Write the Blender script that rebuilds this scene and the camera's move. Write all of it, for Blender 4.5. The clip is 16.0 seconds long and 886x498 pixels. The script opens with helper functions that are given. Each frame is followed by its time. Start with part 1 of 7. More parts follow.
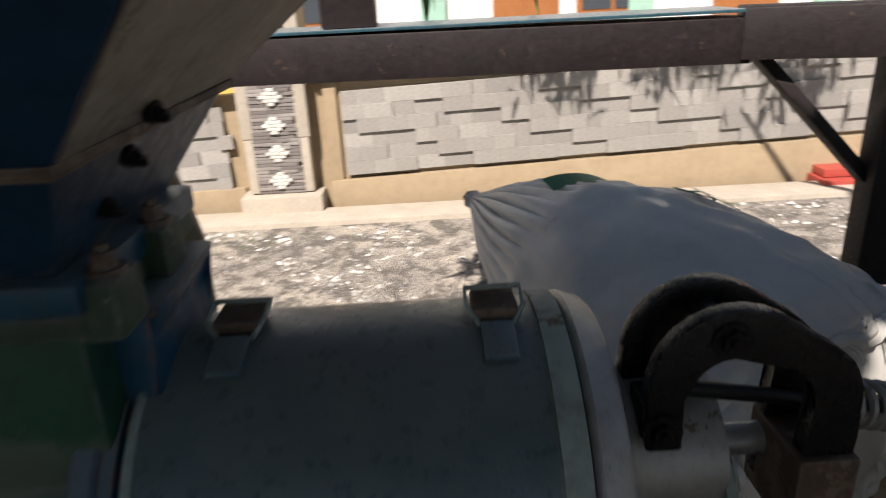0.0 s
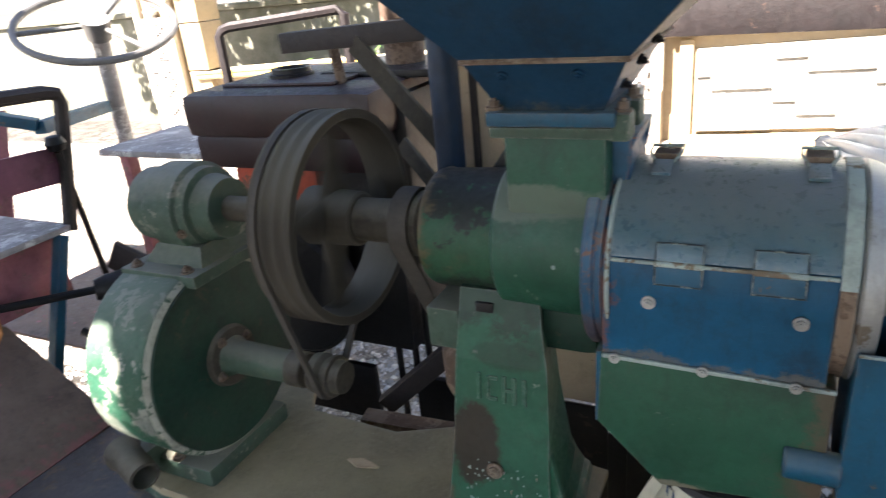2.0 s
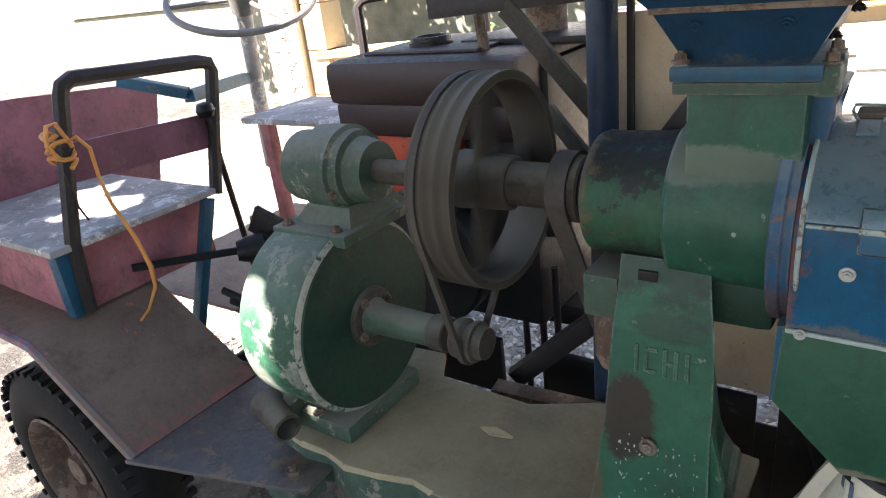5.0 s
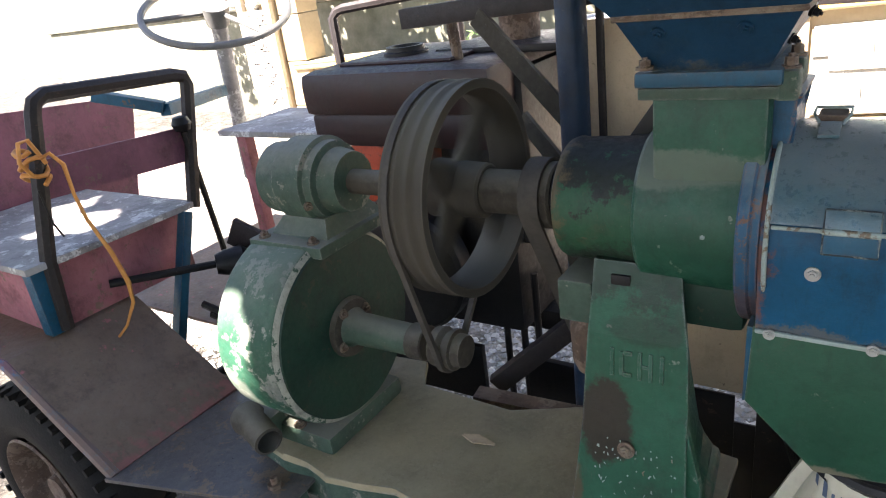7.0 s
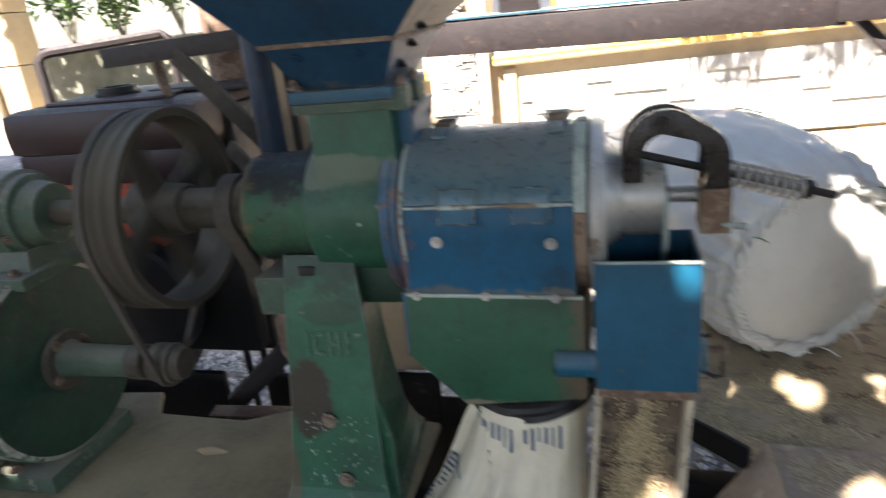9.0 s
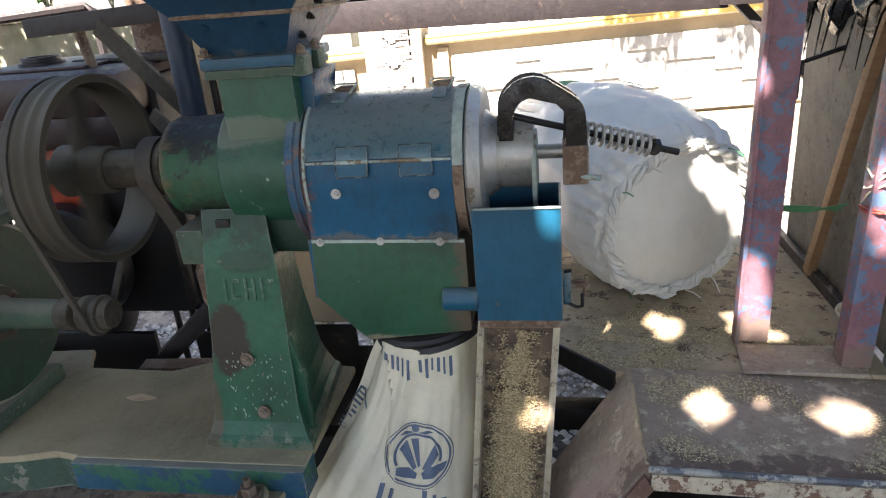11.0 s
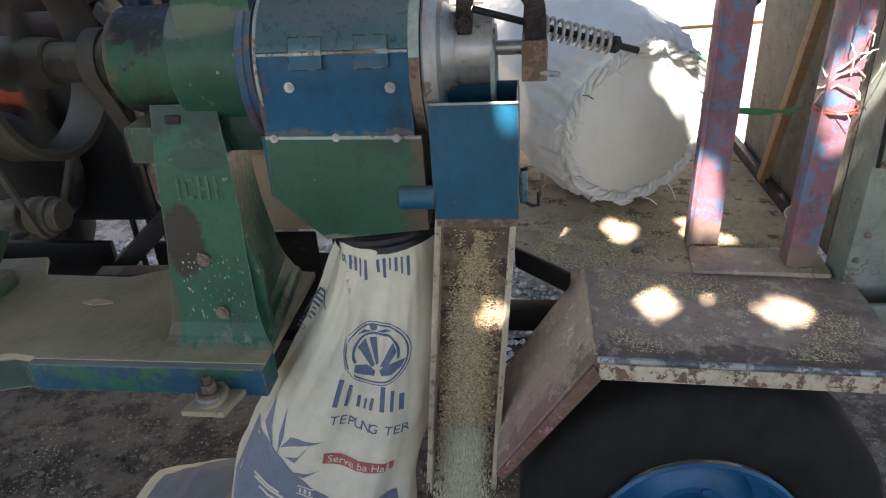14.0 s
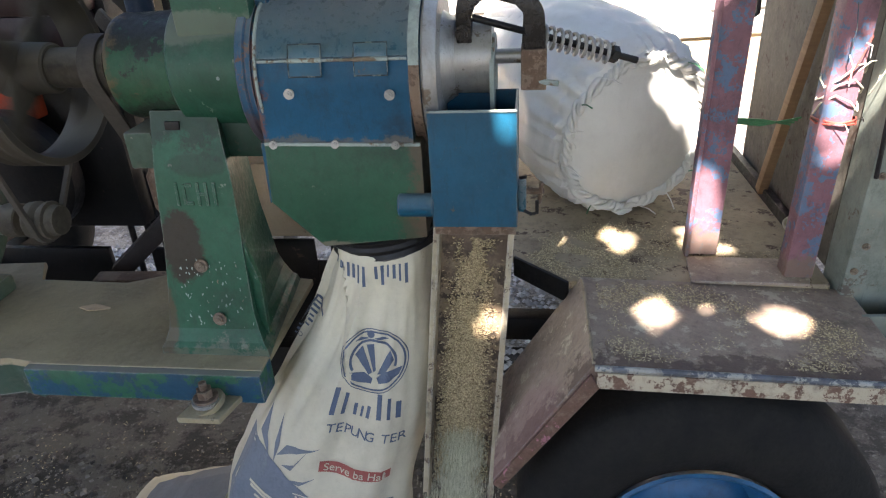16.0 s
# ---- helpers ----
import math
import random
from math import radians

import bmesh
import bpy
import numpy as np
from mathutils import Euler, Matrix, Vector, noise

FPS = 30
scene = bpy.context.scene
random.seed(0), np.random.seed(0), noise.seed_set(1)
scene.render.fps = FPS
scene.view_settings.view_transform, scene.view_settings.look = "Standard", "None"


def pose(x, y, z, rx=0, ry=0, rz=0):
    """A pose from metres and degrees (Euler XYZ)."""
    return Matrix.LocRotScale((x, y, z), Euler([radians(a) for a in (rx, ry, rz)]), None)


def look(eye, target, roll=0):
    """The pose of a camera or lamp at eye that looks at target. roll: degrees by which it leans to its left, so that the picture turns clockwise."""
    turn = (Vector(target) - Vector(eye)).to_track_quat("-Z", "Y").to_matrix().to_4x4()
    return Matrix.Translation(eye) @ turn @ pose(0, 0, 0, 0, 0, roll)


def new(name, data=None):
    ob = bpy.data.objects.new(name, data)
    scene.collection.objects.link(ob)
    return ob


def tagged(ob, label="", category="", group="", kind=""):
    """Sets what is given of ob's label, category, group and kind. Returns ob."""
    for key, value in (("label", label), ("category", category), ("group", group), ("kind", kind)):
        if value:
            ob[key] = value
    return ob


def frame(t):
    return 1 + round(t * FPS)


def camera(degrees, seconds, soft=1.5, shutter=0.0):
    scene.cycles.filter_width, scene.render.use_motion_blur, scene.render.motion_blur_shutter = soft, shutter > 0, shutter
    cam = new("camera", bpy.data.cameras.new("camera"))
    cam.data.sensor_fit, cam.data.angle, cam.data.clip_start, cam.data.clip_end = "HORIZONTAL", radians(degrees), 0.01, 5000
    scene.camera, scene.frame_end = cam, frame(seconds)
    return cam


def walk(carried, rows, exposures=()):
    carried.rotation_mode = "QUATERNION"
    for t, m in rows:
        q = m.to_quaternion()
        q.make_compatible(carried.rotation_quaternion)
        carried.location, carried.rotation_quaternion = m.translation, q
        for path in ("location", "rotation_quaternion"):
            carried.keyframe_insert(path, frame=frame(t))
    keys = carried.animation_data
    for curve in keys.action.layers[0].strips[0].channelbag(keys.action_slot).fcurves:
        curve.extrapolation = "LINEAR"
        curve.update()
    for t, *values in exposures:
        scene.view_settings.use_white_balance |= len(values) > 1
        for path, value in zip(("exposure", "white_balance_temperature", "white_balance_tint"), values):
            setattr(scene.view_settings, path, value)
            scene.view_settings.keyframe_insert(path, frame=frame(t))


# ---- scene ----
from mathutils.bvhtree import BVHTree

cam = camera(66.6, 16.0, 1.1, 0.5)
PATH = [
    (0, (0.143, -0.302, 1.385), (0.173, 1.56, 0.654), -2.9),
    (0.5, (0.17, -0.457, 1.396), (-0.145, 1.378, 0.665), -2.5),
    (1, (0.163, -0.598, 1.42), (-0.442, 1.174, 0.717), -5.0),
    (1.5, (0.15, -0.733, 1.424), (-0.537, 1.001, 0.7), -5.7),
    (2, (0.136, -0.813, 1.43), (-0.729, 0.82, 0.665), -5.9),
    (2.5, (0.091, -0.841, 1.42), (-0.861, 0.753, 0.676), -5.0),
    (3, (0.055, -0.865, 1.399), (-0.98, 0.662, 0.627), -5.8),
    (3.5, (0.05, -0.866, 1.399), (-1.021, 0.64, 0.635), -5.9),
    (4, (0.043, -0.859, 1.399), (-1.044, 0.625, 0.615), -6.4),
    (6.3, (0.054, -0.859, 1.401), (-1.047, 0.623, 0.632), -7.9),
    (6.5, (0.058, -0.856, 1.398), (-1.03, 0.64, 0.637), -7.8),
    (7, (0.061, -0.851, 1.401), (-1.012, 0.656, 0.639), -7.9),
    (7.5, (0.064, -0.857, 1.409), (-1.005, 0.67, 0.684), -7.5),
    (8, (0.075, -0.882, 1.412), (-0.979, 0.67, 0.719), -6.7),
    (8.5, (0.144, -0.906, 1.396), (-0.679, 0.788, 0.722), -5.5),
    (9, (0.276, -0.967, 1.358), (-0.22, 0.843, 0.667), -6.1),
    (9.5, (0.374, -1.037, 1.347), (-0.016, 0.771, 0.588), -6.3),
    (12, (0.402, -1.117, 1.353), (0.096, 0.709, 0.598), -4.1),
    (12.5, (0.406, -1.122, 1.332), (0.134, 0.665, 0.475), -4.2),
    (13, (0.411, -1.136, 1.327), (0.133, 0.629, 0.429), -4.3),
    (13.5, (0.411, -1.125, 1.311), (0.14, 0.622, 0.376), -4.1),
    (14, (0.418, -1.13, 1.301), (0.166, 0.608, 0.343), -3.8),
    (14.5, (0.423, -1.125, 1.293), (0.194, 0.605, 0.318), -3.3),
    (15, (0.423, -1.124, 1.295), (0.206, 0.612, 0.327), -3.0),
    (15.5, (0.425, -1.129, 1.291), (0.184, 0.61, 0.334), -3.3),
    (16, (0.42, -1.131, 1.297), (0.17, 0.621, 0.364), -3.3),
]
WARM, TINT = 6800, 19
walk(cam, [(t, look(eye, target, roll)) for t, eye, target, roll in PATH],
     [(t, stops, WARM, TINT) for t, stops in ((0, 0.7), (0.5, 0.6), (1.0, 2.1), (1.5, 2.4), (2.0, 3.15), (3.0, 3.25), (8.2, 3.25), (9.0, 3.0), (9.5, 3.15), (13.0, 3.2), (14.0, 3.08), (16, 3.25))])

# ---------------------------------------------------------------- light
SUN_DIR = Vector((-0.22, -0.70, 0.88)).normalized()   # towards the sun
world = bpy.data.worlds.new("world")
scene.world = world
world.use_nodes = True
wn = world.node_tree.nodes
sky = wn.new("ShaderNodeTexSky")
sky.sky_type = "NISHITA"
sky.sun_disc = False
sky.sun_elevation = math.asin(SUN_DIR.z)
sky.sun_rotation = math.atan2(SUN_DIR.x, SUN_DIR.y)
wn["Background"].inputs["Strength"].default_value = 0.052
world.node_tree.links.new(sky.outputs[0], wn["Background"].inputs["Color"])
sun = new("sun", bpy.data.lights.new("sun", "SUN"))
sun.data.energy = 5.0
sun.data.angle = radians(0.6)
sun.data.color = (1.0, 0.96, 0.89)
sun.matrix_world = look(SUN_DIR * 20, (0, 0, 0))


# ---------------------------------------------------------------- materials
def nodes_of(name):
    m = bpy.data.materials.new(name)
    m.use_nodes = True
    nt = m.node_tree
    return m, nt, nt.nodes["Principled BSDF"]


def ramp(nt, src, a, b, lo=(0, 0, 0, 1), hi=(1, 1, 1, 1)):
    r = nt.nodes.new("ShaderNodeValToRGB")
    r.color_ramp.elements[0].position, r.color_ramp.elements[1].position = a, b
    r.color_ramp.elements[0].color, r.color_ramp.elements[1].color = lo, hi
    nt.links.new(src, r.inputs[0])
    return r.outputs[0]


def noisy(nt, scale, detail=6.0, rough=0.6, stretch=None):
    tc = nt.nodes.new("ShaderNodeTexCoord")
    n = nt.nodes.new("ShaderNodeTexNoise")
    n.inputs["Scale"].default_value, n.inputs["Detail"].default_value, n.inputs["Roughness"].default_value = scale, detail, rough
    if stretch:
        mp = nt.nodes.new("ShaderNodeMapping")
        mp.inputs["Scale"].default_value = stretch
        nt.links.new(tc.outputs["Object"], mp.inputs[0])
        nt.links.new(mp.outputs[0], n.inputs["Vector"])
    else:
        nt.links.new(tc.outputs["Object"], n.inputs["Vector"])
    return n.outputs["Fac"]


def blend(nt, fac, a, b):
    m = nt.nodes.new("ShaderNodeMix")
    m.data_type = "RGBA"
    nt.links.new(fac, m.inputs["Factor"])
    for v, k in ((a, 6), (b, 7)):
        if isinstance(v, tuple):
            m.inputs[k].default_value = v if len(v) == 4 else (*v, 1)
        else:
            nt.links.new(v, m.inputs[k])
    return m.outputs[2]


def bumped(nt, bsdf, h, strength, dist=0.004):
    b = nt.nodes.new("ShaderNodeBump")
    b.inputs["Strength"].default_value, b.inputs["Distance"].default_value = strength, dist
    nt.links.new(h, b.inputs["Height"])
    nt.links.new(b.outputs[0], bsdf.inputs["Normal"])


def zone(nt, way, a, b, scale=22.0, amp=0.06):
    """A ragged mask that grows along a direction, from a to b."""
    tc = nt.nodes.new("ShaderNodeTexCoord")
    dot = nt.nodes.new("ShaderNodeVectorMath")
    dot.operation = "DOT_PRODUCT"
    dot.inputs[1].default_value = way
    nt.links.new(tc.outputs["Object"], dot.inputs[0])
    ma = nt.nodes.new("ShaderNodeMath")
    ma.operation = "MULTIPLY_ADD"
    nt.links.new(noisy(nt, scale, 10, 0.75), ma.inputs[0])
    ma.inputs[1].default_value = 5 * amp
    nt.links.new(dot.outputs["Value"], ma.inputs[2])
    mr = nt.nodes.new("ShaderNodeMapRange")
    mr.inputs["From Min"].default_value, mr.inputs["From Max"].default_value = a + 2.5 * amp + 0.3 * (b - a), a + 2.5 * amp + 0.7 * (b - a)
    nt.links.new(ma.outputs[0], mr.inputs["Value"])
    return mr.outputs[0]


def spot(nt, centre, radii, amp=1.0, scale=34.0):
    """A ragged round mask about a centre."""
    tc = nt.nodes.new("ShaderNodeTexCoord")
    mp = nt.nodes.new("ShaderNodeMapping")
    mp.inputs["Location"].default_value = tuple(-c / r for c, r in zip(centre, radii))
    mp.inputs["Scale"].default_value = tuple(1 / r for r in radii)
    nt.links.new(tc.outputs["Object"], mp.inputs[0])
    ln = nt.nodes.new("ShaderNodeVectorMath")
    ln.operation = "LENGTH"
    nt.links.new(mp.outputs[0], ln.inputs[0])
    ma = nt.nodes.new("ShaderNodeMath")
    ma.operation = "MULTIPLY_ADD"
    nt.links.new(noisy(nt, scale, 8, 0.7), ma.inputs[0])
    ma.inputs[1].default_value = amp
    nt.links.new(ln.outputs["Value"], ma.inputs[2])
    mr = nt.nodes.new("ShaderNodeMapRange")
    mr.inputs["From Min"].default_value, mr.inputs["From Max"].default_value = 1.06 + amp * 0.5, 0.86 + amp * 0.5
    nt.links.new(ma.outputs[0], mr.inputs["Value"])
    return mr.outputs[0]


def scaled(nt, fac, k):
    m = nt.nodes.new("ShaderNodeMath")
    m.operation = "MULTIPLY"
    m.use_clamp = True
    nt.links.new(fac, m.inputs[0])
    m.inputs[1].default_value = k
    return m.outputs[0]


def dusted(nt, src, a, b):
    mr = nt.nodes.new("ShaderNodeMapRange")
    mr.inputs["From Min"].default_value, mr.inputs["From Max"].default_value = a, b
    nt.links.new(src, mr.inputs["Value"])
    return mr.outputs[0]


def edge_wear(nt, scale, radius=0.006):
    """Paint rubbed off in ragged lengths along sharp edges."""
    bv = nt.nodes.new("ShaderNodeBevel")
    bv.samples = 4
    bv.inputs["Radius"].default_value = radius
    geo = nt.nodes.new("ShaderNodeNewGeometry")
    dot = nt.nodes.new("ShaderNodeVectorMath")
    dot.operation = "DOT_PRODUCT"
    nt.links.new(bv.outputs[0], dot.inputs[0])
    nt.links.new(geo.outputs["Normal"], dot.inputs[1])
    mr = nt.nodes.new("ShaderNodeMapRange")
    mr.inputs["From Min"].default_value, mr.inputs["From Max"].default_value = 0.97, 0.84
    nt.links.new(dot.outputs["Value"], mr.inputs["Value"])
    ma = nt.nodes.new("ShaderNodeMath")
    ma.operation = "MULTIPLY"
    nt.links.new(mr.outputs[0], ma.inputs[0])
    nt.links.new(ramp(nt, noisy(nt, scale * 2.6, 10, 0.85), 0.44, 0.54), ma.inputs[1])
    return ma.outputs[0]


def painted(name, paint, under, amount=0.35, dirt=(0.16, 0.13, 0.09), dust=0.35, rough=0.5, metal=0.0, scale=14.0, shade=0.62, gloss=0.36, grime=0.6, top=0.0, topcol=(0.24, 0.23, 0.19), zones=(), spots=(), worn=0.0, worncol=None, speck=0.35):
    """Old paint over metal: uneven coats, chips, grease, streaks, settled dust, and stains and tones of their own
    shape.
    """
    m, nt, p = nodes_of(name)
    big = noisy(nt, scale * 0.45, 10, 0.7)
    fine = noisy(nt, scale * 5, 8, 0.75)
    base = blend(nt, ramp(nt, big, 0.36, 0.64), paint, tuple(c * shade for c in paint))
    base = blend(nt, ramp(nt, noisy(nt, scale * 2.3, 10, 0.8), 0.5, 0.72, (0, 0, 0, 1), (0.55, 0.55, 0.55, 1)), base, tuple(0.85 * c + 0.12 * d for c, d in zip(paint, under)))
    chip_src = nt.nodes.new("ShaderNodeMath")
    chip_src.operation = "MULTIPLY_ADD"
    nt.links.new(fine, chip_src.inputs[0])
    chip_src.inputs[1].default_value = 0.45
    nt.links.new(noisy(nt, scale, 8, 0.7), chip_src.inputs[2])
    edge = 0.98 - amount * 0.5
    chip = ramp(nt, chip_src.outputs[0], edge, edge + 0.03)
    col = blend(nt, chip, base, under)
    col = blend(nt, ramp(nt, noisy(nt, scale * 1.7, 12, 0.8), 0.64 - dust * 0.25, 0.82), col, dirt)
    grease = tuple(0.16 * c + 0.010 for c in paint)
    col = blend(nt, ramp(nt, noisy(nt, scale * 0.55, 12, 0.78), 0.52, 0.66, (0, 0, 0, 1), (grime,) * 3 + (1,)), col, grease)
    col = blend(nt, ramp(nt, noisy(nt, scale * 3.1, 8, 0.7, (1.5, 1.5, 0.4)), 0.54, 0.74, (0, 0, 0, 1), (grime * 0.75,) * 3 + (1,)), col, grease)
    col = blend(nt, ramp(nt, noisy(nt, scale * 12, 4, 0.6), 0.69, 0.73, (0, 0, 0, 1), (0.6, 0.6, 0.6, 1)), col, tuple(min(0.5, 1.3 * c + 0.03) for c in dirt))
    col = blend(nt, ramp(nt, noisy(nt, scale * 17, 5, 0.7), 0.56, 0.70, (0, 0, 0, 1), (speck,) * 3 + (1,)), col, tuple(0.45 * c + 0.006 for c in paint))
    for way, a, b, c, k, amp in zones:
        col = blend(nt, scaled(nt, zone(nt, way, a, b, 22, amp), k), col, c)
    for centre, radii, c, k in spots:
        col = blend(nt, scaled(nt, spot(nt, centre, radii), k), col, c)
    if top:
        geo = nt.nodes.new("ShaderNodeNewGeometry")
        sep = nt.nodes.new("ShaderNodeSeparateXYZ")
        nt.links.new(geo.outputs["Normal"], sep.inputs[0])
        ma = nt.nodes.new("ShaderNodeMath")
        ma.operation = "MULTIPLY_ADD"
        nt.links.new(noisy(nt, scale * 1.6, 12, 0.8), ma.inputs[0])
        ma.inputs[1].default_value = 0.9
        nt.links.new(sep.outputs["Z"], ma.inputs[2])
        col = blend(nt, scaled(nt, dusted(nt, ma.outputs[0], 0.75, 1.35), top), col, topcol)
    if worn:
        col = blend(nt, scaled(nt, edge_wear(nt, scale), worn), col, worncol or tuple(0.5 * c + 0.11 for c in under))
    nt.links.new(col, p.inputs["Base Color"])
    nt.links.new(ramp(nt, fine, 0.3, 0.7, (rough - 0.1,) * 3 + (1,), (rough + 0.25,) * 3 + (1,)), p.inputs["Roughness"])
    p.inputs["Metallic"].default_value = metal
    p.inputs["Specular IOR Level"].default_value = gloss
    bumped(nt, p, chip_src.outputs[0], 0.5, 0.003)
    return m


def plain(name, a, b, scale, rough=0.8, metal=0.0, bump=0.3, dist=0.003, stretch=None, detail=8):
    m, nt, p = nodes_of(name)
    n = noisy(nt, scale, detail, 0.65, stretch)
    n2 = noisy(nt, scale * 7, 4, 0.6)
    col = blend(nt, ramp(nt, n, 0.32, 0.68), a, b)
    col = blend(nt, ramp(nt, n2, 0.45, 0.8, (0, 0, 0, 1), (0.35, 0.35, 0.35, 1)), col, tuple(c * 0.5 for c in a))
    nt.links.new(col, p.inputs["Base Color"])
    p.inputs["Roughness"].default_value, p.inputs["Metallic"].default_value = rough, metal
    if bump:
        bumped(nt, p, n2, bump, dist)
    return m


def varied(name, cols, rough=0.85, scale=30, bump=0.4):
    """Pieces that differ one from another by their own random value."""
    m, nt, p = nodes_of(name)
    oi = nt.nodes.new("ShaderNodeObjectInfo")
    r = nt.nodes.new("ShaderNodeValToRGB")
    r.color_ramp.elements[0].color, r.color_ramp.elements[1].color = (*cols[0], 1), (*cols[-1], 1)
    for i, c in enumerate(cols[1:-1]):
        e = r.color_ramp.elements.new((i + 1) / (len(cols) - 1))
        e.color = (*c, 1)
    nt.links.new(oi.outputs["Random"], r.inputs[0])
    n = noisy(nt, scale, 8, 0.7)
    col = blend(nt, ramp(nt, n, 0.35, 0.75, (0, 0, 0, 1), (0.5, 0.5, 0.5, 1)), r.outputs[0], tuple(c * 0.55 for c in cols[0]))
    nt.links.new(col, p.inputs["Base Color"])
    p.inputs["Roughness"].default_value = rough
    bumped(nt, p, n, bump, 0.006)
    return m


def grain_material(name, lo, hi):
    """Loose grains, each of its own shade."""
    m, nt, p = nodes_of(name)
    g = nt.nodes.new("ShaderNodeNewGeometry")
    nt.links.new(ramp(nt, g.outputs["Random Per Island"], 0, 1, (*lo, 1), (*hi, 1)), p.inputs["Base Color"])
    p.inputs["Roughness"].default_value = 0.6
    return m


RUST = (0.13, 0.06, 0.035)
M_GREEN = painted("green_enamel", (0.014, 0.086, 0.051), (0.16, 0.19, 0.15), 0.18, (0.05, 0.065, 0.048), 0.32, 0.42, top=0.5, topcol=(0.17, 0.19, 0.155), worn=0.7, spots=(((0.0, -0.1, 0.66), (0.2, 0.4, 0.03), (0.13, 0.15, 0.12), 0.6),))
# pale dust at the foot, brown stains, and darker towards the top
M_STAND = painted("green_stand_enamel", (0.013, 0.096, 0.053), (0.16, 0.19, 0.15), 0.2, (0.05, 0.07, 0.05), 0.3, 0.42, worn=0.75, zones=(((0, 0, -1), -0.035, 0.0, (0.13, 0.13, 0.095), 0.65, 0.04), ((0, 0, 1), 0.42, 0.47, (0.016, 0.026, 0.018), 0.7, 0.05),), spots=(((-0.04, -0.14, 0.235), (0.046, 0.3, 0.08), (0.026, 0.018, 0.012), 0.95), ((-0.105, -0.14, 0.08), (0.03, 0.3, 0.09), (0.09, 0.05, 0.03), 0.7), ((0.02, -0.14, 0.405), (0.06, 0.3, 0.025), (0.012, 0.016, 0.012), 0.45)))
# soot along the top, brown at the left end, near-black towards the underside
M_BEARING = painted("sooty_green_bearing_paint", (0.016, 0.085, 0.042), (0.09, 0.075, 0.045), 0.25, (0.07, 0.055, 0.03), 0.5, 0.5, zones=(((0, 0.3, 1), 0.565, 0.63, (0.012, 0.013, 0.012), 0.95, 0.09), ((-1, 0, 0), 0.105, 0.135, (0.10, 0.072, 0.035), 0.7, 0.03), ((0, -0.3, -1), -0.53, -0.47, (0.014, 0.014, 0.012), 0.8, 0.05)))
M_HOOD = painted("green_hood_enamel", (0.014, 0.082, 0.046), (0.14, 0.16, 0.12), 0.16, (0.05, 0.06, 0.042), 0.3, 0.42, worn=0.7, worncol=(0.15, 0.12, 0.09), zones=(((0, 0, -1), -0.258, -0.246, (0.20, 0.17, 0.12), 0.7, 0.008), ((0.7, 0, -0.7), 0.080, 0.120, (0.075, 0.062, 0.042), 0.6, 0.05), ((1, 0, 0), 0.435, 0.465, (0.09, 0.06, 0.04), 0.75, 0.02)))
M_GREEN_D = painted("green_enamel_greasy", (0.008, 0.044, 0.028), (0.04, 0.045, 0.03), 0.3, (0.02, 0.028, 0.018), 0.45, 0.45, grime=0.85)
M_GREENDUST = painted("green_enamel_dusty", (0.050, 0.092, 0.064), (0.19, 0.19, 0.15), 0.30, (0.10, 0.10, 0.07), 0.45, 0.6, top=0.75, topcol=(0.21, 0.205, 0.165), worn=0.7)
# chipped enamel with one ragged paler spot on the left of the rim
M_CASING = painted("green_casing_enamel", (0.020, 0.098, 0.056), (0.23, 0.24, 0.20), 0.46, (0.10, 0.12, 0.09), 0.5, 0.5, top=0.6, topcol=(0.19, 0.21, 0.17), worn=0.8, worncol=(0.24, 0.25, 0.20), spots=(((-0.09, -0.25, 0.16), (0.05, 0.3, 0.07), (0.21, 0.22, 0.18), 0.6),))
M_BLUE = painted("blue_enamel", (0.001, 0.078, 0.142), (0.10, 0.07, 0.05), 0.2, (0.03, 0.075, 0.09), 0.22, 0.38, top=0.5, topcol=(0.16, 0.20, 0.21), worn=0.8, worncol=(0.15, 0.11, 0.08))
M_DRUM = painted("blue_drum_enamel", (0.0, 0.078, 0.158), (0.08, 0.055, 0.04), 0.16, (0.01, 0.06, 0.085), 0.2, 0.4, gloss=0.25, worn=0.5, worncol=(0.12, 0.10, 0.08), zones=(((-1, 0, 0), -0.20, -0.165, (0.15, 0.055, 0.03), 0.8, 0.03), ((1, 0, -0.3), 0.30, 0.34, (0.13, 0.09, 0.06), 0.8, 0.03), ((0, 0, -1), -0.475, -0.455, (0.13, 0.11, 0.08), 0.6, 0.02)))
M_FLANGE = painted("blue_flange_enamel", (0.006, 0.080, 0.155), (0.14, 0.07, 0.045), 0.3, (0.06, 0.075, 0.075), 0.35, 0.42, worn=0.7, worncol=(0.22, 0.10, 0.06), top=0.85, topcol=(0.20, 0.24, 0.25), zones=(((0, 0, -1), -0.54, -0.48, (0.09, 0.045, 0.03), 0.6, 0.05),))
M_BLUEGREEN = painted("blue_over_green_enamel", (0.012, 0.07, 0.125), (0.02, 0.10, 0.055), 0.5, (0.12, 0.115, 0.09), 0.4, 0.45, top=0.7, worn=0.9, worncol=(0.30, 0.31, 0.25))
M_BLUE_D = painted("blue_hopper_enamel", (0.006, 0.045, 0.095), (0.06, 0.05, 0.045), 0.2, (0.03, 0.045, 0.05), 0.3, 0.45, zones=(((0, 0, -1), -0.81, -0.785, (0.10, 0.095, 0.07), 0.6, 0.02),))
M_PIPE = painted("blue_black_pipe_paint", (0.010, 0.030, 0.062), (0.06, 0.045, 0.04), 0.25, (0.05, 0.05, 0.05), 0.3, 0.4)
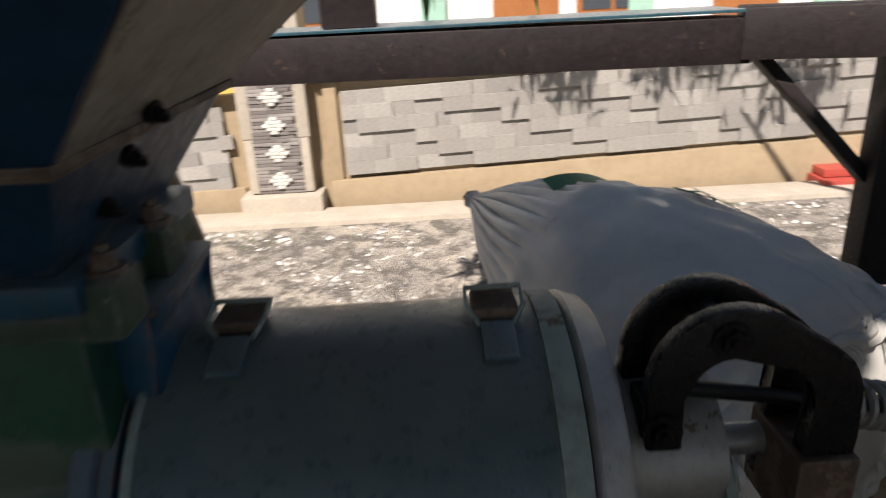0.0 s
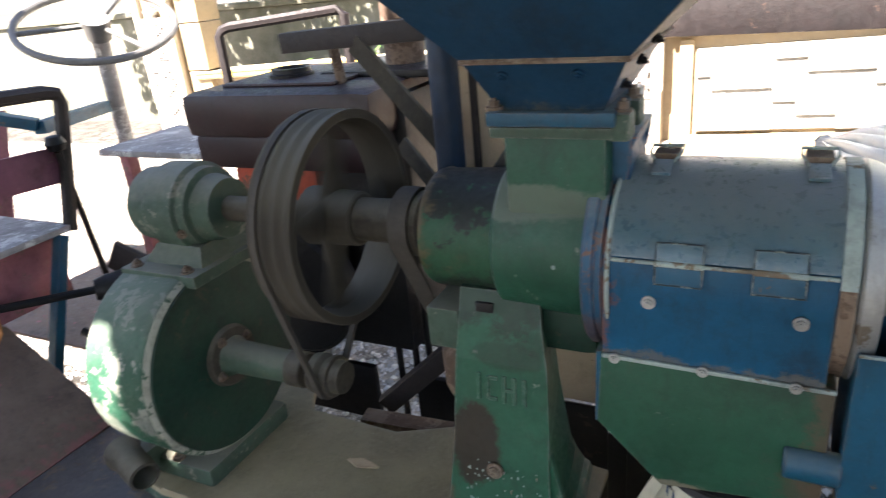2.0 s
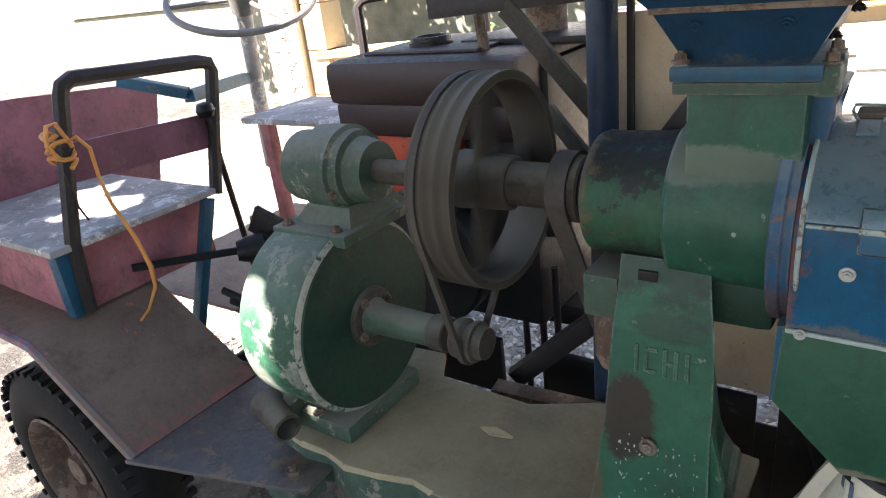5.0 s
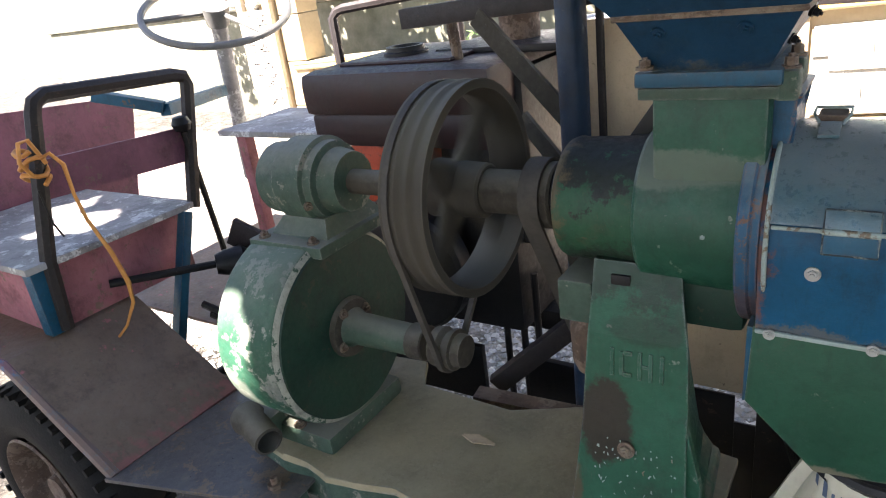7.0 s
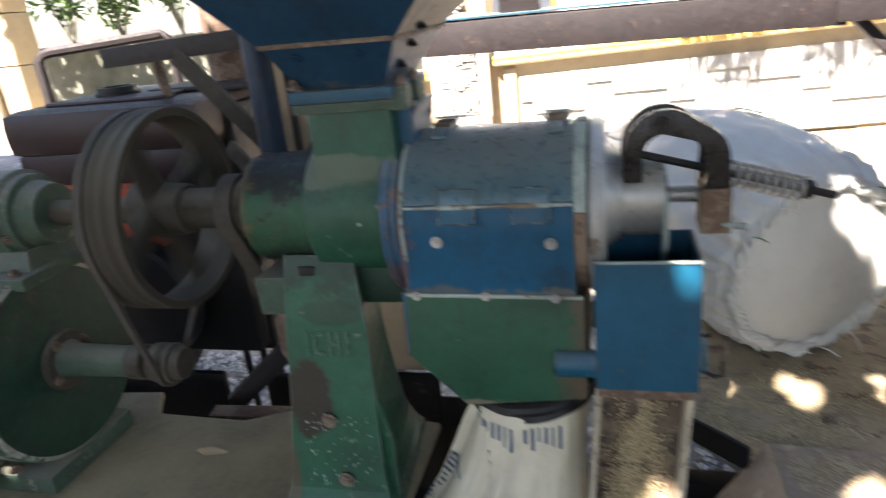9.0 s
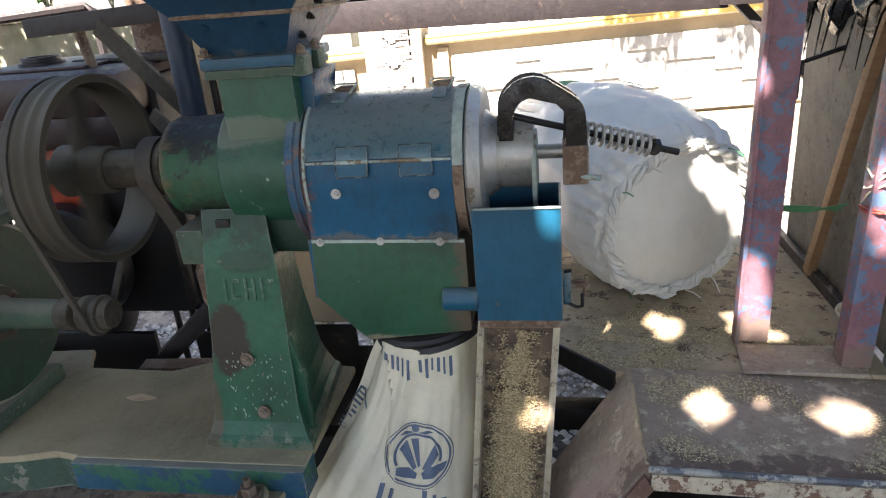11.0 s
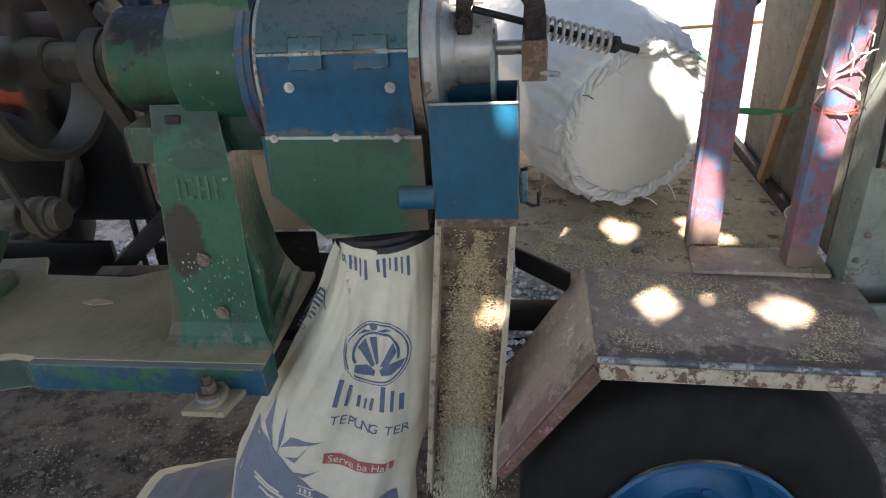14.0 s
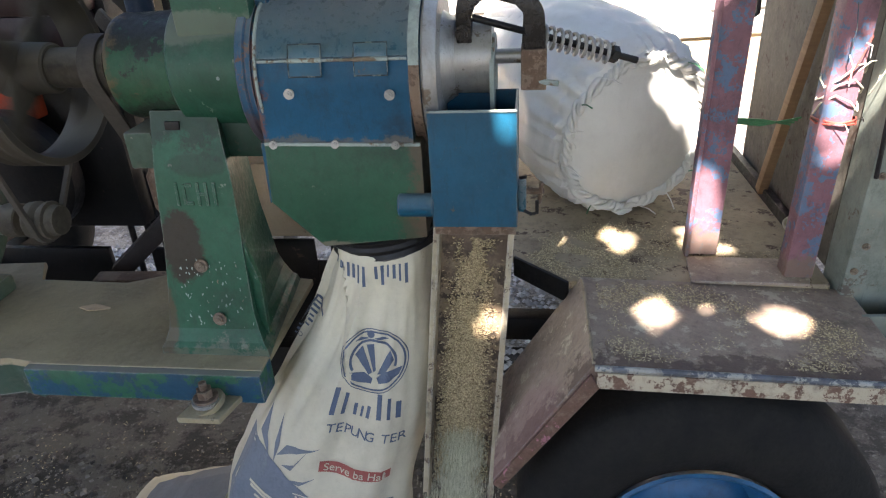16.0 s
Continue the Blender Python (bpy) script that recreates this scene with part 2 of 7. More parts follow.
# topcol holds both settled dust and a painted part of the sky reflection
M_COVER = painted("blue_grey_cover", (0.02, 0.095, 0.135), (0.10, 0.125, 0.13), 0.08, (0.085, 0.11, 0.112), 0.45, 0.26, gloss=0.8, top=0.85, topcol=(0.135, 0.16, 0.165), grime=0.55, worn=0.5, worncol=(0.3, 0.32, 0.3))
M_PALE = painted("pale_worn_strap", (0.33, 0.40, 0.37), (0.16, 0.12, 0.08), 0.4, (0.2, 0.19, 0.15), 0.4, 0.5)
M_GREASE = painted("greasy_dark_edge", (0.030, 0.040, 0.045), (0.2, 0.22, 0.2), 0.45, (0.05, 0.05, 0.045), 0.3, 0.5, scale=40)
M_STEEL = painted("worn_steel", (0.42, 0.42, 0.40), (0.16, 0.13, 0.10), 0.3, (0.26, 0.24, 0.20), 0.4, 0.32, 0.45, grime=0.5)
M_DUSTSTEEL = painted("dusty_cast_iron", (0.062, 0.054, 0.041), (0.045, 0.038, 0.030), 0.3, (0.11, 0.095, 0.072), 0.4, 0.8, 0.1, top=0.4, worn=0.5, worncol=(0.17, 0.155, 0.125))
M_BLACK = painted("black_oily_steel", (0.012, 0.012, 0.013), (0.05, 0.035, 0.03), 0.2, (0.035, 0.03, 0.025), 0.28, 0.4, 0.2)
M_OILED = painted("oily_black_casting", (0.012, 0.012, 0.013), (0.05, 0.03, 0.02), 0.2, (0.03, 0.025, 0.02), 0.25, 0.2, 0.3)
M_FRAME = painted("dark_frame_paint", (0.019, 0.014, 0.014), (0.06, 0.035, 0.026), 0.2, (0.05, 0.04, 0.033), 0.35, 0.5, worn=0.4, worncol=(0.12, 0.09, 0.07))
M_RUST = painted("rusted_plate", (0.12, 0.075, 0.05), (0.17, 0.12, 0.085), 0.5, (0.20, 0.165, 0.12), 0.5, 0.7, worn=0.6, worncol=(0.26, 0.23, 0.18))
M_RUSTRED = painted("red_rust", (0.20, 0.06, 0.03), (0.10, 0.05, 0.03), 0.4, (0.14, 0.08, 0.05), 0.4, 0.75)
M_FENDER = painted("worn_fender_plate", (0.18, 0.125, 0.09), (0.36, 0.12, 0.13), 0.20, (0.19, 0.16, 0.125), 0.45, 0.5, 0.0, grime=0.55, shade=0.7, worn=0.7, worncol=(0.40, 0.17, 0.19), zones=(((1, 0, -0.4), -1.33, -1.20, (0.30, 0.09, 0.09), 0.5, 0.10),))
M_DECK = painted("bare_blue_black_deck_steel", (0.125, 0.12, 0.118), (0.19, 0.14, 0.10), 0.4, (0.22, 0.175, 0.13), 0.5, 0.34, 0.35, grime=0.5, shade=0.7, worn=0.6)
M_GUARD = painted("dusty_mudguard_plate", (0.34, 0.26, 0.20), (0.46, 0.39, 0.29), 0.38, (0.44, 0.37, 0.27), 0.5, 0.5, grime=0.6, shade=0.66, scale=17, worn=0.9, worncol=(0.30, 0.30, 0.28), zones=(((0, -1, 0), 0.81, 0.87, (0.085, 0.052, 0.04), 0.75, 0.07),), spots=(((0.82, -0.86, 0.62), (0.12, 0.12, 0.16), (0.36, 0.19, 0.20), 0.3),))
M_LIP = painted("chipped_rusty_lip", (0.15, 0.085, 0.06), (0.42, 0.37, 0.28), 0.62, (0.27, 0.20, 0.14), 0.45, 0.6, scale=26, worn=0.6)
M_ROLLED = painted("rubbed_blue_grey_edge", (0.13, 0.145, 0.17), (0.34, 0.34, 0.31), 0.5, (0.18, 0.15, 0.12), 0.4, 0.36, 0.3, scale=24)
# rusty sheet that turns darker brown towards its top end
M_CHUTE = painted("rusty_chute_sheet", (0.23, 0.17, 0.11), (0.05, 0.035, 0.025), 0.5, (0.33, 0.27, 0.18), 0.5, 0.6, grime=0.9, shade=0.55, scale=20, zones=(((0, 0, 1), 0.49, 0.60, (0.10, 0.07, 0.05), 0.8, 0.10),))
M_BED = painted("dusty_rusted_bed", (0.38, 0.305, 0.20), (0.10, 0.065, 0.045), 0.35, (0.40, 0.35, 0.235), 0.5, 0.65, grime=0.55, shade=0.68, scale=16, worn=0.6)
M_PINK = painted("faded_pink_paint", (0.42, 0.16, 0.18), (0.22, 0.14, 0.11), 0.35, (0.30, 0.22, 0.18), 0.4, 0.6)
M_PINKLIP = painted("rusty_pink_edge", (0.15, 0.085, 0.06), (0.40, 0.17, 0.22), 0.34, (0.26, 0.21, 0.15), 0.5, 0.6, scale=22)
M_PURPLE = painted("faded_plum_paint", (0.20, 0.075, 0.11), (0.16, 0.10, 0.09), 0.25, (0.2, 0.13, 0.12), 0.35, 0.55)
M_POST = painted("plum_post_paint", (0.22, 0.11, 0.135), (0.08, 0.135, 0.22), 0.46, (0.12, 0.06, 0.065), 0.25, 0.45, 0, 19, grime=0.55, worn=0.7, worncol=(0.30, 0.16, 0.16), zones=(((0, 0, -1), -0.90, -0.86, (0.16, 0.12, 0.085), 0.75, 0.04),))
# topcol paints the grey sheen of the tank's upper faces
M_ENGINE = painted("maroon_engine_paint", (0.020, 0.006, 0.007), (0.20, 0.03, 0.015), 0.14, (0.022, 0.017, 0.015), 0.35, 0.34, worn=0.5, worncol=(0.08, 0.02, 0.015), top=0.4, topcol=(0.05, 0.045, 0.05))
M_ORANGE = painted("orange_red_engine_paint", (0.50, 0.07, 0.025), (0.12, 0.05, 0.03), 0.35, (0.14, 0.07, 0.04), 0.35, 0.45)
M_TYRE = plain("tyre_rubber", (0.010, 0.010, 0.010), (0.019, 0.018, 0.016), 14, 0.75, 0, 0.5)
M_TYRE.node_tree.nodes["Principled BSDF"].inputs["Specular IOR Level"].default_value = 0.15
M_SKYBLOCK = plain("sky_block_brown", (0.13, 0.11, 0.09), (0.09, 0.078, 0.06), 2.5, 0.95, 0, 0.4)
M_RIM = painted("blue_wheel_paint", (0.012, 0.11, 0.24), (0.08, 0.06, 0.05), 0.2, (0.04, 0.045, 0.05), 0.35, 0.34)
M_BELT = plain("rubber_belt", (0.034, 0.030, 0.025), (0.065, 0.057, 0.046), 20, 0.75, 0, 0.2)
M_BEAD = painted("chipped_pale_casting_edge", (0.03, 0.085, 0.05), (0.33, 0.33, 0.27), 0.72, (0.20, 0.20, 0.15), 0.5, 0.6, scale=24)
M_TARP = painted("dusty_plywood_board", (0.58, 0.44, 0.29), (0.15, 0.11, 0.075), 0.18, (0.50, 0.38, 0.27), 0.4, 0.85, grime=0.22, shade=0.88, worn=0.5, worncol=(0.10, 0.075, 0.05))
M_HOPSIDE = painted("dusty_bare_sheet", (0.30, 0.26, 0.21), (0.16, 0.12, 0.09), 0.3, (0.36, 0.31, 0.24), 0.5, 0.6)
M_BASE = painted("dusty_base_casting", (0.34, 0.285, 0.18), (0.12, 0.12, 0.08), 0.12, (0.40, 0.335, 0.22), 0.5, 0.75, grime=0.22, shade=0.72, worn=0.5, worncol=(0.30, 0.30, 0.24))
M_GREY = painted("grey_green_box_paint", (0.21, 0.24, 0.205), (0.12, 0.10, 0.08), 0.25, (0.24, 0.2, 0.15), 0.4, 0.55)
M_PANEL = painted("brown_stained_sheet", (0.15, 0.135, 0.11), (0.08, 0.055, 0.04), 0.35, (0.19, 0.17, 0.13), 0.4, 0.65)
M_WOOD = plain("bare_wood", (0.30, 0.19, 0.10), (0.22, 0.13, 0.07), 12, 0.8, 0, 0.3, 0.002, (1, 1, 8))
M_SEAT = painted("worn_seat_sheet", (0.38, 0.37, 0.36), (0.6, 0.6, 0.58), 0.4, (0.25, 0.22, 0.2), 0.45, 0.6)
# dark plastic lifted to grey: the flare haze is put into the colour
M_WHEEL = plain("hazed_grey_plastic", (0.11, 0.11, 0.105), (0.15, 0.15, 0.14), 20, 0.5, 0, 0.2)
M_ROPE = plain("orange_plastic_rope", (0.62, 0.27, 0.06), (0.5, 0.2, 0.04), 40, 0.55, 0, 0.3)
M_GRAIN = grain_material("rice_grain", (0.20, 0.14, 0.07), (0.74, 0.62, 0.38))
M_STREAM = grain_material("milled_rice_stream", (0.34, 0.34, 0.22), (0.78, 0.76, 0.60))
M_WHITE = painted("white_woven_plastic", (0.80, 0.80, 0.75), (0.50, 0.49, 0.42), 0.14, (0.48, 0.46, 0.38), 0.28, 0.32, shade=0.86, grime=0.12, scale=8, speck=0.1, top=0.4, topcol=(0.46, 0.45, 0.385))
M_SEWN = painted("clean_white_sack_end", (0.66, 0.66, 0.61), (0.45, 0.44, 0.38), 0.10, (0.5, 0.48, 0.41), 0.25, 0.4, shade=0.88, grime=0.10, scale=8, speck=0.08)
M_CHUTESIDE = painted("tan_worn_chute_edge", (0.40, 0.34, 0.235), (0.10, 0.065, 0.045), 0.35, (0.30, 0.24, 0.17), 0.45, 0.5, scale=22, worn=0.5, worncol=(0.5, 0.5, 0.46))
M_CREAM = painted("cream_woven_plastic", (0.60, 0.555, 0.42), (0.45, 0.40, 0.29), 0.14, (0.36, 0.32, 0.24), 0.32, 0.4, shade=0.8, grime=0.16, scale=9, speck=0.1)
M_INK = plain("slate_blue_ink", (0.055, 0.085, 0.14), (0.075, 0.105, 0.16), 30, 0.55, 0, 0)
M_INKGREY = plain("grey_blue_ink", (0.12, 0.145, 0.18), (0.15, 0.175, 0.21), 20, 0.55, 0, 0)
M_INKRED = plain("brick_red_ink", (0.36, 0.09, 0.07), (0.30, 0.08, 0.07), 20, 0.55, 0, 0)
M_INKGREEN = plain("green_ink", (0.05, 0.20, 0.09), (0.04, 0.16, 0.07), 20, 0.55, 0, 0)
M_TILE = varied("andesite_tile", [(0.26, 0.25, 0.225), (0.34, 0.33, 0.295), (0.30, 0.285, 0.255), (0.40, 0.385, 0.345)], 0.9, 40, 0.5)
M_STONE = varied("stacked_stone", [(0.14, 0.125, 0.115), (0.24, 0.22, 0.20), (0.36, 0.34, 0.31)], 0.9, 60, 0.6)
M_PALESTONE = varied("pale_stone_chip", [(0.62, 0.60, 0.54), (0.75, 0.73, 0.68)], 0.85, 60, 0.4)
M_PLASTER = plain("tan_plaster", (0.36, 0.28, 0.175), (0.31, 0.24, 0.15), 3, 0.9, 0, 0.25, 0.002)
M_CREAMWALL = plain("cream_plaster", (0.62, 0.54, 0.38), (0.56, 0.48, 0.33), 3, 0.9, 0, 0.2, 0.002)
M_YELLOW = plain("yellow_trim_paint", (0.62, 0.43, 0.10), (0.55, 0.37, 0.09), 5, 0.7, 0, 0.1)
M_KERB = plain("concrete_kerb", (0.46, 0.41, 0.33), (0.38, 0.34, 0.27), 6, 0.9, 0, 0.4)
M_HOUSEWALL = plain("white_house_paint", (0.74, 0.74, 0.71), (0.66, 0.66, 0.63), 2, 0.85, 0, 0.1)
M_MINT = plain("mint_house_paint", (0.30, 0.50, 0.40), (0.27, 0.45, 0.36), 2, 0.8, 0, 0.1)
M_DOORWOOD = plain("varnished_door_wood", (0.34, 0.13, 0.04), (0.26, 0.10, 0.03), 8, 0.45, 0, 0.1, 0.002, (8, 8, 1))
M_REDTILE = plain("red_glazed_step", (0.42, 0.07, 0.05), (0.34, 0.06, 0.045), 6, 0.4, 0, 0.1)
M_MOSSWALL = plain("mossy_old_concrete", (0.22, 0.21, 0.165), (0.11, 0.115, 0.075), 4, 0.95, 0, 0.5)
M_LEAF = varied("leaf", [(0.05, 0.11, 0.02), (0.09, 0.17, 0.035)], 0.55, 10, 0.1)


def leaf_material():
    m, nt, p = nodes_of("foliage")
    g = nt.nodes.new("ShaderNodeNewGeometry")
    nt.links.new(ramp(nt, g.outputs["Random Per Island"], 0, 1, (0.045, 0.10, 0.02, 1), (0.10, 0.19, 0.04, 1)), p.inputs["Base Color"])
    p.inputs["Roughness"].default_value = 0.5
    return m


M_FOLIAGE = leaf_material()


def grit_material():
    m, nt, p = nodes_of("grit")
    g = nt.nodes.new("ShaderNodeNewGeometry")
    nt.links.new(ramp(nt, g.outputs["Random Per Island"], 0, 1, (0.03, 0.027, 0.022, 1), (0.22, 0.205, 0.18, 1)), p.inputs["Base Color"])
    p.inputs["Roughness"].default_value = 0.9
    return m


M_STONE2 = grit_material()
M_STREETSTONE = grain_material("dry_street_stone", (0.24, 0.23, 0.21), (0.66, 0.63, 0.57))


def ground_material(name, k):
    """Stony earth; k lifts its colour from dark shaded soil to pale sunlit sand."""
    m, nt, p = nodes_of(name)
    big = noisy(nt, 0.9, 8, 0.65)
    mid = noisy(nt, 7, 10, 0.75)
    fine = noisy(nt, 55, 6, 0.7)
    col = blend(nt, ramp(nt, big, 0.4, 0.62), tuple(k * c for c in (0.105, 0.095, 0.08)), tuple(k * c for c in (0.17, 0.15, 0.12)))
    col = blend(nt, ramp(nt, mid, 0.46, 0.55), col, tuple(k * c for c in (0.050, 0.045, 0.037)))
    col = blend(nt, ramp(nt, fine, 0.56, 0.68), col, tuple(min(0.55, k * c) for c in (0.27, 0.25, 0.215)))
    nt.links.new(col, p.inputs["Base Color"])
    p.inputs["Roughness"].default_value = 0.95
    h = nt.nodes.new("ShaderNodeMath")
    h.operation = "MULTIPLY_ADD"
    nt.links.new(fine, h.inputs[0])
    h.inputs[1].default_value = 0.5
    nt.links.new(mid, h.inputs[2])
    bumped(nt, p, h.outputs[0], 1.0, 0.045)
    return m


# dark copy for the shaded near ground, lightened copy for the sunlit street
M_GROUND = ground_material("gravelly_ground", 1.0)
M_ROAD = ground_material("lightened_sandy_road", 3.6)


def glass_material():
    m, nt, p = nodes_of("window_glass")
    p.inputs["Base Color"].default_value = (0.05, 0.06, 0.07, 1)
    p.inputs["Roughness"].default_value = 0.05
    return m


M_GLASS = glass_material()


# ---------------------------------------------------------------- building helpers
BASE = {}


def thing(name, at, label, category, group="", kind=""):
    ob = new(name)
    ob.empty_display_size = 0.05
    ob.location = at
    BASE[ob.name] = Vector(at)
    return tagged(ob, label, category, group, kind)


def finish(bm, smooth):
    bmesh.ops.recalc_face_normals(bm, faces=bm.faces)
    if smooth:
        for f in bm.faces:
            f.smooth = True
        lim = math.cos(radians(35))
        for e in bm.edges:
            if len(e.link_faces) == 2 and e.link_faces[0].normal.dot(e.link_faces[1].normal) < lim:
                e.smooth = False


def part(name, bm, mat, parent, label="", origin=None, smooth=True):
    """One mesh under a thing or a part; bm is in world coordinates."""
    pb = BASE[parent.name]
    o = Vector(origin) if origin else pb
    bmesh.ops.translate(bm, verts=bm.verts, vec=-o)
    finish(bm, smooth)
    me = bpy.data.meshes.new(name)
    bm.to_mesh(me)
    bm.free()
    me.materials.append(mat)
    ob = new(name, me)
    ob.parent = parent
    ob.location = o - pb
    BASE[ob.name] = o
    if label:
        ob["label"] = label
    return ob


def solid(name, bm, mat, label, category, at=None, group="", kind="", smooth=True):
    """A top-level thing or piece of the setting that is one mesh."""
    o = Vector(at) if at else Vector((0, 0, 0))
    bmesh.ops.translate(bm, verts=bm.verts, vec=-o)
    finish(bm, smooth)
    me = bpy.data.meshes.new(name)
    bm.to_mesh(me)
    bm.free()
    me.materials.append(mat)
    ob = new(name, me)
    ob.location = o
    BASE[ob.name] = o
    return tagged(ob, label, category, group, kind)


def box(x0, x1, y0, y1, z0, z1, bevel=0.0, bm=None, m=None):
    b = bmesh.new() if bm is None else bm
    vs = [b.verts.new(v) for v in ((x0, y0, z0), (x1, y0, z0), (x1, y1, z0), (x0, y1, z0), (x0, y0, z1), (x1, y0, z1), (x1, y1, z1), (x0, y1, z1))]
    fs = [b.faces.new([vs[i] for i in q]) for q in ((3, 2, 1, 0), (4, 5, 6, 7), (0, 1, 5, 4), (1, 2, 6, 5), (2, 3, 7, 6), (3, 0, 4, 7))]
    if bevel:
        es = {e for f in fs for e in f.edges}
        r = bmesh.ops.bevel(b, geom=list(es), offset=bevel, segments=2, affect="EDGES", profile=0.6)
        vs = list({v for f in r["faces"] for v in f.verts} | {v for v in vs if v.is_valid})
    if m:
        bmesh.ops.transform(b, matrix=m, verts=[v for v in vs if v.is_valid])
    return b


def frame_of(a, b):
    d = (Vector(b) - Vector(a))
    return Matrix.Translation(a) @ d.to_track_quat("Z", "X").to_matrix().to_4x4(), d.length


def rod(a, b, r, seg=20, r2=None, bm=None, bevel=0.0):
    """A round bar from a to b."""
    return lathe(a, b, None, r, r if r2 is None else r2, seg, bm, bevel)


def lathe(a, b, prof, r=0, r2=0, seg=32, bm=None, bevel=0.0):
    """Turned round the axis from a to b: prof is a list of (metres along, radius)."""
    bm = bmesh.new() if bm is None else bm
    m, n = frame_of(a, b)
    if prof is None:
        prof = [(0, 0), (0, r - bevel), (bevel, r), (n - bevel, r2), (n, r2 - bevel), (n, 0)] if bevel else [(0, 0), (0, r), (n, r2), (n, 0)]
    rings = []
    for h, q in prof:
        if q < 1e-6:
            rings.append([bm.verts.new(m @ Vector((0, 0, h)))])
        else:
            rings.append([bm.verts.new(m @ Vector((q * math.cos(2 * math.pi * k / seg), q * math.sin(2 * math.pi * k / seg), h))) for k in range(seg)])
    for p, q in zip(rings, rings[1:]):
        for k in range(seg):
            j = (k + 1) % seg
            if len(p) == 1 and len(q) == 1:
                break
            if len(p) == 1:
                bm.faces.new((p[0], q[k], q[j]))
            elif len(q) == 1:
                bm.faces.new((p[k], q[0], p[j]))
            else:
                bm.faces.new((p[k], q[k], q[j], p[j]))
    return bm


def tube(path, r, seg=10, bm=None, flat=1.0):
    """A round bar bent along points."""
    bm = bmesh.new() if bm is None else bm
    pts = [Vector(p) for p in path]
    rings, up = [], None
    for i, p in enumerate(pts):
        d = (pts[min(i + 1, len(pts) - 1)] - pts[max(i - 1, 0)]).normalized()
        if up is None:
            up = d.orthogonal().normalized()
        up = (up - d * up.dot(d)).normalized()
        s = d.cross(up)
        rr = r[i] if isinstance(r, (list, tuple)) else r
        rings.append([bm.verts.new(p + rr * (math.cos(2 * math.pi * k / seg) * up + flat * math.sin(2 * math.pi * k / seg) * s)) for k in range(seg)])
    for p, q in zip(rings, rings[1:]):
        for k in range(seg):
            j = (k + 1) % seg
            bm.faces.new((p[k], p[j], q[j], q[k]))
    bm.faces.new(rings[0][::-1])
    bm.faces.new(rings[-1])
    return bm


def prism(poly, axis, a, b, bevel=0.0, bm=None):
    """A polygon, given in the other two axes in order, pushed along an axis from a to b."""
    bm = bmesh.new() if bm is None else bm

    def at(u, v, w):
        return {"x": (w, u, v), "y": (u, w, v), "z": (u, v, w)}[axis]
    lo = [bm.verts.new(at(u, v, a)) for u, v in poly]
    hi = [bm.verts.new(at(u, v, b)) for u, v in poly]
    n = len(poly)
    fs = [bm.faces.new(lo[::-1]), bm.faces.new(hi)]
    fs += [bm.faces.new((lo[k], lo[(k + 1) % n], hi[(k + 1) % n], hi[k])) for k in range(n)]
    if bevel:
        bmesh.ops.bevel(bm, geom=list({e for f in fs for e in f.edges}), offset=bevel, segments=2, affect="EDGES", profile=0.6)
    return bm


def loft(rings, bm=None, caps=True):
    bm = bmesh.new() if bm is None else bm
    rs = [[bm.verts.new(p) for p in r] for r in rings]
    n = len(rs[0])
    for p, q in zip(rs, rs[1:]):
        for k in range(n):
            j = (k + 1) % n
            bm.faces.new((p[k], p[j], q[j], q[k]))
    if caps:
        bm.faces.new(rs[0][::-1])
        bm.faces.new(rs[-1])
    return bm


def bar(a, b, w, h, up=(0, 0, 1), bevel=0.003, bm=None):
    """A square-section bar from a to b, w wide, h along up."""
    bm = bmesh.new() if bm is None else bm
    a, b = Vector(a), Vector(b)
    d = (b - a).normalized()
    s = d.cross(Vector(up)).normalized()
    u = s.cross(d)
    m = Matrix((s, d, u)).transposed().to_4x4()
    m.translation = a
    return box(-w / 2, w / 2, 0, (b - a).length, -h / 2, h / 2, bevel, bm, m)


def bolt_bm(at, d, r=0.009, h=0.007):
    """A hexagon head on a washer; d points out of the surface."""
    at, d = Vector(at), Vector(d).normalized()
    bm = lathe(at - d * 0.002, at + d * 0.002, None, r * 1.45, r * 1.45, 14)
    lathe(at + d * 0.002, at + d * (0.002 + h), None, r, r * 0.92, 6, bm)
    lathe(at + d * (0.002 + h), at + d * (0.004 + h * 1.2), None, r * 0.5, r * 0.45, 8, bm)
    return bm


def arc(cx, cz, r, a0, a1, n):
    return [(cx + r * math.cos(radians(a0 + (a1 - a0) * k / n)), cz + r * math.sin(radians(a0 + (a1 - a0) * k / n))) for k in range(n + 1)]


def text_bm(words, size, depth=0.0015):
    cu = bpy.data.curves.new("words", "FONT")
    cu.body, cu.size, cu.extrude, cu.resolution_u = words, size, depth, 3
    cu.align_x, cu.align_y = "CENTER", "CENTER"
    ob = bpy.data.objects.new("words", cu)
    me = ob.to_mesh()
    bm = bmesh.new()
    bm.from_mesh(me)
    ob.to_mesh_clear()
    bpy.data.objects.remove(ob)
    bpy.data.curves.remove(cu)
    return bm


GZ = -0.265          # the ground under the vehicle


def ground_z(x, y):
    s = min(max((y - 1.6) / 2.4, 0), 1)
    return GZ + 0.165 * s * s * (3 - 2 * s)

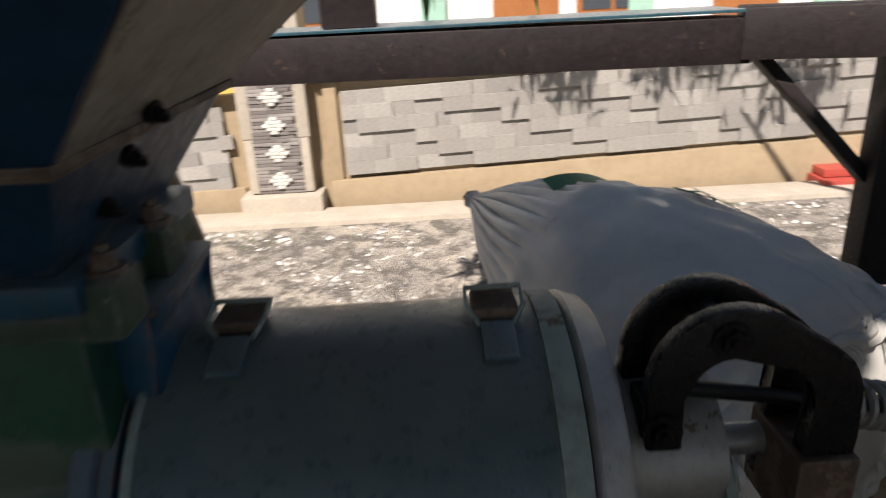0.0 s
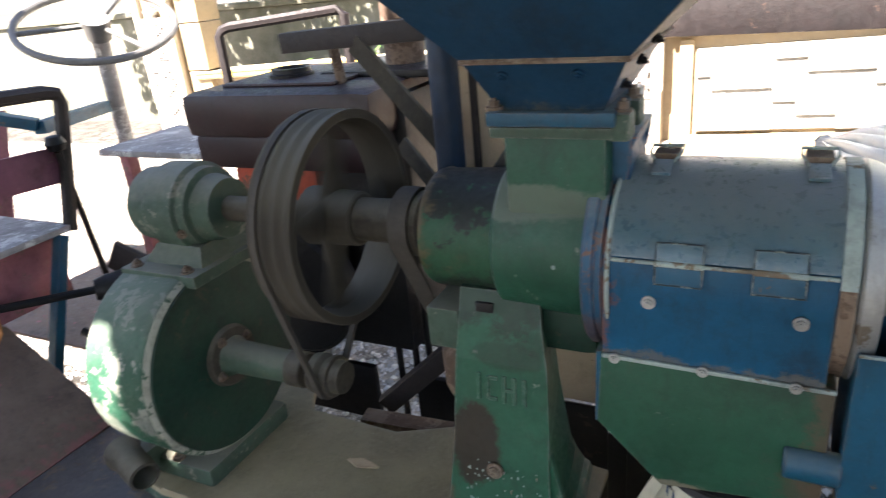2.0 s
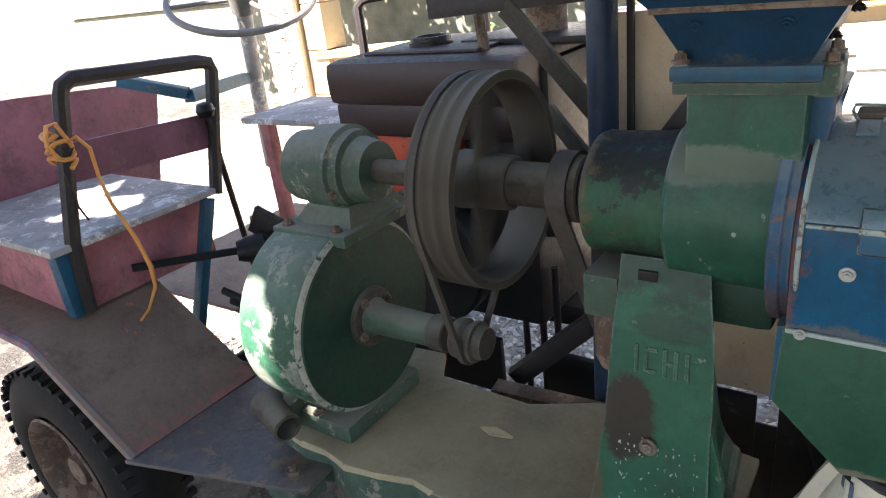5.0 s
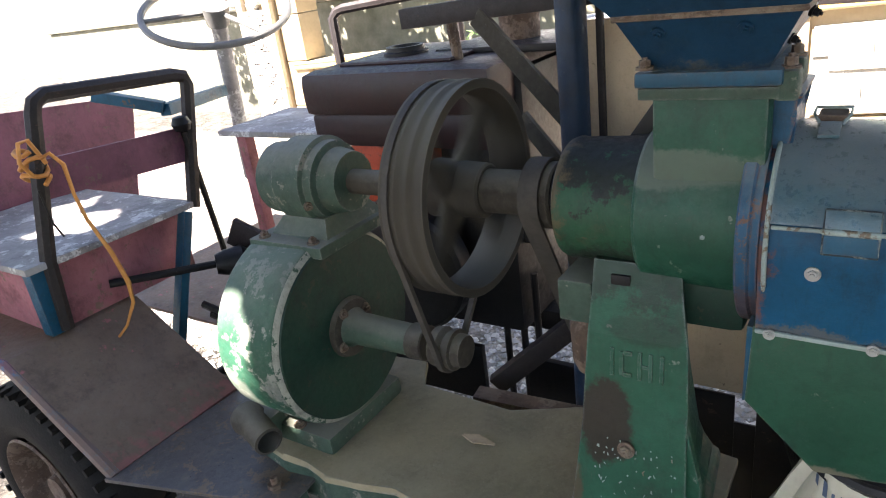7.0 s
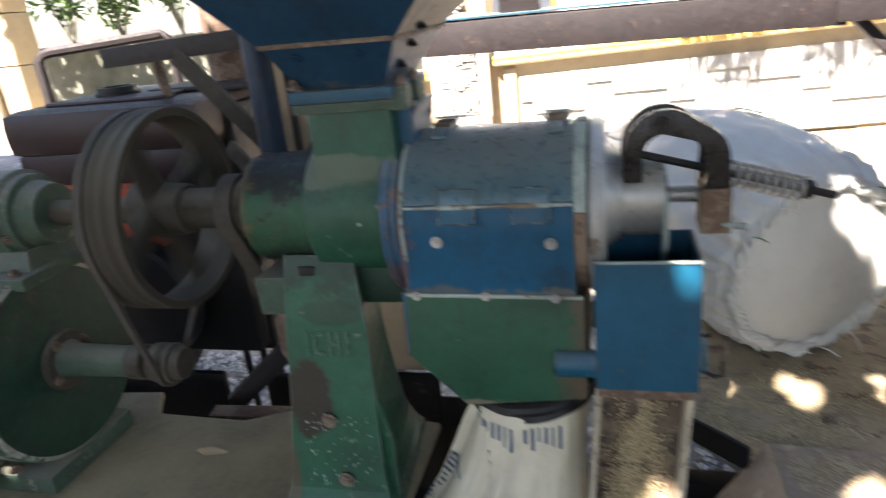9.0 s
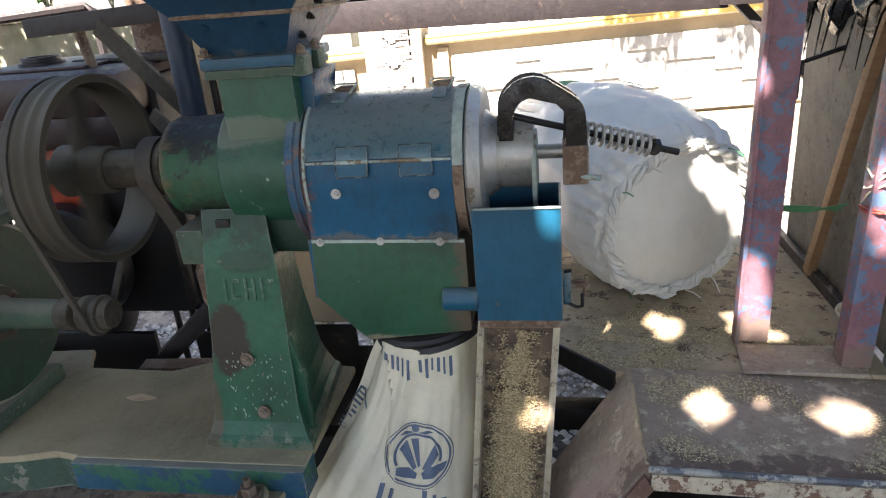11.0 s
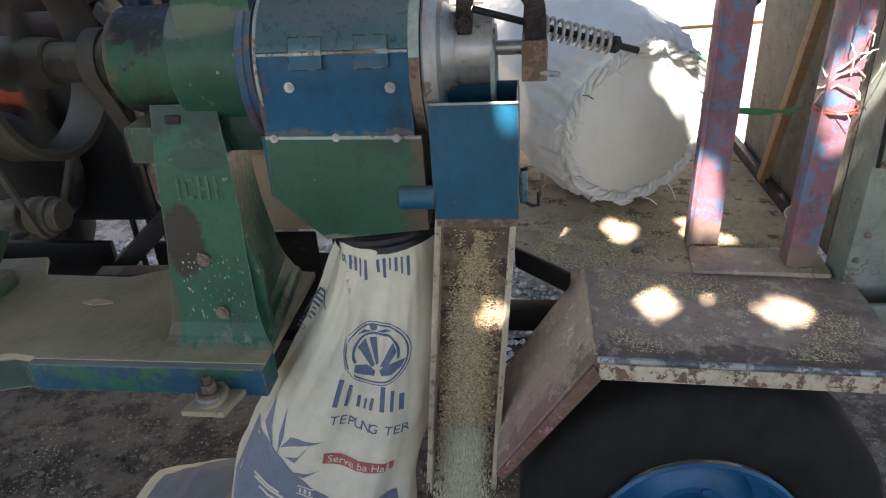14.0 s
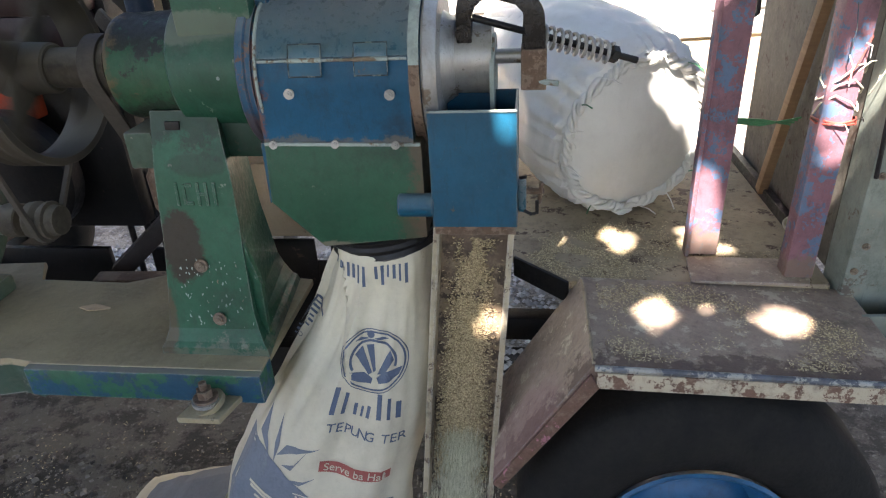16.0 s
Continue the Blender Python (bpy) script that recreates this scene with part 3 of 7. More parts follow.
# ---------------------------------------------------------------- ground and street
def build_ground():
    bm = bmesh.new()
    xs = [-400, -120, -40, -15] + [-8 + 0.25 * k for k in range(65)] + [12, 30, 120, 400]
    ys = [-400, -120, -40, -12] + [-4 + 0.2 * k for k in range(61)] + [12, 40, 120, 400]
    g = [[bm.verts.new((x, y, ground_z(x, y) + (0.012 * noise.noise((x * 2.1, y * 2.1, 0)) if abs(x) < 9 and -4 < y < 5 else 0))) for x in xs] for y in ys]
    for a, b in zip(g, g[1:]):
        for i in range(len(xs) - 1):
            bm.faces.new((a[i], a[i + 1], b[i + 1], b[i]))
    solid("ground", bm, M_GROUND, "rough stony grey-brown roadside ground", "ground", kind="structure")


build_ground()


def build_road():
    bm = bmesh.new()
    xs, ys = [-60, -20] + [-10 + 0.4 * k for k in range(50)] + [20, 60], [0.95 + 0.2 * k for k in range(17)]
    g = [[bm.verts.new((x, y + 0.08 * noise.noise((x, 0, 3)) * (y < 1.0), ground_z(x, y) + 0.018)) for x in xs] for y in ys]
    for a, b in zip(g, g[1:]):
        for i in range(len(xs) - 1):
            bm.faces.new((a[i], a[i + 1], b[i + 1], b[i]))
    solid("road", bm, M_ROAD, "dry sandy street surface, its colour lightened for sunlight", "road", kind="structure")


build_road()

WY = 4.40            # front of the garden wall


SLOPE = 0.033        # the courses climb with the street


def sloped(x0, x1, z0, z1, y0, y1, bevel=0.0):
    return prism([(x0, z0 + SLOPE * x0), (x1, z0 + SLOPE * x1), (x1, z1 + SLOPE * x1), (x0, z1 + SLOPE * x0)], "y", y0, y1, bevel)


def build_wall():
    solid("kerb", box(-14, 9, WY - 0.42, WY - 0.12, -0.25, -0.045, 0.012), M_KERB, "pale sunlit concrete kerb along the wall", "kerb", kind="structure")
    w = thing("wall_north", (0, WY, -0.1), "tan plastered garden wall with grey stone tile panels", "wall", kind="structure")
    part("wall_body", prism([(-1.10, -0.2), (9, -0.2), (9, 1.2), (-1.10, 0.86)], "y", WY + 0.03, WY + 0.22), M_PLASTER, w)
    part("wall_body", prism([(-5.2, -0.2), (-1.10, -0.2), (-1.10, 0.80), (-5.2, 0.66)], "y", WY + 0.03, WY + 0.22), M_PLASTER, w)
    part("plinth", prism([(-0.55, -0.2), (9, -0.2), (9, 0.43), (-0.55, 0.115)], "y", WY - 0.03, WY + 0.03, 0.006), M_PLASTER, w)
    part("plinth", prism([(-5.2, -0.2), (-1.16, -0.2), (-1.16, 0.10), (-5.2, 0.0)], "y", WY - 0.03, WY + 0.03, 0.006), M_PLASTER, w)
    for x0, x1, z in ((-0.62, 9, 0.885), (-5.2, -1.1, 0.83)):
        part("coping", sloped(x0, x1, z - 0.035, z + 0.04, WY - 0.06, WY + 0.26, 0.008), M_CREAMWALL, w, "cream moulded coping")
        part("coping_stripe", sloped(x0, x1, z - 0.02, z + 0.012, WY - 0.078, WY - 0.062), M_YELLOW, w, "yellow painted stripe")
        part("coping_bead", sloped(x0, x1, z + 0.02, z + 0.045, WY - 0.072, WY - 0.06), M_YELLOW, w)
    part("frame_strip", box(-0.55, -0.46, WY - 0.012, WY + 0.03, 0.115, 0.80, 0.004), M_PLASTER, w)
    return w


wall = build_wall()
# added out of view, only to hold back low sky light from the south
solid("sky_block_wall", box(-8, 5, -4.75, -4.55, GZ - 0.05, 0.75, 0.01), M_SKYBLOCK, "added unseen low brown wall that cuts sky light", "wall", kind="structure")


def build_pillar(x0, x1, top):
    p = thing("wall_pillar", ((x0 + x1) / 2, WY, -0.1), "garden wall pillar of stacked dark stone with pale diamonds", "pillar", kind="structure")
    part("pillar_core", box(x0, x1, WY - 0.075, WY + 0.3, -0.2, top), M_PLASTER, p)
    for a, b in ((x0, x0 + 0.06), (x1 - 0.06, x1)):
        part("edge_strip", box(a, b, WY - 0.125, WY - 0.075, 0.08, 0.46, 0.004), M_KERB, p)
        part("edge_strip", box(a - 0.012, b + 0.012, WY - 0.13, WY - 0.075, 0.464, top, 0.004), M_KERB, p)
    part("foot", box(x0 - 0.06, x1 + 0.06, WY - 0.21, WY + 0.02, -0.2, 0.07, 0.01), M_KERB, p)
    return p


PILLARS = [(build_pillar(-1.10, -0.66, 1.7), -1.10, -0.66), (build_pillar(-5.78, -5.32, 2.1), -5.78, -5.32)]
pier = thing("wall_pier", (-5.15, WY, -0.1), "tan plastered pier in stacked blocks beside the pillar", "pier", kind="structure")
for k in range(5):
    part("pier_block", box(-5.30, -5.02, WY - 0.04, WY + 0.26, -0.2 + 0.46 * k, 0.25 + 0.46 * k, 0.006), M_PLASTER, pier)


def build_house():
    h = thing("house", (1.5, 9.5, 0), "white and mint house front behind the wall", "house", kind="structure")
    part("house_wall", box(-6, 10, 9.5, 9.8, -0.3, 5.0), M_HOUSEWALL, h)
    part("roof", prism([(-7, 5.0), (11, 5.0), (11, 5.3), (-7, 5.3)], "y", 8.6, 11), M_RUST, h)
    for x in (-2.6, 0.15, 3.0, 5.6):
        part("mint_pier", box(x, x + 0.35, 9.36, 9.5, -0.3, 4.2, 0.01), M_MINT, h)
    for x in (1.15, 4.2):
        d = part("door", box(x, x + 0.9, 9.42, 9.5, 0.0, 2.1, 0.01), M_DOORWOOD, h, "varnished wooden door")
        for k in (0, 1):
            part("panel", box(x + 0.1 + 0.4 * k, x + 0.4 + 0.4 * k, 9.4, 9.42, 0.2, 1.9, 0.008), M_DOORWOOD, d)
    for x in (-1.5, 2.3, 6.3):
        f = part("window", box(x, x + 1.0, 9.42, 9.5, 0.9, 2.1, 0.01), M_DOORWOOD, h, "wooden window")
        for k in (0, 1):
            part("pane", box(x + 0.07 + 0.45 * k, x + 0.46 + 0.45 * k, 9.405, 9.42, 0.97, 2.03), M_GLASS, f)
    part("terrace", box(-6, 10, 8.2, 9.36, -0.3, 0.12, 0.02), M_HOUSEWALL, h)
    # dim open yard between wall and house
    solid("yard", box(-6, 12, WY + 0.45, 8.2, -0.3, -0.02), M_KERB, "grey paved yard behind the wall", "paving", kind="structure")


build_house()


# ---------------------------------------------------------------- the polishing mill
YA, ZA = 0.155, 1.022     # the shaft
DY, DZ = 0.147, 1.010     # middle of the drum shell


def build_polisher():
    t = thing("rice_polisher", (-0.24, 0.15, 0.45), "old green and blue iron rice polishing mill on a stand", "rice mill")
    ax = lambda x: (x, YA, ZA)
    dx = lambda x: (x, DY, DZ)
    # drum: blue lower half, grey-blue hinged cover, flanges
    part("drum", lathe(dx(-0.078), dx(0.238), None, 0.138, 0.138, 48), M_DRUM, t, "blue painted drum")
    n, rr = 26, 0.141
    a0, a1 = 160.5, -8
    ring = arc(DY, DZ, rr + 0.003, a0, a1, n) + arc(DY, DZ, rr - 0.003, a1, a0, n)
    cover = part("cover", prism(ring, "x", -0.052, 0.216), M_COVER, t, "hinged blue-grey sheet cover")
    part("cover_edge", tube([(-0.055, y, z) for y, z in arc(DY, DZ, rr + 0.003, 200, -8, 30)], 0.0032, 8), M_PALE, t)
    part("left_flange", lathe(dx(-0.092), dx(-0.074), None, 0.146, 0.146, 48, None, 0.003), M_FLANGE, t)
    part("flange_lip", lathe(dx(-0.074), dx(-0.064), None, 0.142, 0.142, 48), M_FLANGE, t)
    part("strap", prism(arc(DY, DZ, 0.1475, 167, -10, 30) + arc(DY, DZ, 0.142, -10, 167, 30), "x", 0.216, 0.234), M_PALE, t, "pale worn clamping strap")
    part("strap_lower", prism(arc(DY, DZ, 0.1455, 167, 245, 16) + arc(DY, DZ, 0.139, 245, 167, 16), "x", 0.216, 0.234), M_RUST, t)
    part("right_flange", lathe(dx(0.236), dx(0.262), None, 0.147, 0.142, 48, None, 0.005), M_STEEL, t)
    # hinges and latches
    def on(ang, r):
        return DY + r * math.cos(radians(ang)), DZ + r * math.sin(radians(ang))
    for x in (0.036, 0.152):
        for s, ang in ((1, 156.5), (-1, 168.0)):
            y, z = on(ang, 0.1465)
            m = Matrix.Translation((x, y, z)) @ Euler((radians(ang - 180), 0, 0)).to_matrix().to_4x4()
            hb = box(-0.029, 0.029, -0.0022, 0.0022, -0.0125, 0.0125, 0.0012, None, m)
            lf = part("hinge_leaf", hb, M_COVER if s > 0 else M_BLUE, t)
            part("leaf_edge", tube([m @ Vector(v) for v in ((-0.029, -0.0022, -0.0125 * s), (-0.029, -0.0022, 0.0125 * s), (0.029, -0.0022, 0.0125 * s), (0.029, -0.0022, -0.0125 * s))], 0.0012, 5), M_GREASE, lf)
        y, z = on(162.3, 0.1480)
        part("hinge_pin", rod((x - 0.03, y, z), (x + 0.03, y, z), 0.0042, 10), M_PALE, t)
    y, z = on(162.3, 0.1458)
    part("seam_rod", rod((-0.05, y, z), (0.214, y, z), 0.0028, 8), M_PALE, t)
    for x in (-0.003, 0.186):
        l = part("latch", box(x - 0.017, x + 0.017, DY - 0.012, DY + 0.028, DZ + 0.1415, DZ + 0.155, 0.004), M_RUST, t, "rusty toggle latch")
        part("latch_wire", tube([(x - 0.012, DY - 0.016, DZ + 0.144), (x - 0.021, DY - 0.006, DZ + 0.155), (x - 0.021, DY + 0.02, DZ + 0.158), (x + 0.021, DY + 0.02, DZ + 0.158), (x + 0.021, DY - 0.006, DZ + 0.155), (x + 0.012, DY - 0.016, DZ + 0.144)], 0.0022, 6), M_PALE, l)
        m = Matrix.Translation((x, DY - 0.035, DZ + 0.1405)) @ Euler((radians(15), 0, 0)).to_matrix().to_4x4()
        part("latch_plate", box(-0.012, 0.012, -0.018, 0.018, -0.001, 0.004, 0.001, None, m), M_COVER, l)
    # lower hood of the drum
    hood = [(-0.066, 0.908), (0.228, 0.904), (0.228, 0.712), (0.022, 0.690), (-0.072, 0.785)]
    hd = part("hood", prism(hood, "y", 0.014, 0.275, 0.004), M_HOOD, t, "green sheet hood under the drum")
    part("hood_edge", prism([(-0.073, 0.905), (-0.064, 0.905), (-0.064, 0.79), (-0.075, 0.783)], "y", 0.016, 0.05), M_BLUE, hd)
    part("drum_apron", prism(arc(DY, DZ, 0.1400, 163, 184, 8) + [(0.0085, 0.905), (0.10, 0.905), (0.10, 1.045)], "x", -0.062, 0.215), M_DRUM, t)
    part("apron_lip", bar((-0.062, 0.0065, 0.906), (0.228, 0.0065, 0.902), 0.006, 0.007), M_PALE, t)
    for x, z in ((-0.044, 0.906), (0.072, 0.906), (0.183, 0.903)):
        part("bolt", bolt_bm((x, 0.0035, z - 0.001), (0, -1, 0.1), 0.0052, 0.003), M_STEEL, t)
    for x, z in ((0.0, 0.998), (0.180, 0.993)):
        part("bolt", bolt_bm((x, 0.0055, z), (0, -1, 0.05), 0.0065, 0.004), M_STEEL, t)
    # inlet housing, bearing, neck
    part("housing", lathe(ax(-0.238), ax(-0.091), [(0, 0), (0, 0.116), (0.006, 0.122), (0.140, 0.125), (0.147, 0.125), (0.147, 0)], 0, 0, 44), M_GREEN, t, "green cast feed housing")
    part("bearing_housing", lathe(ax(-0.375), ax(-0.236), [(0, 0), (0, 0.088), (0.005, 0.098), (0.016, 0.102), (0.024, 0.100), (0.10, 0.103), (0.139, 0.108), (0.139, 0)], 0, 0, 48), M_BEARING, t, "greasy green bearing housing")
    part("bearing_cap", lathe(ax(-0.385), ax(-0.372), None, 0.070, 0.074, 36), M_BLACK, t)
    part("boss", box(-0.26, -0.085, 0.08, 0.24, 0.85, 0.96, 0.02), M_GREEN_D, t)
    part("web", prism([(-0.30, 1.10), (-0.225, 1.10), (-0.205, 1.205), (-0.225, 1.205)], "y", 0.19, 0.215, 0.003), M_BLACK, t)
    nk = part("neck", box(-0.212, -0.066, 0.055, 0.222, 1.08, 1.212, 0.01), M_GREEN, t, "square green feed neck")
    part("neck_web", prism([(-0.068, 1.10), (-0.040, 1.135), (-0.045, 1.175), (-0.030, 1.205), (-0.068, 1.205)], "y", 0.085, 0.21, 0.006), M_FLANGE, t, "dusty blue casting beside the neck")
    part("neck_flange", box(-0.226, -0.054, 0.04, 0.236, 1.206, 1.222, 0.004), M_GREENDUST, t)
    part("hopper_flange", box(-0.229, -0.051, 0.036, 0.24, 1.2225, 1.243, 0.005), M_BLUE, t)
    for x, y in ((-0.050, 0.062), (-0.054, 0.15)):
        lug = part("flange_lug", box(x - 0.012, x + 0.016, y - 0.02, y + 0.02, 1.203, 1.240, 0.006), M_GREENDUST, t)
        part("bolt", bolt_bm((x + 0.004, y, 1.241), (0, 0, 1), 0.008, 0.010), M_RUST, lug)
    for x in (-0.213,):
        part("bolt", bolt_bm((x, 0.034, 1.25), (0, 0, 1), 0.008, 0.008), M_RUST, t)
    part("bolt", bolt_bm((-0.137, 0.0355, 1.022), (0, -1, 0), 0.004, 0.003), M_PALE, t)
    # hopper: short funnel and wide bin
    cx, cy = -0.138, 0.158

    def rect(hx0, hx1, hy0, hy1, z):
        return [(hx0, hy0, z), (hx1, hy0, z), (hx1, hy1, z), (hx0, hy1, z)]
    hp = part("hopper", loft([rect(-0.208, -0.068, 0.05, 0.23, 1.243), rect(-0.212, -0.064, 0.045, 0.235, 1.25), rect(-0.240, -0.028, 0.0, 0.30, 1.315), rect(-0.33, 0.09, -0.10, 0.46, 1.43), rect(-0.52, 0.26, -0.24, 0.66, 1.62), rect(-0.53, 0.27, -0.25, 0.67, 1.80)], None, False), M_BLUE_D, t, "blue sheet-metal feed hopper")
    part("hopper_side", loft([[(-0.026, 0.002, 1.318), (-0.024, 0.002, 1.318), (-0.024, 0.298, 1.318), (-0.026, 0.298, 1.318)], [(0.092, -0.098, 1.43), (0.094, -0.098, 1.43), (0.094, 0.458, 1.43), (0.092, 0.458, 1.43)], [(0.262, -0.238, 1.62), (0.264, -0.238, 1.62), (0.264, 0.658, 1.62), (0.262, 0.658, 1.62)]]), M_HOPSIDE, hp, "dusty bare metal side")
    part("hopper_seam", tube([(-0.242, -0.003, 1.316), (-0.027, -0.003, 1.314), (-0.025, 0.302, 1.314), (-0.243, 0.302, 1.316)], 0.004, 6), M_RUST, hp)
    for x in (-0.19, -0.09):
        part("bolt", bolt_bm((x, 0.012, 1.295), (0, -1, -0.7), 0.006, 0.003), M_BLUE_D, hp)
    for z, x in ((1.27, -0.055), (1.30, -0.034), (1.325, -0.016)):
        part("bolt", bolt_bm((x + 0.004, 0.09, z), (1, -0.3, -0.4), 0.005, 0.006), M_BLACK, hp)
    # stand
    st = part("stand", loft([
        [(-0.306, 0.066, 0.955), (-0.172, 0.066, 0.955), (-0.215, 0.25, 0.955), (-0.300, 0.27, 0.955)],
        [(-0.306, 0.048, 0.90), (-0.164, 0.048, 0.90), (-0.213, 0.25, 0.90), (-0.302, 0.28, 0.90)],
        [(-0.310, 0.034, 0.84), (-0.154, 0.034, 0.84), (-0.212, 0.25, 0.84), (-0.304, 0.28, 0.84)],
        [(-0.316, 0.020, 0.73), (-0.150, 0.020, 0.73), (-0.210, 0.26, 0.73), (-0.316, 0.30, 0.73)],
        [(-0.318, 0.012, 0.68), (-0.150, 0.012, 0.68), (-0.206, 0.26, 0.68), (-0.318, 0.31, 0.68)],
        [(-0.334, -0.006, 0.54), (-0.146, -0.006, 0.54), (-0.190, 0.27, 0.54), (-0.334, 0.33, 0.54)],
        [(-0.340, -0.012, 0.505), (-0.140, -0.012, 0.505), (-0.182, 0.28, 0.505), (-0.338, 0.34, 0.505)],
        [(-0.350, -0.024, 0.478), (-0.130, -0.024, 0.478), (-0.165, 0.28, 0.478), (-0.35, 0.35, 0.478)],
        [(-0.356, -0.032, 0.468), (-0.120, -0.032, 0.468), (-0.155, 0.285, 0.468), (-0.356, 0.355, 0.468)],
        [(-0.358, -0.034, 0.450), (-0.118, -0.034, 0.450), (-0.15, 0.287, 0.450), (-0.358, 0.357, 0.450)]]), M_STAND, t, "green cast iron stand with raised lettering", smooth=False)
    bmw = bmesh.new()
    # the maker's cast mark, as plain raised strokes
    for x0, x1, z0, z1 in ((-0.272, -0.266, -0.024, 0.024), (-0.257, -0.251, -0.020, 0.020), (-0.251, -0.237, 0.015, 0.022), (-0.251, -0.237, -0.022, -0.015), (-0.228, -0.222, -0.024, 0.024), (-0.222, -0.211, -0.003, 0.003), (-0.211, -0.205, -0.024, 0.024), (-0.194, -0.188, -0.024, 0.024)):
        box(x0, x1, -0.0026, 0.003, z0, z1, 0.0008, bmw)
    bmesh.ops.transform(bmw, verts=bmw.verts, matrix=Matrix.Translation((0, 0.0285, 0.797)) @ Euler((radians(-7), 0, 0)).to_matrix().to_4x4())
    part("casting_mark", bmw, M_STAND, st, "raised cast strokes")
    part("side_gusset", prism([(-0.149, 0.70), (-0.128, 0.60), (-0.132, 0.46), (-0.16, 0.46)], "y", 0.015, 0.03, 0.002), M_STAND, st)
    part("slot", box(-0.276, -0.246, 0.0545, 0.07, 0.916, 0.936, 0.001), M_BLACK, st)
    for x, y, z in ((-0.242, 0.0035, 0.649), (-0.221, -0.012, 0.53)):
        part("bolt", bolt_bm((x, y, z), (0, -1, 0.12), 0.010, 0.005), M_RUST, st)
    chips = bmesh.new()
    rng = random.Random(4)
    for _ in range(70):
        z = rng.uniform(0.508, 0.66)
        x = -0.27 + rng.uniform(-0.03, 0.11) + 0.25 * (0.6 - z) * (rng.random() - 0.3)
        y = 0.012 - (0.68 - z) * 0.1286 - 0.0004 if z > 0.54 else -0.006 - (0.54 - z) * 0.172 - 0.0004
        l, w, a = rng.uniform(0.001, 0.0045), rng.uniform(0.0006, 0.0016), rng.uniform(0.9, 1.9)
        c, sn = math.cos(a), math.sin(a)
        chips.faces.new([chips.verts.new((x + u * c - v * sn, y - 0.0006, z + u * sn + v * c)) for u, v in ((-l, -w), (l, -w * 0.5), (l * 0.8, w), (-l * 0.7, w))])
    tagged(part("chipped_paint", chips, M_PALE, st, smooth=False), kind="stuff")
    part("bracket_block", box(-0.368, -0.309, 0.055, 0.17, 0.84, 0.915, 0.006), M_GREENDUST, t)
    part("grease_cup", lathe((-0.335, 0.11, 0.72), (-0.335, 0.11, 0.845), [(0, 0), (0, 0.026), (0.02, 0.034), (0.09, 0.036), (0.10, 0.03), (0.125, 0.022), (0.125, 0)], 0, 0, 24), M_RUST, t, "rusty round grease cup")
    # outlet, lever and spring
    part("outlet", lathe(ax(0.26), ax(0.352), None, 0.066, 0.066, 36), M_STEEL, t, "bare steel outlet tube")
    part("outlet_collar", lathe((0.262, YA, ZA), (0.285, YA, ZA), None, 0.085, 0.07, 36), M_STEEL, t)
    part("outlet_lip", lathe((0.349, YA, 0.985), (0.357, YA, 0.985), None, 0.080, 0.080, 36), M_PALE, t)
    part("outlet_shaft", rod((0.357, YA, ZA), (0.405, YA, ZA), 0.014, 14), M_STEEL, t)
    part("lever_bracket", box(0.288, 0.318, 0.105, 0.14, 1.05, 1.095, 0.004), M_BLACK, t)
    lv = [(0.290, 1.052), (0.290, 1.105)] + arc(0.352, 1.108, 0.062, 172, 60, 9) + arc(0.40, 1.095, 0.046, 60, 0, 6) + [(0.448, 1.06), (0.444, 0.985), (0.408, 0.985), (0.410, 1.055)] + arc(0.385, 1.092, 0.030, 0, 70, 5) + arc(0.352, 1.10, 0.036, 95, 180, 6) + [(0.318, 1.052)]
    lev = part("lever", prism(lv, "y", 0.100, 0.116, 0.003), M_OILED, t, "black C-shaped pressure lever of two plates")
    part("lever_plate", prism([(x - 0.004, z) for x, z in lv], "y", 0.152, 0.168, 0.003), M_OILED, lev)
    part("lever_spacer", rod((0.345, 0.117, 1.148), (0.343, 0.151, 1.148), 0.010, 14), M_OILED, lev)
    part("lever_spacer", rod((0.302, 0.117, 1.075), (0.300, 0.151, 1.075), 0.010, 14), M_OILED, lev)
    for x, z in ((0.302, 1.075), (0.345, 1.148)):
        part("bolt", bolt_bm((x, 0.0995, z), (0, -1, 0), 0.010, 0.005), M_OILED, lev)
    part("lever_foot", box(0.4045, 0.4505, 0.093, 0.172, 0.972, 1.045, 0.004), M_RUST, lev, "rusty lever foot")
    part("pin", rod((0.43, 0.10, 0.988), (0.472, 0.09, 0.985), 0.0055, 10), M_PALE, lev)
    a, b = Vector((0.318, 0.122, 1.098)), Vector((0.622, 0.200, 0.998))
    part("spring_rod", rod(a, b, 0.0065, 12), M_BLACK, t)
    m, ln = frame_of(a, b)
    turns, s0, s1 = 9, 0.135, 0.275
    part("spring", tube([m @ Vector((0.0185 * math.cos(2 * math.pi * k / 14), 0.0185 * math.sin(2 * math.pi * k / 14), s0 + (s1 - s0) * k / (14 * turns))) for k in range(14 * turns + 1)], 0.0036, 8), M_STEEL, t, "steel coil spring")
    part("spring_nut", rod(m @ Vector((0, 0, s1)), m @ Vector((0, 0, s1 + 0.012)), 0.016, 6), M_BLACK, t)
    # discharge box and chute
    bx = loft([rect(0.243, 0.400, 0.0, 0.15, 0.742), rect(0.243, 0.400, 0.0, 0.15, 0.962), rect(0.247, 0.396, 0.004, 0.146, 0.962), rect(0.247, 0.396, 0.004, 0.146, 0.742)], None, False)
    part("discharge_box", bx, M_BLUE, t, "blue open-topped discharge box")
    part("box_rim", bar((0.243, 0.0, 0.963), (0.401, 0.0, 0.963), 0.006, 0.005), M_PALE, t)
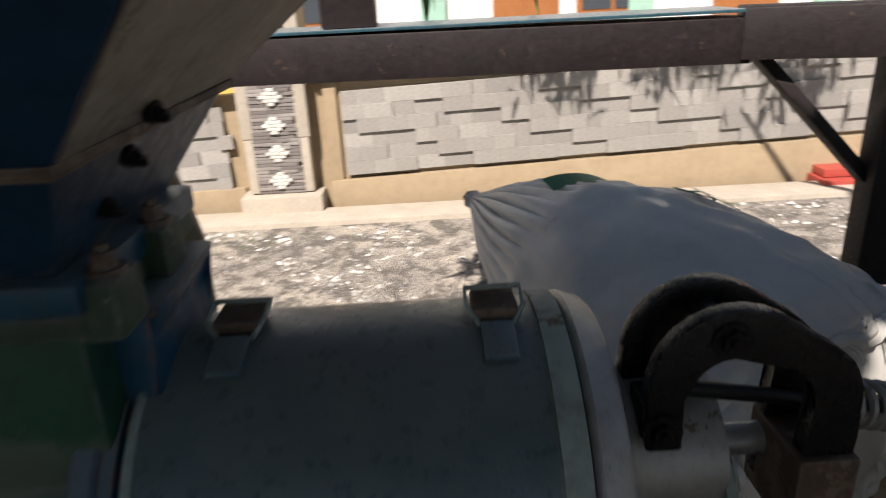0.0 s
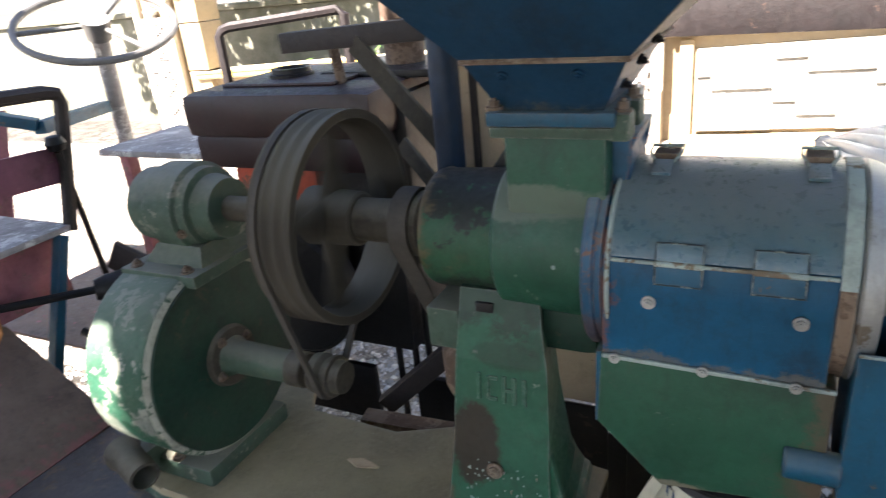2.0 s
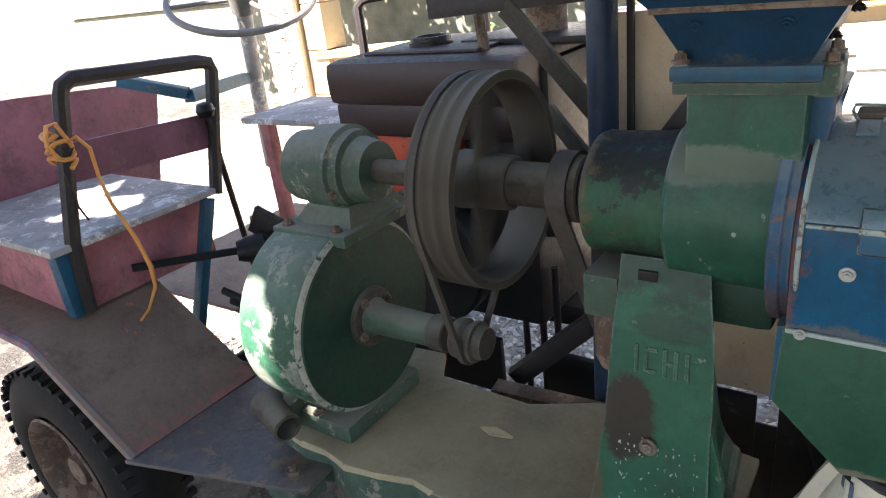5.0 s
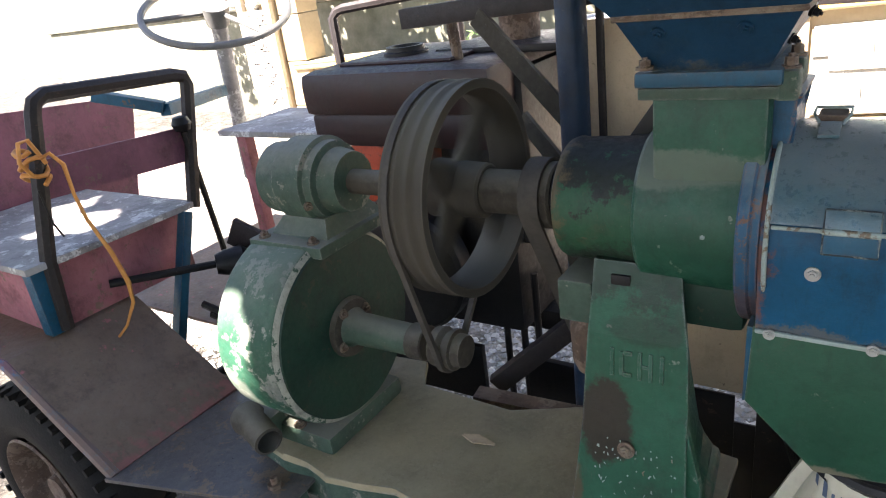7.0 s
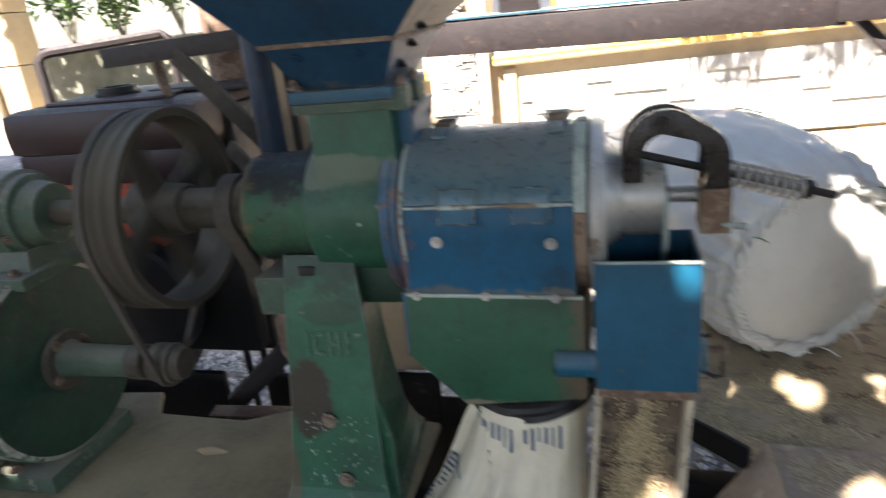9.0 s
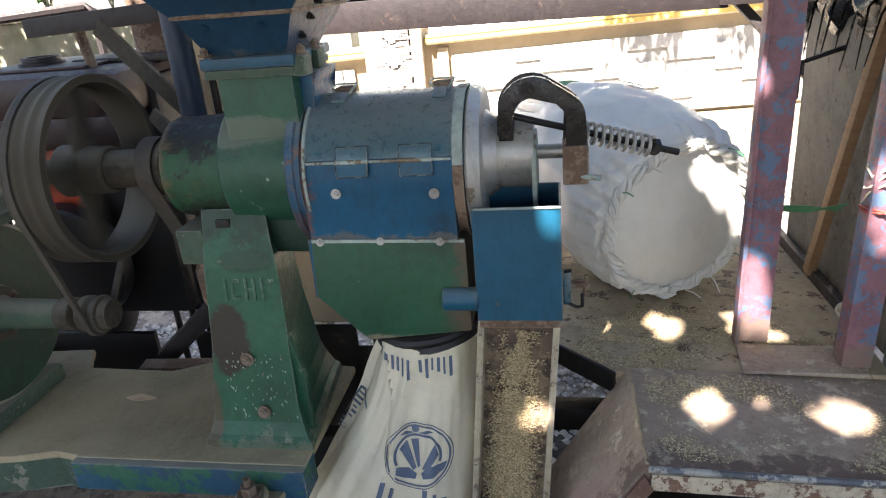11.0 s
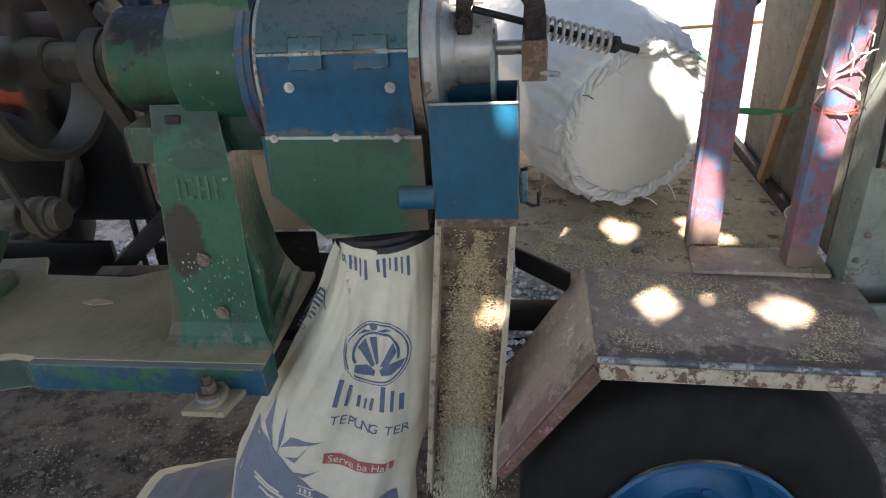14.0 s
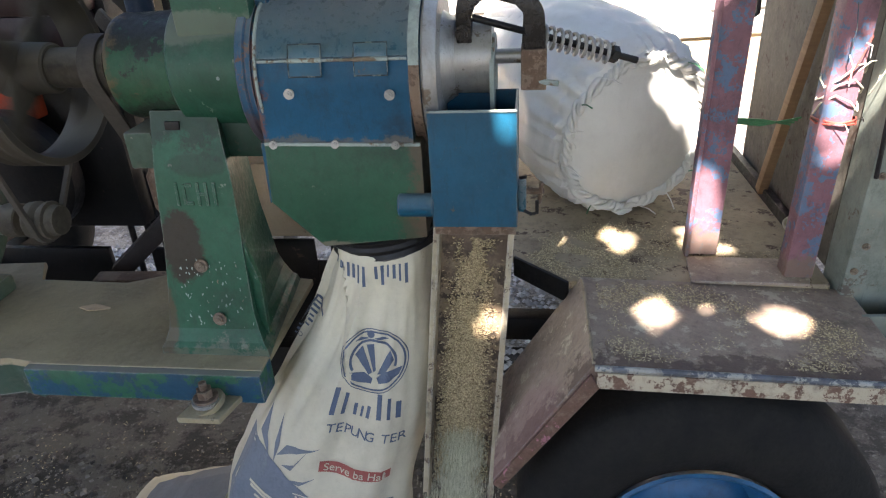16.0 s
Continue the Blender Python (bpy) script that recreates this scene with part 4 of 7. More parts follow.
    part("box_foot", box(0.244, 0.398, 0.006, 0.145, 0.722, 0.742, 0.003), M_RUST, t)
    part("side_pipe", rod((0.178, 0.012, 0.782), (0.246, 0.012, 0.782), 0.0225, 20, None, None, 0.003), M_BLUE, t)
    cl = part("box_clamp", box(0.401, 0.416, 0.03, 0.075, 0.758, 0.812, 0.004), M_COVER, t, "small dusty clamp block")
    part("clamp_hook", tube([(0.412, 0.03, 0.762), (0.425, 0.026, 0.757), (0.436, 0.024, 0.760), (0.436, 0.024, 0.785)], 0.0035, 7), M_BLACK, cl)
    part("clamp_pin", rod((0.404, 0.02, 0.832), (0.416, 0.016, 0.836), 0.0035, 8), M_BLACK, t)
    part("clamp_screw", rod((0.405, 0.05, 0.793), (0.448, 0.04, 0.797), 0.006, 10), M_RUST, cl)
    part("clamp_bar", rod((0.44, 0.04, 0.772), (0.444, 0.04, 0.815), 0.004, 8), M_RUST, cl)
    return t


polisher = build_polisher()


def build_chute():
    t = thing("chute", (0.29, -0.02, 0.1), "worn pale metal rice chute with husks stuck inside", "chute")
    top, bot = Vector((0.318, 0.06, 0.722)), Vector((0.272, -0.035, 0.12))
    d = (bot - top).normalized()
    s = Vector((1, 0, -0.0))
    s = (s - d * s.dot(d)).normalized()
    nrm = d.cross(s).normalized()
    if nrm.y > 0:
        nrm = -nrm
    m = Matrix((s, d, nrm)).transposed().to_4x4()
    m.translation = top
    L = (bot - top).length
    b = bmesh.new()
    box(-0.066, 0.066, 0, L, -0.002, 0.0, 0, b, m)
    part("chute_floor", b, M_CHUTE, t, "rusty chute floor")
    for k in (-1, 1):
        b = bmesh.new()
        box(k * 0.067 - 0.002, k * 0.067 + 0.002, 0, L + (0.03 if k < 0 else 0), -0.004, 0.05, 0.0008, b, m)
        part("chute_side", b, M_CHUTESIDE, t, "pale chute side")
        b = bmesh.new()
        box(k * 0.072 - 0.005, k * 0.072 + 0.005, 0, L, 0.048, 0.053, 0.001, b, m)
        part("chute_lip", b, M_CHUTESIDE, t)
    return t, m, L


chute, CHUTE_M, CHUTE_L = build_chute()


# ---------------------------------------------------------------- drive line
def build_drive():
    t = thing("drive_shaft", (-0.6, YA, ZA), "dusty drive shaft with a large spoked belt pulley", "pulley")
    part("shaft", rod((-0.86, YA, ZA), (-0.375, YA, ZA), 0.026, 24), M_DUSTSTEEL, t)
    part("sleeve", rod((-0.536, YA, ZA), (-0.456, YA, ZA), 0.040, 28), M_DUSTSTEEL, t)
    pl = bmesh.new()
    R = 0.198
    rim = [(0, R - 0.016), (0, R)]
    for k in range(3):
        q = 0.006 + k * 0.026
        rim += [(q, R), (q + 0.006, R - 0.004), (q + 0.016, R - 0.004), (q + 0.022, R)]
    rim += [(0.088, R), (0.088, R - 0.016), (0.044, R - 0.026), (0.0, R - 0.016)]
    lathe((-0.635, YA, ZA), (-0.547, YA, ZA), rim, 0, 0, 72, pl)
    lathe((-0.650, YA, ZA), (-0.535, YA, ZA), None, 0.056, 0.050, 30, pl, 0.004)
    pulley = part("pulley", pl, M_DUSTSTEEL, t, "dusty spoked iron pulley", (-0.600, YA, ZA))
    for k in range(4):
        a = radians(20 + 90 * k)
        c, s = math.cos(a), math.sin(a)
        q = []
        for r, w, h in ((0.035, 0.036, 0.020), (0.10, 0.026, 0.016), (0.180, 0.036, 0.017)):
            o = Vector((-0.600, YA + r * c, ZA + r * s))
            u = Vector((0, -s, c))
            q.append([o + u * w * math.cos(2 * math.pi * j / 12) + Vector((h * math.sin(2 * math.pi * j / 12), 0, 0)) for j in range(12)])
        part("spoke", loft(q), M_DUSTSTEEL, pulley)
    part("flat_pulley", lathe((-0.452, YA, ZA), (-0.395, YA, ZA), None, 0.058, 0.058, 32, None, 0.004), M_DUSTSTEEL, t, "", (-0.425, YA, ZA))
    return t, pulley


drive, pulley = build_drive()


def belt_bm(c0, r0, c1, r1, x, w, th=0.009):
    """A belt round two wheels whose axes run along x."""
    (y0, z0), (y1, z1) = c0, c1
    d = math.hypot(y1 - y0, z1 - z0)
    base = math.atan2(z1 - z0, y1 - y0)
    off = math.acos((r0 - r1) / d)

    def path(e):
        p = []
        for k in range(25):
            a = base + off + (2 * math.pi - 2 * off) * k / 24
            p.append((y0 + (r0 + e) * math.cos(a), z0 + (r0 + e) * math.sin(a)))
        for k in range(13):
            a = base - off + 2 * off * k / 12
            p.append((y1 + (r1 + e) * math.cos(a), z1 + (r1 + e) * math.sin(a)))
        return p
    o, i = path(th), path(0)
    bm = bmesh.new()
    n = len(o)
    vs = [[bm.verts.new((xx, *p)) for p in q] for q, xx in ((o, x), (o, x + w), (i, x + w), (i, x))]
    for a, b in zip(vs, vs[1:] + vs[:1]):
        for k in range(n):
            bm.faces.new((a[k], a[(k + 1) % n], b[(k + 1) % n], b[k]))
    return bm


FAN_Y, FAN_Z = 0.085, 0.712
solid("flat_belt", belt_bm((YA, ZA), 0.0585, (0.30, 0.70), 0.03, -0.447, 0.036, 0.006), M_BELT, "dusty flat drive belt on the mill shaft", "belt", (-0.43, 0.3, 0.8))
solid("v_belt", belt_bm((YA, ZA), 0.190, (FAN_Y, FAN_Z - 0.005), 0.036, -0.629, 0.012), M_BELT, "black V belt driving the blower", "belt", (-0.65, 0.1, 0.8))


def build_blower():
    t = thing("husk_blower", (-0.95, 0.09, 0.46), "round green cast husk blower with a bearing block on top", "blower")
    c = lambda x: (x, FAN_Y, FAN_Z)
    part("casing", lathe(c(-1.055), c(-0.885), [(0, 0), (0, 0.2), (0.008, 0.211), (0.155, 0.215), (0.162, 0.208), (0.170, 0.2), (0.170, 0)], 0, 0, 56), M_CASING, t, "green painted round fan casing")
    part("casing_face", lathe(c(-0.886), c(-0.880), None, 0.204, 0.203, 56), M_GREEN_D, t)
    part("casing_rim", lathe(c(-1.056), c(-0.892), [(0.0, 0.2105), (0.002, 0.2135), (0.152, 0.2175), (0.160, 0.2135)], 0, 0, 56), M_CASING, t)
    part("casing_bead", lathe(c(-0.8955), c(-0.8845), [(0, 0.2125), (0.003, 0.2150), (0.008, 0.2110), (0.011, 0.2045)], 0, 0, 64), M_BEAD, t, "chipped pale edge of the casing")
    fl = part("shaft_flange", lathe(c(-0.882), c(-0.868), None, 0.068, 0.066, 32, None, 0.003), M_DUSTSTEEL, t)
    for k in range(4):
        a = radians(30 + 90 * k)
        part("bolt", bolt_bm((-0.868, FAN_Y + 0.052 * math.cos(a), FAN_Z + 0.052 * math.sin(a)), (1, 0, 0), 0.008, 0.007), M_RUST, fl)
    part("shaft_tube", lathe(c(-0.87), c(-0.70), [(0, 0), (0, 0.045), (0.015, 0.036), (0.15, 0.033), (0.17, 0.033), (0.17, 0)], 0, 0, 28), M_GREENDUST, t)
    part("shaft_ring", lathe(c(-0.712), c(-0.672), None, 0.037, 0.037, 28, None, 0.003), M_DUSTSTEEL, t)
    part("small_pulley", lathe(c(-0.652), c(-0.584), [(0, 0), (0, 0.040), (0.018, 0.042), (0.028, 0.034), (0.040, 0.042), (0.048, 0.042), (0.050, 0.034), (0.068, 0.032), (0.068, 0)], 0, 0, 28), M_DUSTSTEEL, t)
    ax = lambda x: (x, YA, ZA)
    part("bearing_block", lathe(ax(-1.075), ax(-0.855), [(0, 0), (0, 0.062), (0.012, 0.078), (0.07, 0.082), (0.074, 0.092), (0.15, 0.094), (0.156, 0.085), (0.175, 0.083), (0.18, 0.07), (0.22, 0.062), (0.22, 0)], 0, 0, 36), M_GREENDUST, t, "dusty round bearing block")
    part("grease_nipple", lathe(ax(-1.105), ax(-1.07), [(0, 0), (0, 0.009), (0.012, 0.015), (0.02, 0.008), (0.035, 0.008)], 0, 0, 14), M_GREENDUST, t)
    for k in range(3):
        a = radians(200 + 70 * k)
        part("bolt", bolt_bm((-0.915, YA + 0.088 * math.cos(a), ZA + 0.088 * math.sin(a)), (1, math.cos(a), math.sin(a)), 0.007, 0.005), M_RUST, t)
    part("pedestal", loft([[(-1.03, 0.06, 0.925), (-0.87, 0.06, 0.925), (-0.87, 0.25, 0.925), (-1.03, 0.25, 0.925)], [(-1.01, 0.085, 0.96), (-0.89, 0.085, 0.96), (-0.89, 0.225, 0.96), (-1.01, 0.225, 0.96)]]), M_GREENDUST, t)
    ft = part("pedestal_foot", box(-1.06, -0.855, 0.02, 0.29, 0.90, 0.926, 0.005), M_GREENDUST, t)
    for x, y in ((-1.03, 0.04), (-0.89, 0.04), (-0.89, 0.26)):
        part("bolt", bolt_bm((x, y, 0.927), (0, 0, 1), 0.009, 0.008), M_RUST, ft)
    part("drain_spout", lathe((-1.105, -0.075, 0.520), (-1.012, -0.105, 0.508), [(0, 0), (0, 0.038), (0.02, 0.040), (0.032, 0.034), (0.113, 0.033), (0.115, 0.027), (0.04, 0.026), (0.04, 0)], 0, 0, 24), M_DUSTSTEEL, t, "grey open pipe spout")
    part("spout_neck", box(-1.10, -1.03, -0.07, 0.0, 0.47, 0.53, 0.012), M_GREENDUST, t)
    part("casing_foot", box(-1.07, -0.88, -0.045, 0.22, 0.452, 0.50, 0.014), M_GREENDUST, t)
    part("bolt", bolt_bm((-0.965, -0.042, 0.515), (0, -0.1, 1), 0.010, 0.006), M_RUST, t)
    return t


build_blower()


def build_base():
    t = thing("base_casting", (-0.6, 0.1, 0.4), "dusty cast base plate carrying the mill and blower", "base plate")
    poly = [(-1.12, -0.06), (-1.0, -0.085), (-0.93, -0.075), (-0.86, -0.1), (-0.78, -0.085), (-0.70, -0.06), (-0.64, -0.08), (-0.12, -0.08), (-0.118, 0.29), (-0.46, 0.33), (-0.60, 0.25), (-0.85, 0.26), (-0.90, 0.36), (-1.12, 0.34)]
    part("plate", prism(poly, "z", 0.434, 0.452, 0.005), M_BASE, t, "dust-covered cast iron plate")
    part("skirt", prism([(x * 0.998, y + 0.004) for x, y in poly[:7]] + [(-0.64, 0.2), (-1.1, 0.2)], "z", 0.352, 0.433, 0.004), M_GREENDUST, t, "dusty green casting edge")
    part("front_rail", box(-0.645, -0.118, -0.098, -0.030, 0.378, 0.449, 0.006), M_BLUEGREEN, t, "blue and green painted front rail")
    for x, y, z in ((-0.225, -0.125, 0.388), (-0.99, -0.125, 0.36)):
        lug = part("lug", prism([(x - 0.05, y - 0.045), (x + 0.04, y - 0.045), (x + 0.06, y + 0.03), (x - 0.03, y + 0.03)], "z", z - 0.004 if x > -0.5 else z - 0.012, z + 0.010 if x > -0.5 else z + 0.028, 0.003), M_BASE if x > -0.5 else M_GREENDUST, t)
        if x > -0.5:
            part("washer", rod((x + 0.004, y - 0.002, z + 0.010), (x + 0.001, y - 0.004, z + 0.020), 0.034, 22), M_BASE, lug)
            part("washer", rod((x, y - 0.005, z + 0.020), (x, y - 0.005, z + 0.028), 0.029, 22), M_STEEL, lug)
        part("washer", rod((x, y - 0.005, z + 0.028), (x, y - 0.005, z + 0.034), 0.025, 20), M_RUST, lug)
        part("nut", rod((x, y - 0.005, z + 0.034), (x, y - 0.005, z + 0.052), 0.0165, 6), M_RUST, lug)
        part("stud", rod((x, y - 0.005, z + 0.05), (x, y - 0.005, z + 0.068), 0.008, 10), M_RUST, lug)
    return t


build_base()
leafm = bmesh.new()
loft([[(-0.655, 0.13, 0.455), (-0.655, 0.135, 0.455), (-0.655, 0.135, 0.457), (-0.655, 0.13, 0.457)], [(-0.62, 0.115, 0.456), (-0.62, 0.145, 0.456), (-0.62, 0.145, 0.459), (-0.62, 0.115, 0.459)], [(-0.575, 0.128, 0.455), (-0.575, 0.134, 0.455), (-0.575, 0.134, 0.457), (-0.575, 0.128, 0.457)]], leafm)
solid("fallen_leaf", leafm, M_TARP, "dry tan leaf lying on the base plate", "leaf", (-0.62, 0.13, 0.455))


# ---------------------------------------------------------------- the vehicle
def wheel_parts(t, x, y, z, R, hub, lugs, name="wheel"):
    """A road wheel with its axle along y, outer side towards -y."""
    w = part(name, rod((x, y + 0.05, z), (x, y + 0.12, z), 0.06, 20), M_RUST, t)
    part("tyre", lathe((x, y - 0.09, z), (x, y + 0.11, z), [(0.02, R * 0.55), (0.004, R * 0.62), (0.0, R * 0.75), (0.012, R * 0.88), (0.03, R * 0.965), (0.05, R), (0.15, R), (0.17, R * 0.965), (0.188, R * 0.88), (0.2, R * 0.75), (0.18, R * 0.55), (0.02, R * 0.55)], 0, 0, 64), M_TYRE, w)
    tr = bmesh.new()
    for k in range(44 if lugs else 0):
        a = 2 * math.pi * k / 44
        m = Matrix.Translation((x, y + 0.01, z)) @ Euler((0, a, 0)).to_matrix().to_4x4()
        for s in (-1, 1):
            box(-0.011, 0.011, s * 0.070 - 0.020, s * 0.070 + 0.020, R * 0.955, R * 1.0, 0, tr, m)
    if lugs:
        tagged(part("tread", tr, M_TYRE, w, "worn shoulder tread"), kind="stuff")
    part("rim", lathe((x, y - 0.09, z), (x, y + 0.1, z), [(0.006, R * 0.565), (0.0, R * 0.55), (0.006, R * 0.53), (0.018, R * 0.50), (0.05, R * 0.47), (0.085, R * 0.44), (0.095, R * 0.36), (0.07, R * 0.30), (0.06, R * 0.22), (0.068, R * 0.15), (0.03, R * 0.13), (0.03, 0)], 0, 0, 48), hub, w, "painted steel rim")
    for k in range(5):
        a = 2 * math.pi * k / 5
        part("wheel_nut", rod((x + 0.07 * math.cos(a), y - 0.032, z + 0.07 * math.sin(a)), (x + 0.07 * math.cos(a), y - 0.012, z + 0.07 * math.sin(a)), 0.011, 6), hub, w)
    return w


def build_vehicle():
    t = thing("mill_truck", (-0.4, 0.7, GZ), "home-made flatbed truck carrying the mill, worn pink and blue paint", "truck")
    # running gear
    for x, y, hub in ((0.762, -0.075, M_RIM), (-1.93, -0.16, M_RUST)):
        wheel_parts(t, x, y, 0.10, 0.362, hub, x < 0)
    for x in (0.762, -1.93):
        wheel_parts(t, x, 1.42, 0.10, 0.362, M_RUST, False)
        part("axle", rod((x, -0.02, 0.10), (x, 1.42, 0.10), 0.045, 14), M_BLACK, t)
    for x0, x1, y, z, h in ((-2.6, 0.2, 0.19, 0.21, 0.10), (0.205, 1.5, 0.19, 0.35, 0.06), (-2.6, 1.5, 1.12, 0.27, 0.10)):
        part("chassis_rail", box(x0, x1, y, y + 0.05, z, z + h, 0.006), M_BLACK, t)
    # added black sheets stand in for the deep shade below the engine
    part("engine_gap_sheet", box(-1.27, -0.86, 0.565, 0.585, 0.20, 0.384, 0.003), M_BLACK, t, "added black sheet for the dark below the engine")
    part("engine_gap_sheet", box(-0.715, -0.50, 0.565, 0.585, 0.15, 0.384, 0.003), M_BLACK, t)
    for x in (-1.3, -0.42, 0.12, 1.1):
        part("cross_member", box(x, x + 0.06, 0.20, 1.45, 0.285, 0.345, 0.005), M_BLACK, t)
    part("bottom_bar", bar((-0.72, 0.30, 0.42), (-0.30, 0.36, 0.395), 0.05, 0.05), M_RUST, t)
    part("strut", bar((-0.72, 0.40, 0.40), (-0.36, 0.55, 0.72), 0.03, 0.05), M_FRAME, t)
    part("strut", bar((-0.10, 0.45, 0.62), (0.1, 0.10, 0.33), 0.03, 0.06), M_BLACK, t)
    part("strut", bar((0.06, 0.4, 0.62), (-0.02, 0.1, 0.36), 0.03, 0.05), M_BLACK, t)
    for x in (-0.80, -0.745, -0.70):
        part("stay", rod((x, 0.62, -0.1), (x, 0.62, 0.62), 0.010, 10), M_BLACK, t)
    # more added black sheets, for the dark gap behind the stand
    part("stand_gap_sheet", box(-0.34, -0.155, 0.44, 0.447, 0.10, 0.487, 0.002), M_BLACK, t, "added black sheet for the dark behind the stand")
    part("stand_gap_sheet", box(-0.112, 0.20, 0.44, 0.447, 0.10, 0.487, 0.002), M_BLACK, t)
    part("stand_gap_sheet", box(-0.155, -0.112, 0.442, 0.447, 0.10, 0.42, 0.001), M_BLACK, t)
    # right mudguard
    f = part("mudguard", prism([(0.532, 0.565), (1.03, 0.545), (1.065, 0.545), (1.065, 0.515), (1.03, 0.508), (0.545, 0.525), (0.372, 0.268), (0.355, 0.28)], "y", -0.18, 0.125, 0.003), M_GUARD, t, "bent worn steel mudguard with pale dust")
    part("guard_lip", bar((0.54, -0.183, 0.538), (1.06, -0.183, 0.522), 0.008, 0.034, (0, 0, 1), 0.002), M_LIP, f, "rusty lip with chipped pale paint")
    part("guard_edge", rod((0.536, -0.182, 0.562), (1.06, -0.182, 0.543), 0.006, 10), M_ROLLED, f, "rubbed rolled edge")
    part("guard_skirt", prism([(0.530, 0.552), (0.545, 0.522), (0.372, 0.266), (0.356, 0.278)], "y", -0.188, -0.181, 0.001), M_PINKLIP, f, "rust and pink edge of the mudguard")
    part("guard_weld", tube([(0.534 + 0.003 * noise.noise((k * 0.7, 1, 0)), -0.175 + 0.02 * k, 0.568) for k in range(15)], 0.0035, 6), M_BED, f)
    # load bed
    part("bed_floor", prism([(0.505, 0.122), (1.03, 0.122), (1.06, 1.46), (0.30, 1.40), (0.26, 0.60), (0.30, 0.29), (0.39, 0.235)], "z", 0.535, 0.556, 0.003), M_BED, t, "rusty load bed with scattered husks")
    part("sill_plate", prism([(0.755, 0.118), (0.985, 0.112), (1.02, 0.215), (0.765, 0.225)], "z", 0.5565, 0.563, 0.002), M_GUARD, t)
    part("bed_edge", bar((0.39, 0.232, 0.53), (0.505, 0.12, 0.53), 0.01, 0.05), M_BLACK, t)
    p1 = part("post", bar((0.800, 0.255, 0.565), (0.805, 0.255, 1.75), 0.062, 0.05, (0, 1, 0), 0.003), M_POST, t, "blue post flaking to pink primer")
    part("post_lip", bar((0.765, 0.233, 0.565), (0.770, 0.233, 1.75), 0.008, 0.03, (0, 1, 0), 0.001), M_POST, p1)
    part("post", bar((0.968, 0.155, 0.565), (0.985, 0.155, 1.75), 0.055, 0.045, (0, 1, 0), 0.003), M_POST, t, "blue post flaking to pink primer")
    part("side_panel", prism([(0.20, 0.556), (0.84, 0.556), (0.86, 1.20), (0.7, 1.15), (0.5, 1.22), (0.20, 1.18)], "x", 1.045, 1.052), M_PANEL, t, "dented grey-brown sheet side panel")
    part("panel_rail", bar((1.03, 0.30, 0.572), (1.02, 0.88, 0.572), 0.02, 0.03), M_FRAME, t)
    gp = part("tool_box", box(1.04, 1.75, 0.10, 0.19, 0.34, 1.08, 0.006), M_GREY, t, "grey-green sheet box panel")
    part("box_recess", box(1.10, 1.7, 0.094, 0.1, 0.74, 0.87, 0.003), M_RUST, gp)
    part("box_hole", box(1.10, 1.7, 0.09, 0.095, 0.655, 0.735), M_BLACK, gp)
    for x, z in ((1.06, 0.80), (1.065, 0.655), (1.055, 0.60)):
        part("rivet", bolt_bm((x, 0.099, z), (0, -1, 0), 0.005, 0.003), M_RUST, gp)
    part("box_flap", prism([(1.05, 0.545), (1.7, 0.575), (1.7, 0.36), (1.10, 0.40)], "y", 0.02, 0.032, 0.003), M_GREY, gp)
    # far side rail
    part("side_rail", bar((-0.5, 1.5, 1.228), (0.97, 1.5, 1.218), 0.16, 0.112, (0, 0, 1), 0.006), M_FRAME, t, "dark painted top rail")
    part("rail_flange", box(-0.5, 0.95, 1.415, 1.64, 1.286, 1.294, 0.002), M_COVER, t, "grey upper face of the rail")
    part("side_rail", bar((0.96, 1.49, 1.235), (1.72, 1.26, 1.235), 0.16, 0.125, (0, 0, 1), 0.006), M_FRAME, t)
    part("rail_post", box(-0.10, 0.035, 1.44, 1.53, 1.2945, 2.0, 0.006), M_FRAME, t)
    part("rail_post", box(1.30, 1.46, 1.36, 1.44, 0.55, 1.2, 0.006), M_FRAME, t)
    part("rail_brace", bar((1.00, 1.47, 1.185), (1.33, 1.42, 0.83), 0.03, 0.06, (0, 1, 0)), M_FRAME, t)
    # upright pipe, brace and beam by the hopper
    part("pipe_post", rod((-0.470, 0.40, 0.40), (-0.462, 0.40, 1.75), 0.030, 22), M_PIPE, t, "blue-black round pipe post")
    part("angle_post", bar((-0.43, 0.45, 0.42), (-0.425, 0.45, 1.75), 0.014, 0.014, (0, 1, 0)), M_FRAME, t)
    part("cross_beam", bar((-0.915, 0.50, 1.305), (-0.18, 0.46, 1.335), 0.05, 0.045), M_FRAME, t)
    part("brace", bar((-0.71, 0.47, 1.30), (-0.47, 0.43, 1.06), 0.012, 0.045, (0, 0, 1)), M_DUSTSTEEL, t)
    part("brace", bar((-0.62, 0.47, 1.08), (-0.47, 0.43, 0.93), 0.012, 0.04, (0, 0, 1)), M_DUSTSTEEL, t)
    part("lower_board", box(-0.30, -0.085, 0.45, 0.462, 0.49, 0.70, 0.002), M_TARP, t, "tan board behind the stand")
    part("board", prism([(-0.485, 0.60), (-0.15, 0.60), (-0.145, 1.10), (-0.165, 1.19), (-0.24, 1.27), (-0.485, 1.27)], "y", 0.50, 0.512), M_TARP, t, "tan plywood board")
    # left deck and mudguard
    part("deck", prism([(-1.40, -0.29), (-0.92, -0.16), (-0.95, 0.30), (-1.37, 0.30)], "z", 0.392, 0.402, 0.002), M_DECK, t, "bare worn blue-black deck plate")
